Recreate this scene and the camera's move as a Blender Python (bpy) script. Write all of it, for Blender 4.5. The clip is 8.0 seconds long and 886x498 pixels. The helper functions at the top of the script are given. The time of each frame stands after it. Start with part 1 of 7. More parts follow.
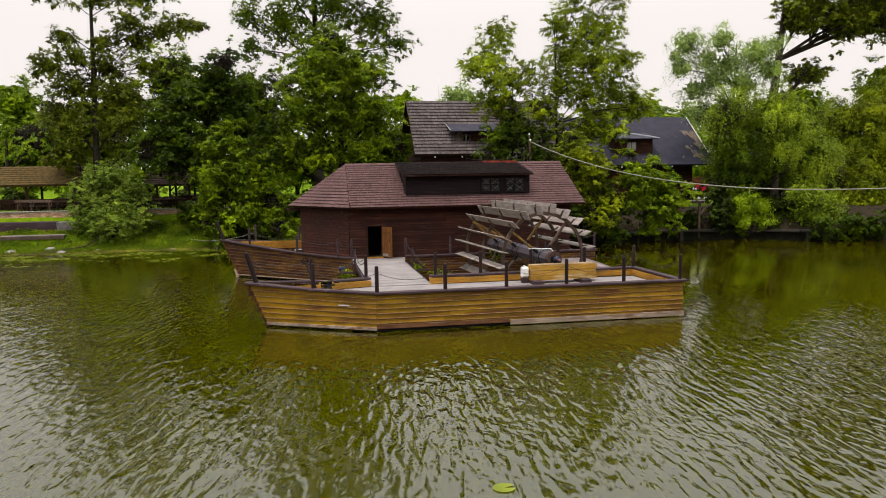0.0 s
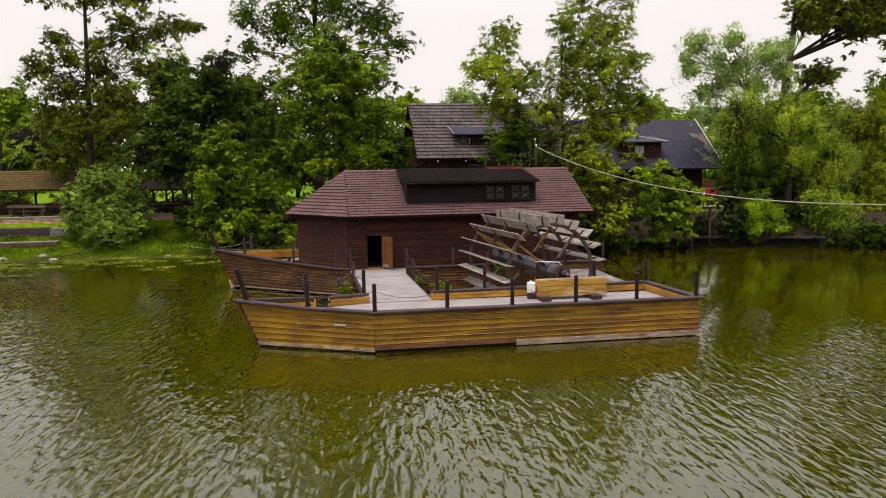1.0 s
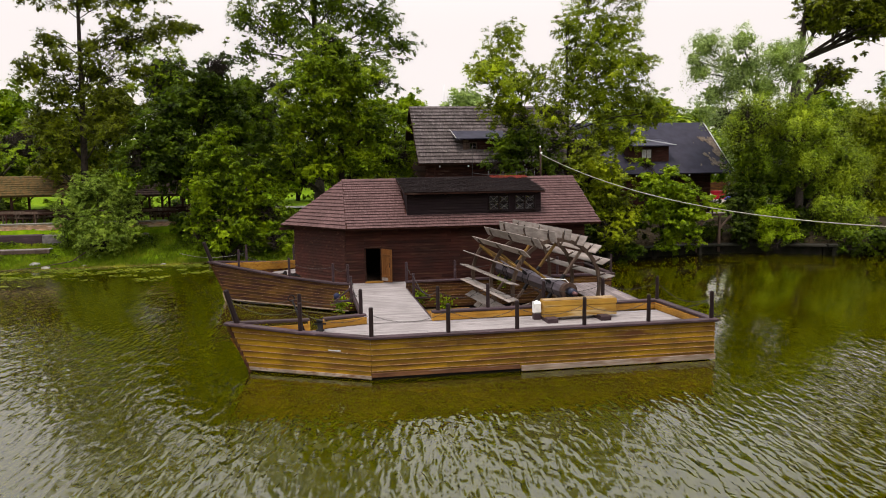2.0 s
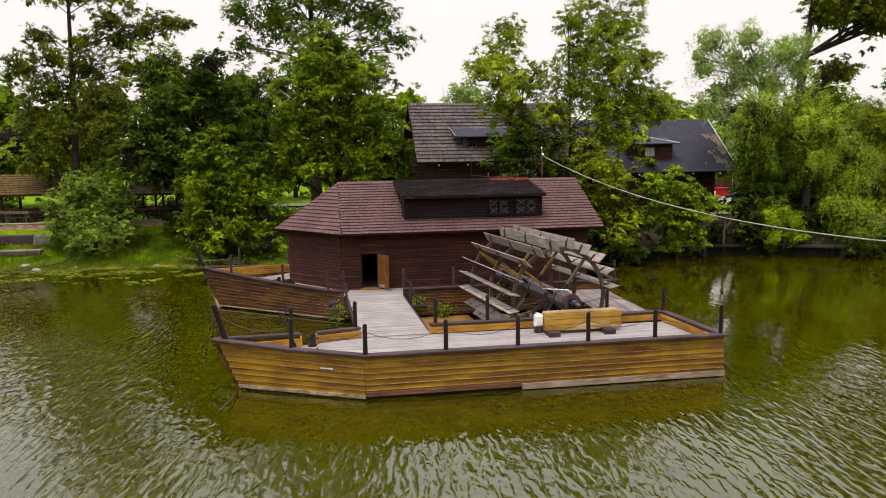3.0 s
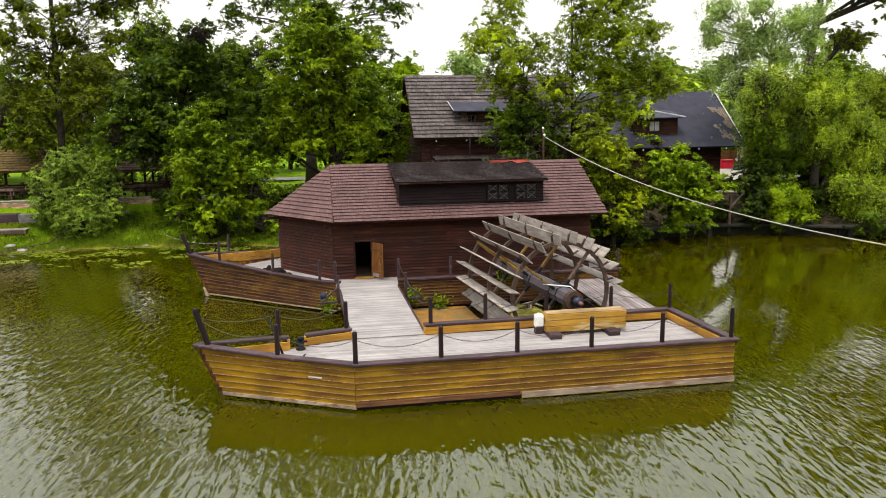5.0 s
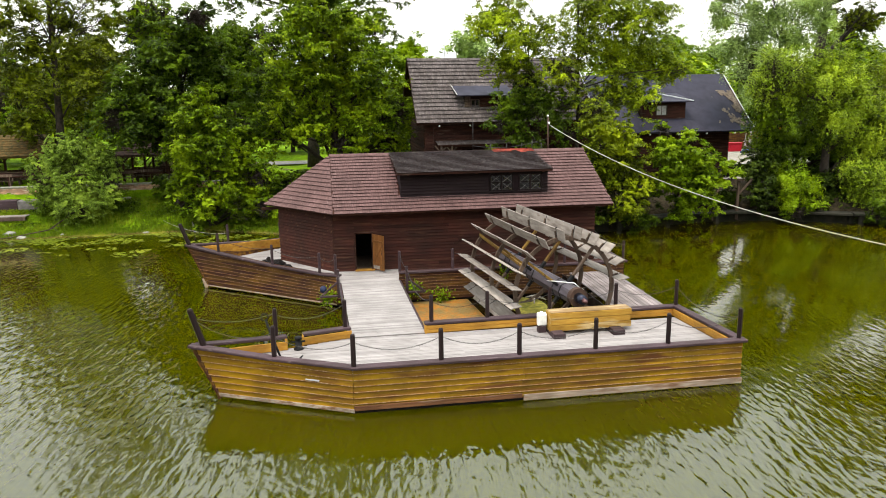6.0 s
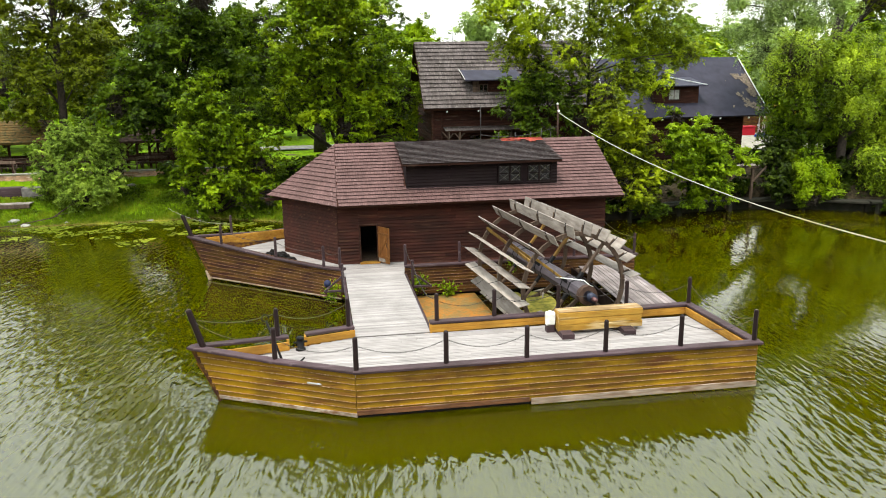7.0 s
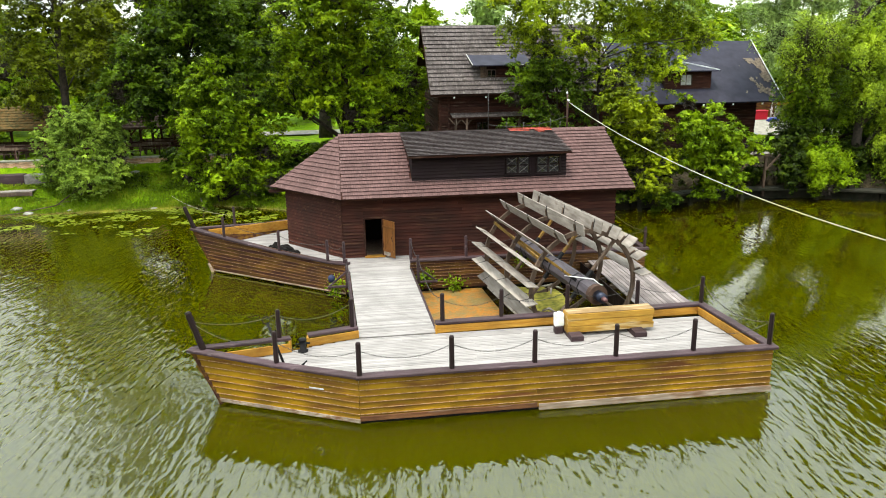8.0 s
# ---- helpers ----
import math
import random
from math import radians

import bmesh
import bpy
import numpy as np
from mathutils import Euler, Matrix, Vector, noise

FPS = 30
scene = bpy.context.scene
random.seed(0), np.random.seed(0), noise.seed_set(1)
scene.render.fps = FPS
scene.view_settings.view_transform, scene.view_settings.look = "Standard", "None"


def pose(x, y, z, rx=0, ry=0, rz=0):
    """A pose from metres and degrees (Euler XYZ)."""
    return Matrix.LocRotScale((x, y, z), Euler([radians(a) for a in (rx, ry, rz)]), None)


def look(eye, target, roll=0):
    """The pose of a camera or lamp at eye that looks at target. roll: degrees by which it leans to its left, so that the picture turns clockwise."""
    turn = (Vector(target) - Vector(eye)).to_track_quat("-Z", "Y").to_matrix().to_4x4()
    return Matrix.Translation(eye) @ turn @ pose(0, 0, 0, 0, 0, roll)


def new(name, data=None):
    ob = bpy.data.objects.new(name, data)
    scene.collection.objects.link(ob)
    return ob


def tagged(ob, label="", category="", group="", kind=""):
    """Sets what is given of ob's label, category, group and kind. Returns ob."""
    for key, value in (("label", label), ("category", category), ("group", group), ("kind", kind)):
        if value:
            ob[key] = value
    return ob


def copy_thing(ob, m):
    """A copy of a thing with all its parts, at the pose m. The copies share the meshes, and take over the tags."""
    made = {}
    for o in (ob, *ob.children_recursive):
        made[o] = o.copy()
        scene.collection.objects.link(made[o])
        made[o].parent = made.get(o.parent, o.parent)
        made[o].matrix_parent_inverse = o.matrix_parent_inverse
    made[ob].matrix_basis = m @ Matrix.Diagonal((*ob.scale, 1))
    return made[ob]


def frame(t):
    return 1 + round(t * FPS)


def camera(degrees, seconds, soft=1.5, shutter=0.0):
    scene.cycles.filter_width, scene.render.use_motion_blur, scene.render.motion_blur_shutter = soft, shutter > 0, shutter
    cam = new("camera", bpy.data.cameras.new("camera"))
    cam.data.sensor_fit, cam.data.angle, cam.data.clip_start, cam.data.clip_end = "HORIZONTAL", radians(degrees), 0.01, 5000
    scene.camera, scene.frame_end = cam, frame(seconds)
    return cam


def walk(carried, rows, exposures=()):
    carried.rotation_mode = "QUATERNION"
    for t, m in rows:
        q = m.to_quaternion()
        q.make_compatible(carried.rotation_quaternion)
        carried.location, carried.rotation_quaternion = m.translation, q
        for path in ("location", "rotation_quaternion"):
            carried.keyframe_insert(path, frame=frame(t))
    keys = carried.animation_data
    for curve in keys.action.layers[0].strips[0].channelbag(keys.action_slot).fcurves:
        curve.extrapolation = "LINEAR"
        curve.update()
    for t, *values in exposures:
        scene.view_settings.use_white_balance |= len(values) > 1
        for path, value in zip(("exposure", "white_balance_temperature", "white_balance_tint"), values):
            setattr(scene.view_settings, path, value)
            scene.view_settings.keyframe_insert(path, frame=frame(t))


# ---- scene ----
cam = camera(62.8, 8.0, soft=1.0)
PATH = [
    (0, (-2.179, -26.448, 6.063), (-1.831, -24.491, 5.838), -0.8),
    (0.5, (-1.99, -25.681, 6.234), (-1.647, -23.724, 6.007), -0.8),
    (1, (-1.824, -24.843, 6.479), (-1.486, -22.885, 6.252), -0.8),
    (1.5, (-1.648, -24.079, 6.787), (-1.317, -22.12, 6.557), -0.8),
    (3, (-1.187, -22.23, 7.671), (-0.859, -20.274, 7.413), -0.8),
    (3.5, (-1.066, -21.801, 7.901), (-0.739, -19.849, 7.619), -0.8),
    (4, (-0.961, -21.34, 8.181), (-0.633, -19.391, 7.873), -0.8),
    (4.2, (-0.914, -21.201, 8.232), (-0.586, -19.253, 7.916), -0.8),
    (5.5, (-0.662, -20.323, 8.943), (-0.341, -18.388, 8.553), -0.8),
    (6, (-0.507, -19.982, 9.162), (-0.198, -18.051, 8.744), -0.8),
    (6.5, (-0.399, -19.595, 9.347), (-0.102, -17.667, 8.904), -0.8),
    (7, (-0.267, -19.201, 9.583), (0.015, -17.278, 9.111), -0.9),
    (7.5, (-0.191, -18.831, 9.803), (0.079, -16.913, 9.304), -0.9),
    (8, (-0.113, -18.439, 10.023), (0.147, -16.527, 9.498), -0.9),
]
EXPOSURES = ((0.0, -0.59, 6850, 19), (1.5, -0.56, 6850, 21), (3.5, -0.42, 6850, 19), (5.5, -0.06, 6750, 12), (7.0, 0.20, 6650, 7), (8.0, 0.27, 6550, 4))
walk(cam, [(t, look(eye, target, roll)) for t, eye, target, roll in PATH], EXPOSURES)

# ---- light ----
SUN_ELEV, SUN_AZ = 73.0, 215.0      # degrees; azimuth clockwise from +y
world = bpy.data.worlds.new("world")
scene.world = world
world.use_nodes = True
wn, wl = world.node_tree.nodes, world.node_tree.links
wn.clear()
w_out = wn.new("ShaderNodeOutputWorld")
w_bg = wn.new("ShaderNodeBackground")
w_sky = wn.new("ShaderNodeTexSky")
w_sky.sky_type = "NISHITA"
w_sky.sun_disc = False
w_sky.sun_elevation = radians(SUN_ELEV)
w_sky.sun_rotation = radians(SUN_AZ)
w_sky.air_density, w_sky.dust_density, w_sky.ozone_density = 1.0, 4.0, 1.0
w_hsv = wn.new("ShaderNodeHueSaturation")
w_hsv.inputs["Saturation"].default_value = 0.10
# cloud cover, three times as bright overhead as at the horizon and a little cooler
_e, _a = radians(SUN_ELEV), radians(SUN_AZ)
SUN_DIR = Vector((math.sin(_a) * math.cos(_e), math.cos(_a) * math.cos(_e), math.sin(_e)))
HORIZON, OVERHEAD = 15.5, 33.0
w_tc = wn.new("ShaderNodeTexCoord")
w_sep = wn.new("ShaderNodeSeparateXYZ")
w_max = wn.new("ShaderNodeMath")
w_max.operation = "MAXIMUM"
w_max.inputs[1].default_value = 0.0
w_rise = wn.new("ShaderNodeMapRange")
w_rise.interpolation_type = "SMOOTHSTEP"
w_rise.inputs["From Min"].default_value, w_rise.inputs["From Max"].default_value = 0.16, 0.62
w_tint = wn.new("ShaderNodeMix")
w_tint.data_type = "RGBA"
w_tint.clamp_result = False
w_tint.inputs["A"].default_value = (0.985 * HORIZON, 1.0 * HORIZON, 0.97 * HORIZON, 1)
w_tint.inputs["B"].default_value = (0.89 * OVERHEAD, 1.0 * OVERHEAD, 1.02 * OVERHEAD, 1)
w_mix = wn.new("ShaderNodeMix")
w_mix.data_type = "RGBA"
w_mix.inputs["Factor"].default_value = 0.85
w_bg.inputs["Strength"].default_value = 0.10
wl.new(w_tc.outputs["Generated"], w_sep.inputs[0])
wl.new(w_sep.outputs["Z"], w_max.inputs[0])
wl.new(w_max.outputs[0], w_rise.inputs["Value"])
wl.new(w_rise.outputs[0], w_tint.inputs["Factor"])
wl.new(w_tint.outputs["Result"], w_mix.inputs["B"])
wl.new(w_sky.outputs[0], w_hsv.inputs["Color"])
wl.new(w_hsv.outputs[0], w_mix.inputs["A"])
wl.new(w_mix.outputs["Result"], w_bg.inputs["Color"])
wl.new(w_bg.outputs[0], w_out.inputs[0])

sun_data = bpy.data.lights.new("sun", "SUN")
sun_data.energy, sun_data.angle, sun_data.color = 3.2, radians(10), (1.0, 0.95, 0.86)
sun = new("sun", sun_data)
sun.matrix_world = look((0, 0, 60), Vector((0, 0, 60)) - SUN_DIR)

# ---- materials ----
MATS = {}


def nodes_of(name):
    m = bpy.data.materials.new(name)
    m.use_nodes = True
    n, l = m.node_tree.nodes, m.node_tree.links
    return m, n, l, n["Principled BSDF"]


def mixed(n, l, fac, a, b, blend="MIX"):
    """A colour mix; a and b are sockets or tuples, fac a socket or a number."""
    x = n.new("ShaderNodeMix")
    x.data_type, x.blend_type = "RGBA", blend
    for sock, v in ((x.inputs["Factor"], fac), (x.inputs["A"], a), (x.inputs["B"], b)):
        if isinstance(v, bpy.types.NodeSocket):
            l.new(v, sock)
        elif isinstance(v, tuple):
            sock.default_value = (*v, 1)
        else:
            sock.default_value = v
    return x.outputs["Result"]


def noisy(n, l, scale, detail=4.0, stretch=(1, 1, 1), lo=0.35, hi=0.65, turn=0.0):
    """World-placed noise between 0 and 1, turned about z and then stretched by axis."""
    g = n.new("ShaderNodeNewGeometry")
    mp = n.new("ShaderNodeMapping")
    mp.inputs["Scale"].default_value = stretch
    t = n.new("ShaderNodeTexNoise")
    t.inputs["Scale"].default_value, t.inputs["Detail"].default_value = scale, detail
    r = n.new("ShaderNodeMapRange")
    r.inputs["From Min"].default_value, r.inputs["From Max"].default_value = lo, hi
    rot = n.new("ShaderNodeVectorRotate")
    rot.rotation_type = "Z_AXIS"
    rot.inputs["Angle"].default_value = radians(turn)
    l.new(g.outputs["Position"], rot.inputs["Vector"])
    l.new(rot.outputs[0], mp.inputs["Vector"])
    l.new(mp.outputs[0], t.inputs["Vector"])
    l.new(t.outputs["Fac"], r.inputs["Value"])
    return r.outputs[0]


def bumped(n, l, bsdf, height, strength, distance=0.02):
    b = n.new("ShaderNodeBump")
    b.inputs["Strength"].default_value, b.inputs["Distance"].default_value = strength, distance
    l.new(height, b.inputs["Height"])
    l.new(b.outputs[0], bsdf.inputs["Normal"])


def wood(name, c1, c2, wear=None, wear_at=(0.6, 0.8), rough=0.7, along="x", piece=0.35, island=False, grain=9.0, dirt=0.45, fleck=7.0, turn=0.0):
    """Sawn timber: grain along an axis, a second colour by piece, worn patches."""
    m, n, l, p = nodes_of(name)
    st = {"x": (0.12, 1, 1), "y": (1, 0.12, 1), "z": (1, 1, 0.12)}[along]
    g = noisy(n, l, grain, 6, st, 0.3, 0.7, turn)
    big = noisy(n, l, 0.9, 3, (1, 1, 1), 0.35, 0.65)
    col = mixed(n, l, g, c1, c2)
    if island:
        rnd = n.new("ShaderNodeNewGeometry").outputs["Random Per Island"]
    else:
        rnd = n.new("ShaderNodeObjectInfo").outputs["Random"]
    ramp = n.new("ShaderNodeMapRange")
    ramp.inputs["To Min"].default_value, ramp.inputs["To Max"].default_value = 1 - piece, 1 + piece
    l.new(rnd, ramp.inputs["Value"])
    cc = n.new("ShaderNodeCombineColor")
    for i in range(3):
        l.new(ramp.outputs[0], cc.inputs[i])
    col = mixed(n, l, 1.0, col, cc.outputs[0], "MULTIPLY")
    dark = mixed(n, l, dirt, col, (0.02, 0.013, 0.010))
    col = mixed(n, l, big, dark, col)
    if wear:
        w = noisy(n, l, fleck, 8, st if fleck < 15 else (1, 1, 1), *wear_at, turn)
        col = mixed(n, l, w, col, wear)
    l.new(col, p.inputs["Base Color"])
    p.inputs["Roughness"].default_value = rough
    p.inputs["Specular IOR Level"].default_value = 0.12
    bumped(n, l, p, g, 0.5, 0.01)
    MATS[name] = m
    return m


def plain(name, c1, c2=None, rough=0.6, metal=0.0, scale=6.0, bump=0.3):
    m, n, l, p = nodes_of(name)
    f = noisy(n, l, scale, 6)
    l.new(mixed(n, l, f, c1, c2 or tuple(v * 0.6 for v in c1)), p.inputs["Base Color"])
    p.inputs["Roughness"].default_value, p.inputs["Metallic"].default_value = rough, metal
    p.inputs["Specular IOR Level"].default_value = 0.5 if metal else 0.2
    bumped(n, l, p, f, bump, 0.01)
    MATS[name] = m
    return m


def foliage(name, c_dark, c_light, c_tip, shine=0.45):
    """Leaves: colour by leaf and by drifts through the crown, light passing through."""
    m, n, l, p = nodes_of(name)
    rnd = n.new("ShaderNodeNewGeometry").outputs["Random Per Island"]
    col = mixed(n, l, rnd, c_dark, c_light)
    col = mixed(n, l, noisy(n, l, 0.55, 3, (1, 1, 1), 0.5, 0.72), col, c_tip)
    l.new(col, p.inputs["Base Color"])
    p.inputs["Roughness"].default_value = shine
    p.inputs["Specular IOR Level"].default_value = 0.1
    tr = n.new("ShaderNodeBsdfTranslucent")
    l.new(col, tr.inputs["Color"])
    ms = n.new("ShaderNodeMixShader")
    ms.inputs[0].default_value = 0.3
    l.new(p.outputs[0], ms.inputs[1])
    l.new(tr.outputs[0], ms.inputs[2])
    l.new(ms.outputs[0], n["Material Output"].inputs[0])
    MATS[name] = m
    return m


# painted ochre hull boards, dark caps, grey decks, dark brown house
M_HULL = wood("ochre_painted_boards", (0.315, 0.170, 0.006), (0.215, 0.104, 0.006), (0.105, 0.038, 0.012), (0.50, 0.66), 0.6, "x", 0.24, dirt=0.42, fleck=5.0)
M_HULL2 = wood("brown_hull_boards", (0.150, 0.072, 0.011), (0.082, 0.033, 0.011), (0.045, 0.016, 0.013), (0.46, 0.62), 0.7, "x", 0.25, grain=7.0)
# the bows run askew, and the grain with them
M_HULL_BOW = wood("ochre_bow_boards", (0.315, 0.170, 0.006), (0.215, 0.104, 0.006), (0.105, 0.038, 0.012), (0.50, 0.66), 0.6, "x", 0.24, dirt=0.42, fleck=5.0, turn=24.3)
M_HULL2_BOW = wood("brown_bow_boards", (0.150, 0.072, 0.011), (0.082, 0.033, 0.011), (0.045, 0.016, 0.013), (0.46, 0.62), 0.7, "x", 0.25, grain=7.0, turn=36.0)
M_STRIP = wood("chipped_board_edges", (0.31, 0.165, 0.055), (0.17, 0.075, 0.026), (0.38, 0.25, 0.15), (0.46, 0.70), 0.75, "x", 0.12, grain=30, dirt=0.4, fleck=16.0)
M_STRIP2 = wood("dull_board_edges", (0.23, 0.11, 0.042), (0.11, 0.048, 0.02), (0.38, 0.26, 0.18), (0.54, 0.72), 0.8, "x", 0.1, grain=30, dirt=0.4, fleck=18.0)
M_SILL = wood("limed_waterline_boards", (0.42, 0.335, 0.27), (0.27, 0.17, 0.11), (0.16, 0.085, 0.05), (0.5, 0.66), 0.8, "x", 0.2, grain=14)
M_ROT = wood("scuffed_pinkish_boards", (0.17, 0.075, 0.032), (0.085, 0.034, 0.018), (0.28, 0.19, 0.13), (0.54, 0.7), 0.8, "x", 0.2, grain=14)
M_CAP = wood("dark_brown_rail_paint", (0.070, 0.043, 0.050), (0.045, 0.027, 0.031), (0.14, 0.10, 0.105), (0.6, 0.78), 0.55, "x", 0.25)
M_POST = wood("near_black_post_paint", (0.025, 0.0145, 0.0155), (0.016, 0.0095, 0.0105), (0.06, 0.038, 0.04), (0.64, 0.8), 0.5, "z", 0.2)
M_INNER = wood("honey_inner_boards", (0.448, 0.232, 0.04), (0.344, 0.152, 0.02), (0.24, 0.08, 0.016), (0.58, 0.75), 0.55, "x", 0.15)
M_DECK = wood("silvered_deck_boards", (0.296, 0.264, 0.258), (0.240, 0.213, 0.206), (0.180, 0.156, 0.150), (0.60, 0.82), 0.85, "x", 0.15, grain=18, dirt=0.2)
M_WALL = wood("dark_stained_siding", (0.070, 0.0215, 0.0138), (0.040, 0.0124, 0.0094), (0.105, 0.048, 0.027), (0.58, 0.78), 0.75, "x", 0.3)
# boards' own purple-black, deepened for the shade under the dormer eave
M_DORMER = wood("purple_black_shaded_boards", (0.0150, 0.0080, 0.0100), (0.0085, 0.0045, 0.0058), (0.030, 0.018, 0.020), (0.58, 0.78), 0.8, "x", 0.3)
M_SHINGLE = wood("weathered_red_brown_shingles", (0.138, 0.077, 0.073), (0.106, 0.058, 0.056), (0.185, 0.122, 0.116), (0.62, 0.8), 0.9, "y", 0.14, True, dirt=0.25)
M_SHINGLE_G = wood("grey_brown_shingles", (0.130, 0.108, 0.104), (0.078, 0.062, 0.062), (0.22, 0.19, 0.18), (0.56, 0.76), 0.9, "y", 0.28, True, dirt=0.35)
M_SHINGLE_D = wood("worn_dormer_shingles", (0.100, 0.080, 0.080), (0.062, 0.049, 0.050), (0.16, 0.135, 0.130), (0.62, 0.86), 0.9, "y", 0.22, True, dirt=0.3)
M_GREY = wood("silver_grey_timber", (0.37, 0.32, 0.285), (0.225, 0.185, 0.162), (0.11, 0.075, 0.06), (0.6, 0.8), 0.85, "y", 0.26, dirt=0.35)
M_PLAT = wood("purple_grey_platform_boards", (0.27, 0.225, 0.22), (0.175, 0.142, 0.14), (0.10, 0.075, 0.07), (0.58, 0.8), 0.85, "y", 0.3, dirt=0.35)
M_WHEEL = wood("brown_grey_wheel_timber", (0.135, 0.092, 0.068), (0.070, 0.044, 0.033), (0.20, 0.162, 0.135), (0.58, 0.76), 0.8, "z", 0.3)
M_YSPOKE = wood("yellow_stained_spokes", (0.27, 0.155, 0.030), (0.15, 0.080, 0.022), (0.08, 0.048, 0.026), (0.53, 0.68), 0.7, "z", 0.2)
M_BEAM = wood("fresh_yellow_beam", (0.46, 0.265, 0.045), (0.36, 0.175, 0.028), (0.50, 0.37, 0.20), (0.54, 0.7), 0.8, "x", 0.18, grain=22, dirt=0.3, fleck=6.0)
M_BEAM_TOP = wood("weathered_beam_top", (0.33, 0.215, 0.105), (0.24, 0.145, 0.065), (0.40, 0.30, 0.19), (0.52, 0.7), 0.85, "x", 0.1, grain=24)
M_BEAM_END = wood("cut_beam_ends", (0.085, 0.05, 0.036), (0.045, 0.026, 0.02), None, (0.6, 0.8), 0.8, "z", 0.1)
M_DOOR = wood("orange_stained_door", (0.288, 0.12, 0.032), (0.192, 0.068, 0.0176), (0.12, 0.048, 0.024), (0.6, 0.75), 0.55, "z", 0.15)
M_LOG = wood("old_house_logs", (0.060, 0.022, 0.015), (0.026, 0.0105, 0.008), (0.14, 0.095, 0.075), (0.62, 0.8), 0.9, "x", 0.35)
M_AXLE = wood("dark_grey_axle", (0.098, 0.084, 0.098), (0.050, 0.041, 0.050), (0.17, 0.15, 0.155), (0.6, 0.8), 0.5, "y", 0.05)
M_IRON = plain("black_iron", (0.008, 0.007, 0.008), rough=0.75, metal=0.0, scale=30)
M_CHAIN = plain("dull_grey_chain", (0.06, 0.052, 0.05), (0.035, 0.03, 0.03), rough=0.6, metal=0.4, scale=30)
M_BARK = plain("grey_brown_bark", (0.045, 0.033, 0.025), (0.02, 0.015, 0.012), 0.9, 0, 5, 0.9)
M_ROPE = plain("pale_rope", (0.42, 0.38, 0.33), (0.3, 0.27, 0.22), 0.9, 0, 20)
M_FELT = plain("blue_black_roofing_felt", (0.034, 0.031, 0.050), (0.022, 0.020, 0.033), 0.7, 0, 1.5, 0.2)
M_WHITE = plain("white_metal_flashing", (0.75, 0.76, 0.78), (0.6, 0.6, 0.62), 0.5)
M_RED = plain("crimson_plastic", (0.45, 0.012, 0.028), (0.32, 0.012, 0.022), 0.5, 0, 8)
M_REDSH = plain("faded_red_shingle_paint", (0.46, 0.085, 0.055), (0.30, 0.07, 0.05), 0.85, 0, 5)
# unlit depth put into the colour of the doorway backing and hull cores
M_DARK = plain("dark_interior", (0.012, 0.01, 0.009), rough=0.9)
M_BUNDLE = plain("black_sheeting", (0.004, 0.0032, 0.0032), (0.010, 0.007, 0.006), 0.95, 0, 7, 0.6)
M_STONE = plain("lichened_stone", (0.3, 0.28, 0.24), (0.17, 0.16, 0.13), 0.9, 0, 4)
M_MORTAR = plain("sandy_mortar", (0.42, 0.36, 0.28), (0.3, 0.25, 0.19), 0.95)
# quay concrete darkened for the shade under the overhanging growth
M_CONC = plain("shade_dark_mossy_concrete", (0.030, 0.026, 0.020), (0.012, 0.013, 0.007), 0.95, 0, 1.6)
M_MOSS = plain("mossy_thatch", (0.125, 0.068, 0.020), (0.045, 0.040, 0.013), 0.95, 0, 5, 0.9)
M_OLDROOF = plain("worn_brown_roofing", (0.115, 0.066, 0.048), (0.055, 0.036, 0.030), 0.95, 0, 5, 0.5)
M_LICHEN = plain("brown_lichen_crust", (0.23, 0.18, 0.14), (0.10, 0.075, 0.06), 0.95, 0, 6)
M_GRAVEL = plain("trodden_gravel", (0.30, 0.27, 0.23), (0.17, 0.15, 0.12), 0.95, 0, 3)
M_LEDGE = plain("weathered_ledge_concrete", (0.17, 0.15, 0.145), (0.10, 0.09, 0.085), 0.95, 0, 4)
M_TARP = plain("grey_tarpaulin", (0.5, 0.48, 0.46), (0.36, 0.34, 0.32), 0.6)
M_NET = plain("dim_net_curtain", (0.036, 0.031, 0.035), (0.016, 0.014, 0.016), 0.9, 0, 14)
M_PLASTIC = plain("white_plastic", (0.78, 0.77, 0.74), (0.66, 0.65, 0.62), 0.4)
M_BLUEIRON = plain("blue_black_journal", (0.03, 0.035, 0.06), (0.02, 0.02, 0.03), 0.35, 0.8)
M_RUST = plain("rust_brown_iron", (0.115, 0.062, 0.042), (0.06, 0.032, 0.024), 0.75, 0.1)
M_COPPER = plain("dull_red_tip", (0.13, 0.055, 0.055), (0.08, 0.035, 0.035), 0.5, 0.3)
M_BLUESACK = plain("bright_blue_sacking", (0.03, 0.05, 0.25), (0.02, 0.03, 0.14), 0.7)
M_BLUECLOTH = plain("blue_paint", (0.02, 0.025, 0.06), (0.012, 0.015, 0.04), 0.6)

glass, gn, gl, gp = nodes_of("old_window_glass")
gp.inputs["Base Color"].default_value = (0.07, 0.062, 0.07, 1)
gp.inputs["Specular IOR Level"].default_value = 0.12
gp.inputs["Roughness"].default_value = 0.12
gp.inputs["Transmission Weight"].default_value = 0.85
bumped(gn, gl, gp, noisy(gn, gl, 3.0, 2), 0.15, 0.05)

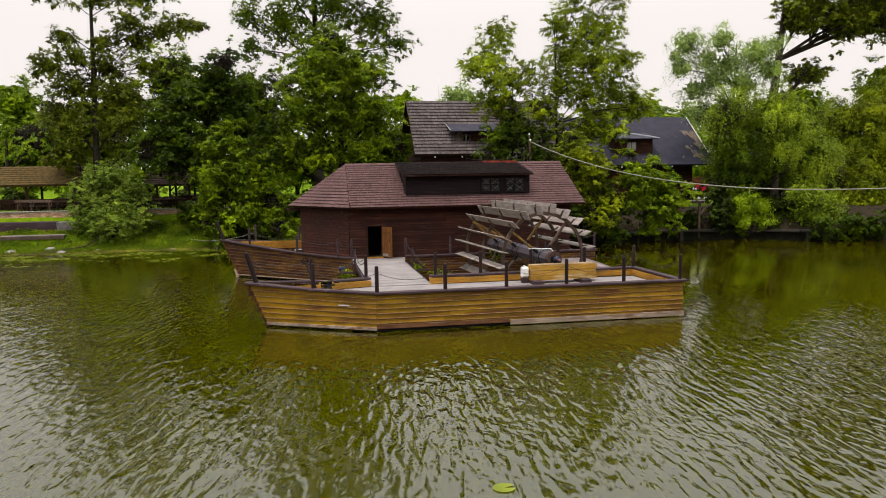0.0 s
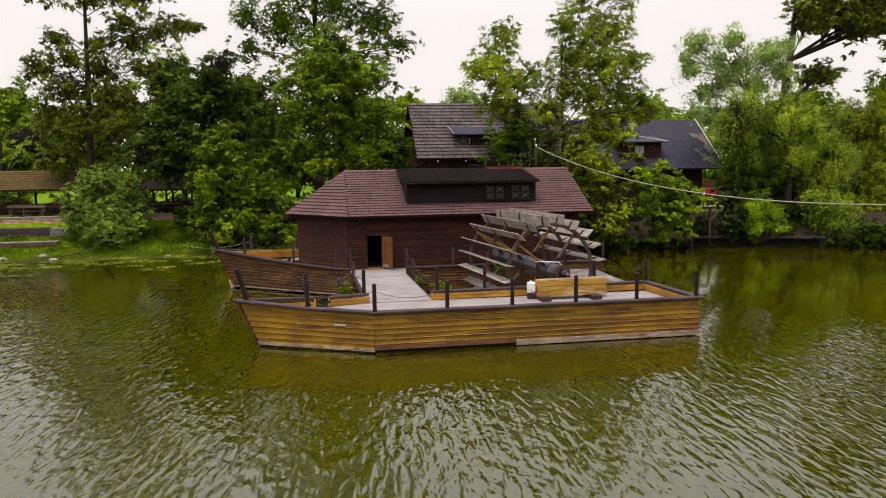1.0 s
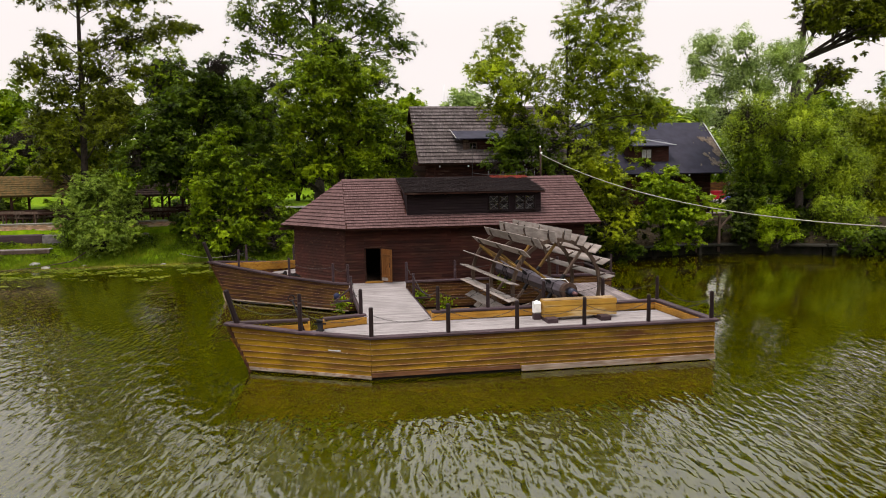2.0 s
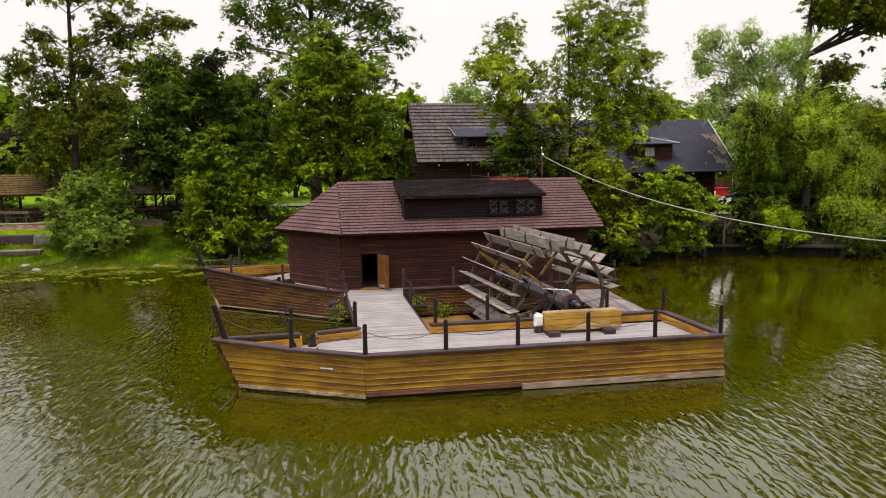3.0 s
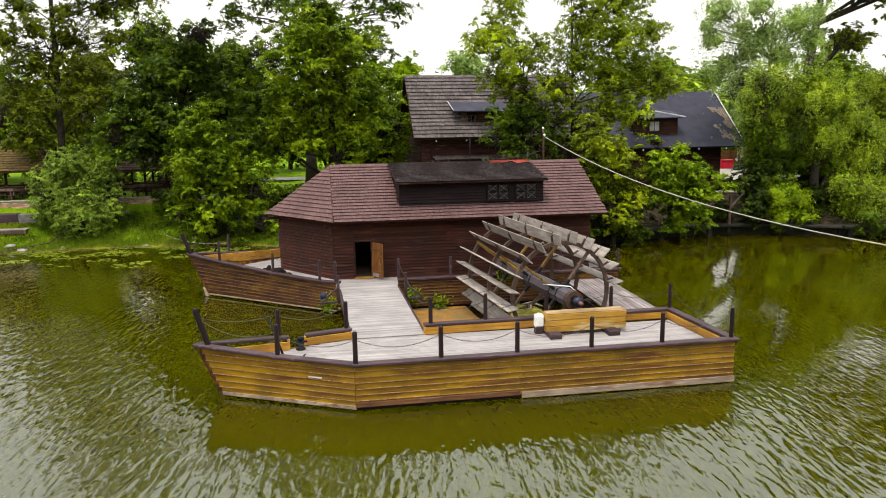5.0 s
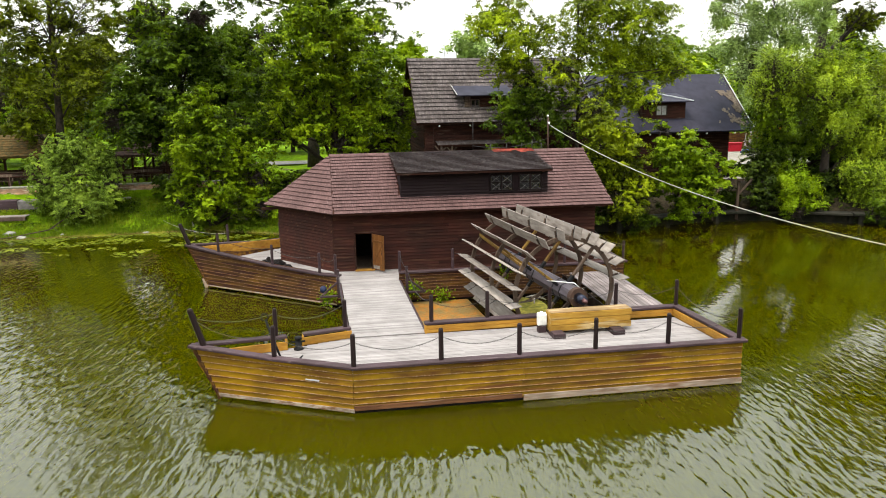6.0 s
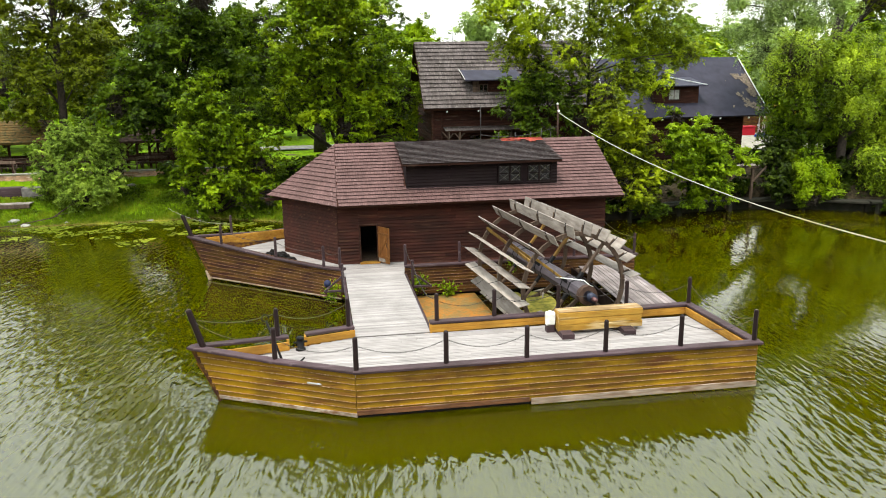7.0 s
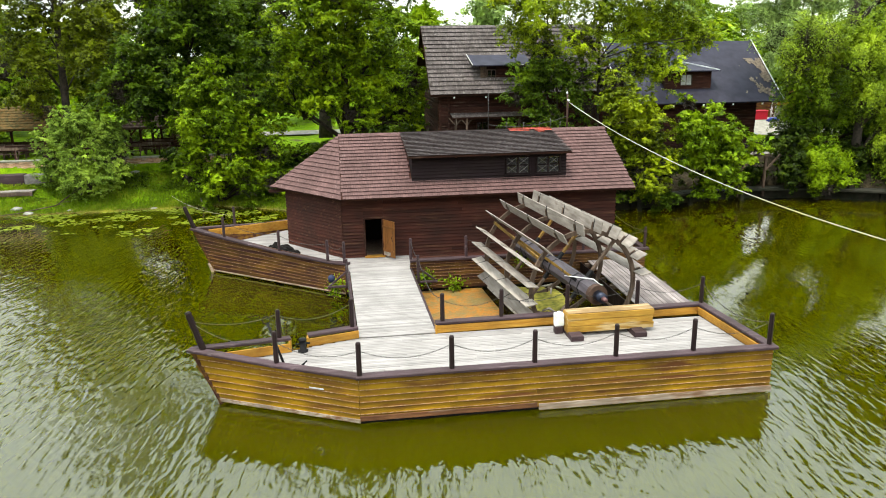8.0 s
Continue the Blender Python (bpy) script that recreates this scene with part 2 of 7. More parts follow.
# leaves, by kind of tree
L_MID = foliage("green_leaves", (0.016, 0.029, 0.0012), (0.225, 0.345, 0.0065), (0.370, 0.480, 0.0085))
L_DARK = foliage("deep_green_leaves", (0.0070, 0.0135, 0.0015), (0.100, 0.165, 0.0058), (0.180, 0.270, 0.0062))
# L_SHADE carries the shade of the bank's hollows in its leaf colour
L_SHADE = foliage("shade_darkened_leaves", (0.0040, 0.0075, 0.0012), (0.055, 0.088, 0.0060), (0.115, 0.165, 0.0075))
L_MAPLE = foliage("dark_maple_leaves", (0.0050, 0.0100, 0.0012), (0.072, 0.124, 0.0046), (0.150, 0.235, 0.0056))
L_FRESH = foliage("young_alder_leaves", (0.014, 0.025, 0.0015), (0.190, 0.300, 0.0050), (0.320, 0.440, 0.0075))
L_OLIVE = foliage("olive_leaves", (0.015, 0.020, 0.0016), (0.170, 0.208, 0.0060), (0.265, 0.315, 0.0082))
L_BRIGHT = foliage("fresh_green_leaves", (0.030, 0.054, 0.0018), (0.225, 0.350, 0.0055), (0.325, 0.445, 0.0090))
L_YELLOW = foliage("yellow_green_leaves", (0.026, 0.036, 0.002), (0.225, 0.285, 0.006), (0.375, 0.445, 0.008))
L_BIRCH = foliage("light_birch_leaves", (0.022, 0.032, 0.0020), (0.320, 0.420, 0.0095), (0.520, 0.640, 0.0130))
L_GREY = foliage("grey_green_willow_leaves", (0.027, 0.047, 0.006), (0.330, 0.470, 0.056), (0.480, 0.620, 0.070))
L_PALE = foliage("pale_silver_leaves", (0.1470, 0.2100, 0.0550), (0.3864, 0.4945, 0.1610), (0.4347, 0.5750, 0.1150))
L_WILLOW = foliage("willow_leaves", (0.024, 0.040, 0.0030), (0.305, 0.425, 0.0190), (0.480, 0.600, 0.0290))
L_GRASS = foliage("grass_blades", (0.0784, 0.1250, 0.0060), (0.1680, 0.2350, 0.0100), (0.2576, 0.3000, 0.0180))
L_COPPER = foliage("orange_brown_leaves", (0.14, 0.06, 0.006), (0.40, 0.19, 0.010), (0.48, 0.27, 0.012))
L_STRAW = foliage("dry_straw", (0.10, 0.075, 0.02), (0.32, 0.27, 0.08), (0.42, 0.38, 0.06))
L_ALDER = foliage("alder_leaves", (0.010, 0.018, 0.0015), (0.140, 0.225, 0.004), (0.250, 0.350, 0.006))
L_PAD = foliage("lily_pad_green", (0.07, 0.10, 0.008), (0.23, 0.28, 0.02), (0.30, 0.34, 0.03), 0.3)

# murky olive water with small wind ripples
M_WATER, n_, l_, p_ = nodes_of("murky_green_water")
murk = noisy(n_, l_, 0.06, 3, (1, 1, 1), 0.3, 0.7)
l_.new(mixed(n_, l_, murk, (0.0280, 0.0266, 0.0001), (0.0365, 0.0346, 0.0001)), p_.inputs["Base Color"])
p_.inputs["Roughness"].default_value = 0.035
p_.inputs["IOR"].default_value = 1.46
p_.inputs["Specular IOR Level"].default_value = 0.64
# turbid water: light spreads a metre or two under the surface, so the hulls shade what lies beside them
p_.subsurface_method = "BURLEY"
p_.inputs["Subsurface Weight"].default_value = 1.0
p_.inputs["Subsurface Radius"].default_value = (1.0, 1.0, 0.5)
p_.inputs["Subsurface Scale"].default_value = 9.0


def ripple(scale, stretch, turn, detail=2.0):
    g = n_.new("ShaderNodeNewGeometry")
    mp = n_.new("ShaderNodeMapping")
    mp.inputs["Rotation"].default_value = (0, 0, radians(turn))
    mp.inputs["Scale"].default_value = stretch
    t = n_.new("ShaderNodeTexNoise")
    t.inputs["Scale"].default_value, t.inputs["Detail"].default_value = scale, detail
    t.inputs["Distortion"].default_value = 0.6
    l_.new(g.outputs["Position"], mp.inputs["Vector"])
    l_.new(mp.outputs[0], t.inputs["Vector"])
    return t.outputs["Fac"]


def summed(a, b, k):
    x = n_.new("ShaderNodeMath")
    x.operation = "MULTIPLY_ADD"
    l_.new(b, x.inputs[0])
    x.inputs[1].default_value = k
    l_.new(a, x.inputs[2])
    return x.outputs[0]


# short-crested wavelets whose crests run away from the viewer's bank, under a light cross ripple
geo_w = n_.new("ShaderNodeNewGeometry")
sep_w = n_.new("ShaderNodeSeparateXYZ")
l_.new(geo_w.outputs["Position"], sep_w.inputs[0])


def crests(heading, across, along, detail=1.0, wander=0.5):
    """Noise drawn out along a heading (degrees clockwise from +y); across and along are cells per metre."""
    c = n_.new("ShaderNodeCombineXYZ")
    h_ = radians(heading)
    for i_, (dx_, dy_, k_) in enumerate(((math.cos(h_), -math.sin(h_), across), (math.sin(h_), math.cos(h_), along))):
        dot = n_.new("ShaderNodeVectorMath")
        dot.operation = "DOT_PRODUCT"
        dot.inputs[1].default_value = (dx_ * k_, dy_ * k_, 0)
        l_.new(geo_w.outputs["Position"], dot.inputs[0])
        l_.new(dot.outputs["Value"], c.inputs[i_])
    t = n_.new("ShaderNodeTexNoise")
    t.inputs["Scale"].default_value, t.inputs["Detail"].default_value, t.inputs["Distortion"].default_value = 1.0, detail, wander
    l_.new(c.outputs[0], t.inputs["Vector"])
    return t.outputs["Fac"]


def ranged(socket, f0, f1, t0, t1):
    x = n_.new("ShaderNodeMapRange")
    for k_, v_ in (("From Min", f0), ("From Max", f1), ("To Min", t0), ("To Max", t1)):
        x.inputs[k_].default_value = v_
    l_.new(socket, x.inputs["Value"])
    return x.outputs[0]


waves = summed(summed(summed(crests(6, 5.0, 1.3, 0.0, 0.6), crests(18, 10.0, 3.6, 0.0), 0.16), ripple(0.35, (1, 1, 1), 0), 0.3), crests(-40, 5.0, 1.8, 0.0), 0.20)
calm = ranged(noisy(n_, l_, 0.09, 2, (1, 1, 1), 0.36, 0.6), 0, 1, 0.5, 1.0)
# the boats shelter the water beside and behind them; the open reach past their bows stays ruffled
sheltered = ranged(sep_w.outputs["Y"], -10.0, 3.0, 1.0, 0.16)
open_reach = ranged(sep_w.outputs["Y"], 9.0, 25.0, 1.0, 0.25)
bow_side = ranged(sep_w.outputs["X"], -9.0, -4.0, 0.0, 1.0)
lee = n_.new("ShaderNodeMix")
l_.new(bow_side, lee.inputs["Factor"])
l_.new(open_reach, lee.inputs["A"])
l_.new(sheltered, lee.inputs["B"])
both = n_.new("ShaderNodeMath")
both.operation = "MULTIPLY"
l_.new(calm, both.inputs[0])
l_.new(lee.outputs["Result"], both.inputs[1])
bn = n_.new("ShaderNodeBump")
bn.inputs["Distance"].default_value = 0.050
l_.new(both.outputs[0], bn.inputs["Strength"])
l_.new(waves, bn.inputs["Height"])
l_.new(bn.outputs[0], p_.inputs["Normal"])

# soil and turf
M_GROUND, n_g, l_g, p_g = nodes_of("turf_and_soil")
turf = mixed(n_g, l_g, noisy(n_g, l_g, 2.2, 6), (0.085, 0.165, 0.003), (0.165, 0.265, 0.005))
soil = mixed(n_g, l_g, noisy(n_g, l_g, 1.2, 5), (0.09, 0.075, 0.045), (0.05, 0.04, 0.025))
open_ground = mixed(n_g, l_g, noisy(n_g, l_g, 0.35, 5, (1, 1, 1), 0.6, 0.72), turf, soil)
# leaf litter on the bank below the houses, darkened for the shrubs' shade
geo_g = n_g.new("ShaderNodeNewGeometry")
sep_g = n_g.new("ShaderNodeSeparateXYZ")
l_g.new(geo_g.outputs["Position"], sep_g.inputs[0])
bank_shade = n_g.new("ShaderNodeMath")
bank_shade.operation = "MULTIPLY"
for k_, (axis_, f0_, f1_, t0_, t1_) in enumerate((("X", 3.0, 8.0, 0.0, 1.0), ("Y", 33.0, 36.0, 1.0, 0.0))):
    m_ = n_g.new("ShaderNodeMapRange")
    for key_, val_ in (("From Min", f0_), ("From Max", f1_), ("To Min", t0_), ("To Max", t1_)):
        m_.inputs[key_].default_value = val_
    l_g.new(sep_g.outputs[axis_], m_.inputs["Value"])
    l_g.new(m_.outputs[0], bank_shade.inputs[k_])
shaded_litter = mixed(n_g, l_g, noisy(n_g, l_g, 3.0, 5), (0.045, 0.034, 0.020), (0.020, 0.016, 0.010))
l_g.new(mixed(n_g, l_g, bank_shade.outputs[0], open_ground, shaded_litter), p_g.inputs["Base Color"])
p_g.inputs["Roughness"].default_value = 0.95
p_g.inputs["Specular IOR Level"].default_value = 0.05
bumped(n_g, l_g, p_g, noisy(n_g, l_g, 9.0, 5), 0.8, 0.05)

# scum that drifts between the hulls
M_SCUM, n_s, l_s, p_s = nodes_of("orange_floating_scum")
f1 = noisy(n_s, l_s, 1.3, 6, (1, 1, 1), 0.42, 0.62)
f2 = noisy(n_s, l_s, 7.0, 8, (1, 1, 1), 0.45, 0.7)
l_s.new(mixed(n_s, l_s, f2, mixed(n_s, l_s, f1, (0.34, 0.125, 0.008), (0.17, 0.105, 0.03)), (0.14, 0.12, 0.05)), p_s.inputs["Base Color"])
p_s.inputs["Roughness"].default_value = 0.55
bumped(n_s, l_s, p_s, f2, 0.7, 0.03)
M_ALGAE = plain("yellow_green_algae", (0.30, 0.25, 0.045), (0.11, 0.11, 0.015), 0.85, 0, 4.5, 0.8)


# ---- building blocks ----
def mesh_of(name, verts, faces, mat=None, smooth=False):
    me = bpy.data.meshes.new(name)
    me.from_pydata([tuple(v) for v in verts], [], faces)
    me.update()
    if mat:
        me.materials.append(mat)
    if smooth:
        me.polygons.foreach_set("use_smooth", [True] * len(me.polygons))
    return me


def thing(name, label, category, group="", kind="", at=(0, 0, 0)):
    ob = new(name)
    ob.empty_display_size = 0.2
    ob.location = at
    return tagged(ob, label, category, group, kind)


def under(ob, parent):
    """Puts ob, built in world coordinates, under a thing or part."""
    if parent is not None:
        ob.parent = parent
        base = Vector((0, 0, 0))
        up = parent
        while up is not None:
            base += up.location
            up = up.parent
        ob.location = ob.location - base
    return ob


def part(name, me, parent=None, label="", kind=""):
    """One mesh object in world coordinates under a thing or a part."""
    ob = new(name, me)
    under(ob, parent)
    return tagged(ob, label, kind=kind)


def prism(section, p0, p1, up=(0, 0, 1), taper=1.0):
    """Verts and faces of a bar from p0 to p1; section: (side, up) points."""
    p0, p1, up = Vector(p0), Vector(p1), Vector(up)
    d = (p1 - p0).normalized()
    s = d.cross(up).normalized()
    u = s.cross(d).normalized()
    k = len(section)
    v = [p0 + s * a + u * b for a, b in section] + [p1 + (s * a + u * b) * taper for a, b in section]
    f = [(i, (i + 1) % k, k + (i + 1) % k, k + i) for i in range(k)]
    f += [tuple(range(k - 1, -1, -1)), tuple(range(k, 2 * k))]
    return v, f


def rect(w, h, c=0.012):
    """A bevelled oblong section, centred."""
    a, b = w / 2, h / 2
    c = min(c, a * 0.4, b * 0.4)
    return [(-a + c, -b), (a - c, -b), (a, -b + c), (a, b - c), (a - c, b), (-a + c, b), (-a, b - c), (-a, -b + c)]


def bar(name, p0, p1, w, h, mat, parent=None, label="", up=(0, 0, 1), c=0.012):
    v, f = prism(rect(w, h, c), p0, p1, up)
    return part(name, mesh_of(name, v, f, mat), parent, label)


def block(name, lo, hi, mat, parent=None, label="", c=0.015):
    """A bevelled block between two corners."""
    lo, hi = Vector(lo), Vector(hi)
    mid = (lo + hi) / 2
    return bar(name, (lo.x, mid.y, mid.z), (hi.x, mid.y, mid.z), hi.y - lo.y, hi.z - lo.z, mat, parent, label, c=c)


def tube_data(points, radii, sides=8):
    pts = [Vector(p) for p in points]
    v, f = [], []
    for i, p in enumerate(pts):
        d = (pts[min(i + 1, len(pts) - 1)] - pts[max(i - 1, 0)]).normalized()
        ref = Vector((0, 0, 1)) if abs(d.z) < 0.9 else Vector((1, 0, 0))
        s = d.cross(ref).normalized()
        u = s.cross(d).normalized()
        r = radii[i] if isinstance(radii, (list, tuple)) else radii
        v += [p + (s * math.cos(6.28318 * k / sides) + u * math.sin(6.28318 * k / sides)) * r for k in range(sides)]
    for i in range(len(pts) - 1):
        for k in range(sides):
            a, b = i * sides + k, i * sides + (k + 1) % sides
            f.append((a, b, b + sides, a + sides))
    f.append(tuple(range(sides - 1, -1, -1)))
    f.append(tuple(range((len(pts) - 1) * sides, len(pts) * sides)))
    return v, f


def tube(name, points, radii, mat, parent=None, label="", sides=8, smooth=True):
    v, f = tube_data(points, radii, sides)
    return part(name, mesh_of(name, v, f, mat, smooth), parent, label)


def sag(p0, p1, drop, k=12):
    p0, p1 = Vector(p0), Vector(p1)
    return [p0.lerp(p1, i / k) - Vector((0, 0, drop * 4 * (i / k) * (1 - i / k))) for i in range(k + 1)]


def joined(chunks):
    """Several (verts, faces) as one."""
    v, f = [], []
    for cv, cf in chunks:
        o = len(v)
        v += list(cv)
        f += [tuple(i + o for i in face) for face in cf]
    return v, f


def post(p, height, mat, parent, label="", r=0.075, lean=(0, 0)):
    """A round-shouldered timber post on its base point."""
    x, y, z = p
    lx, ly = lean
    pts = [(x, y, z - 0.05), (x, y, z), (x + lx * 0.97, y + ly * 0.97, z + height * 0.96), (x + lx, y + ly, z + height)]
    return tube("post", pts, [r, r, r * 0.95, r * 0.65], mat, parent, label, sides=8, smooth=False)


def chain(points_pair, drop, parent, r=0.0055):
    """A sagging chain of oval links, each turned a quarter against the next."""
    line_ = [Vector(q) for q in sag(points_pair[0], points_pair[1], drop, 24)]
    run = [0.0]
    for q0, q1 in zip(line_, line_[1:]):
        run.append(run[-1] + (q1 - q0).length)
    chunks_, at_, k_ = [], 0.0, 0
    while at_ < run[-1] - 0.03:
        n0 = max(i for i in range(len(run)) if run[i] <= at_)
        n0 = min(n0, len(line_) - 2)
        d = (line_[n0 + 1] - line_[n0]).normalized()
        c = line_[n0] + d * (at_ - run[n0])
        flat_ = d.cross(Vector((0, 0, 1))).normalized()
        w_ = flat_ if k_ % 2 else d.cross(flat_)
        ring_ = [c + d * (0.028 * math.cos(a * 1.0472)) + w_ * (0.014 * math.sin(a * 1.0472)) for a in range(7)]
        chunks_.append(tube_data(ring_, r, 3))
        at_ += 0.043
        k_ += 1
    v, f = joined(chunks_)
    return part("chain", mesh_of("chain", v, f, M_CHAIN), parent, "thin sagging iron chain")


def quad_shingles(corners, width, exposure, thick=0.03, seed=1, keep=None):
    """Shingles in lapped courses on a sloping four-cornered field: eave left, eave right, top right, top left."""
    rng = random.Random(seed)
    a, b, c, d = (Vector(p) for p in corners)
    nrm = (b - a).cross(d - a).normalized()
    rows = max(1, round(((d + c) / 2 - (a + b) / 2).length / exposure))
    v, f = [], []
    for r in range(rows):
        t0, t1 = r / rows, min(1.0, (r + 1.35) / rows)
        l0, r0, l1, r1 = a.lerp(d, t0), b.lerp(c, t0), a.lerp(d, t1), b.lerp(c, t1)
        ln = (r0 - l0).length
        if ln < 0.05:
            continue
        x = -rng.random() * width
        while x < ln:
            w = width * rng.uniform(0.75, 1.3)
            u0, u1 = max(0, x) / ln, min(ln, x + w - 0.008) / ln
            x += w
            if u1 - u0 < 0.004:
                continue
            if keep and not keep(l0.lerp(r0, (u0 + u1) / 2).lerp(l1.lerp(r1, (u0 + u1) / 2), 0.35)):
                continue
            j = rng.uniform(-0.009, 0.009) / max(exposure, 0.1)
            lift = thick * rng.uniform(0.92, 1.1)
            q = [l0.lerp(l1, j).lerp(r0.lerp(r1, j), u0), l0.lerp(l1, j).lerp(r0.lerp(r1, j), u1), l1.lerp(r1, u1), l1.lerp(r1, u0)]
            o = len(v)
            v += [q[0] + nrm * lift, q[1] + nrm * lift, q[2] + nrm * 0.004, q[3] + nrm * 0.004, q[0] + nrm * (lift - 0.02), q[1] + nrm * (lift - 0.02)]
            f += [(o, o + 1, o + 2, o + 3), (o + 4, o + 5, o + 1, o), (o + 4, o, o + 3), (o + 1, o + 5, o + 2), (o + 3, o + 2, o + 5, o + 4)]
    return v, f


def slab(corners, thick):
    """A sloping field with thickness, hanging down from its corners."""
    p = [Vector(q) for q in corners]
    nrm = (p[1] - p[0]).cross(p[-1] - p[0]).normalized()
    k = len(p)
    v = p + [q - nrm * thick for q in p]
    f = [tuple(range(k)), tuple(range(2 * k - 1, k - 1, -1))]
    f += [(i, k + i, k + (i + 1) % k, (i + 1) % k) for i in range(k)]
    return v, f


# ---- foliage ----
def leaf_cloud(name, pos, nrm, size, mat, aspect=0.55, parent=None, kind="", droop=0.0, seed=0, sides=4):
    """Many small leaves in one mesh, folded kites or, for fine crowns, slim points."""
    rng = np.random.default_rng(seed)
    k = len(pos)
    nrm = nrm / np.maximum(np.linalg.norm(nrm, axis=1, keepdims=True), 1e-6)
    a = rng.normal(size=(k, 3))
    if droop:
        a = a * (1 - droop) + np.array([0, 0, -1.0]) * droop * 2
    t = a - nrm * (a * nrm).sum(1, keepdims=True)
    t /= np.maximum(np.linalg.norm(t, axis=1, keepdims=True), 1e-6)
    s = np.cross(nrm, t)
    ln = (size * rng.uniform(0.6, 1.35, (k, 1)))
    v = np.empty((k, sides, 3), dtype=np.float32)
    if sides == 3:
        v[:, 0] = pos - t * ln * 0.4 + s * ln * aspect * 0.5
        v[:, 1] = pos + t * ln * 0.6 + nrm * ln * 0.1
        v[:, 2] = pos - t * ln * 0.4 - s * ln * aspect * 0.5
    else:
        v[:, 0] = pos - t * ln * 0.5
        v[:, 1] = pos + s * ln * aspect * 0.5 + nrm * ln * 0.12
        v[:, 2] = pos + t * ln * 0.5
        v[:, 3] = pos - s * ln * aspect * 0.5 + nrm * ln * 0.12
    me = bpy.data.meshes.new(name)
    me.vertices.add(sides * k)
    me.vertices.foreach_set("co", v.reshape(-1))
    me.loops.add(sides * k)
    me.loops.foreach_set("vertex_index", np.arange(sides * k, dtype=np.int32))
    me.polygons.add(k)
    me.polygons.foreach_set("loop_start", np.arange(0, sides * k, sides, dtype=np.int32))
    me.polygons.foreach_set("loop_total", np.full(k, sides, dtype=np.int32))
    me.materials.append(mat)
    me.update()
    me.validate()
    return part(name, me, parent, kind=kind)


def clumps_in(lobes, per_m2, rng, gap=0.0, inner=0.55):
    """Centres of leaf clumps near the skin of each lobe (cx, cy, cz, rx, ry, rz)."""
    out = []
    for cx, cy, cz, rx, ry, rz in lobes:
        k = max(6, int(per_m2 * 12.6 * ((rx * ry) ** 1.6 / 3 + (rx * rz) ** 1.6 / 3 + (ry * rz) ** 1.6 / 3) ** (1 / 1.6)))
        d = rng.normal(size=(k, 3))
        d /= np.linalg.norm(d, axis=1, keepdims=True)
        # the undersides of each lobe are thin, so that the shaded heart shows between the layers
        d = d[(d[:, 2] > -0.25) | (rng.random(k) < 0.6)]
        k = len(d)
        rad = rng.uniform(inner ** 2, 1.08 ** 2, (k, 1)) ** 0.5
        bump_ = np.array([noise.noise(Vector((q[0] * 1.7 + cx, q[1] * 1.7 + cy, q[2] * 1.7 + cz))) for q in d])[:, None]
        p = np.array([cx, cy, cz]) + d * np.array([rx, ry, rz]) * rad * (1 + 0.28 * bump_)
        if gap:
            keep = np.array([noise.noise(Vector(q * 0.55)) > gap for q in p])
            p = p[keep]
        out.append(np.concatenate([p, np.tile((cx, cy, cz), (len(p), 1))], 1))
    return np.concatenate(out)


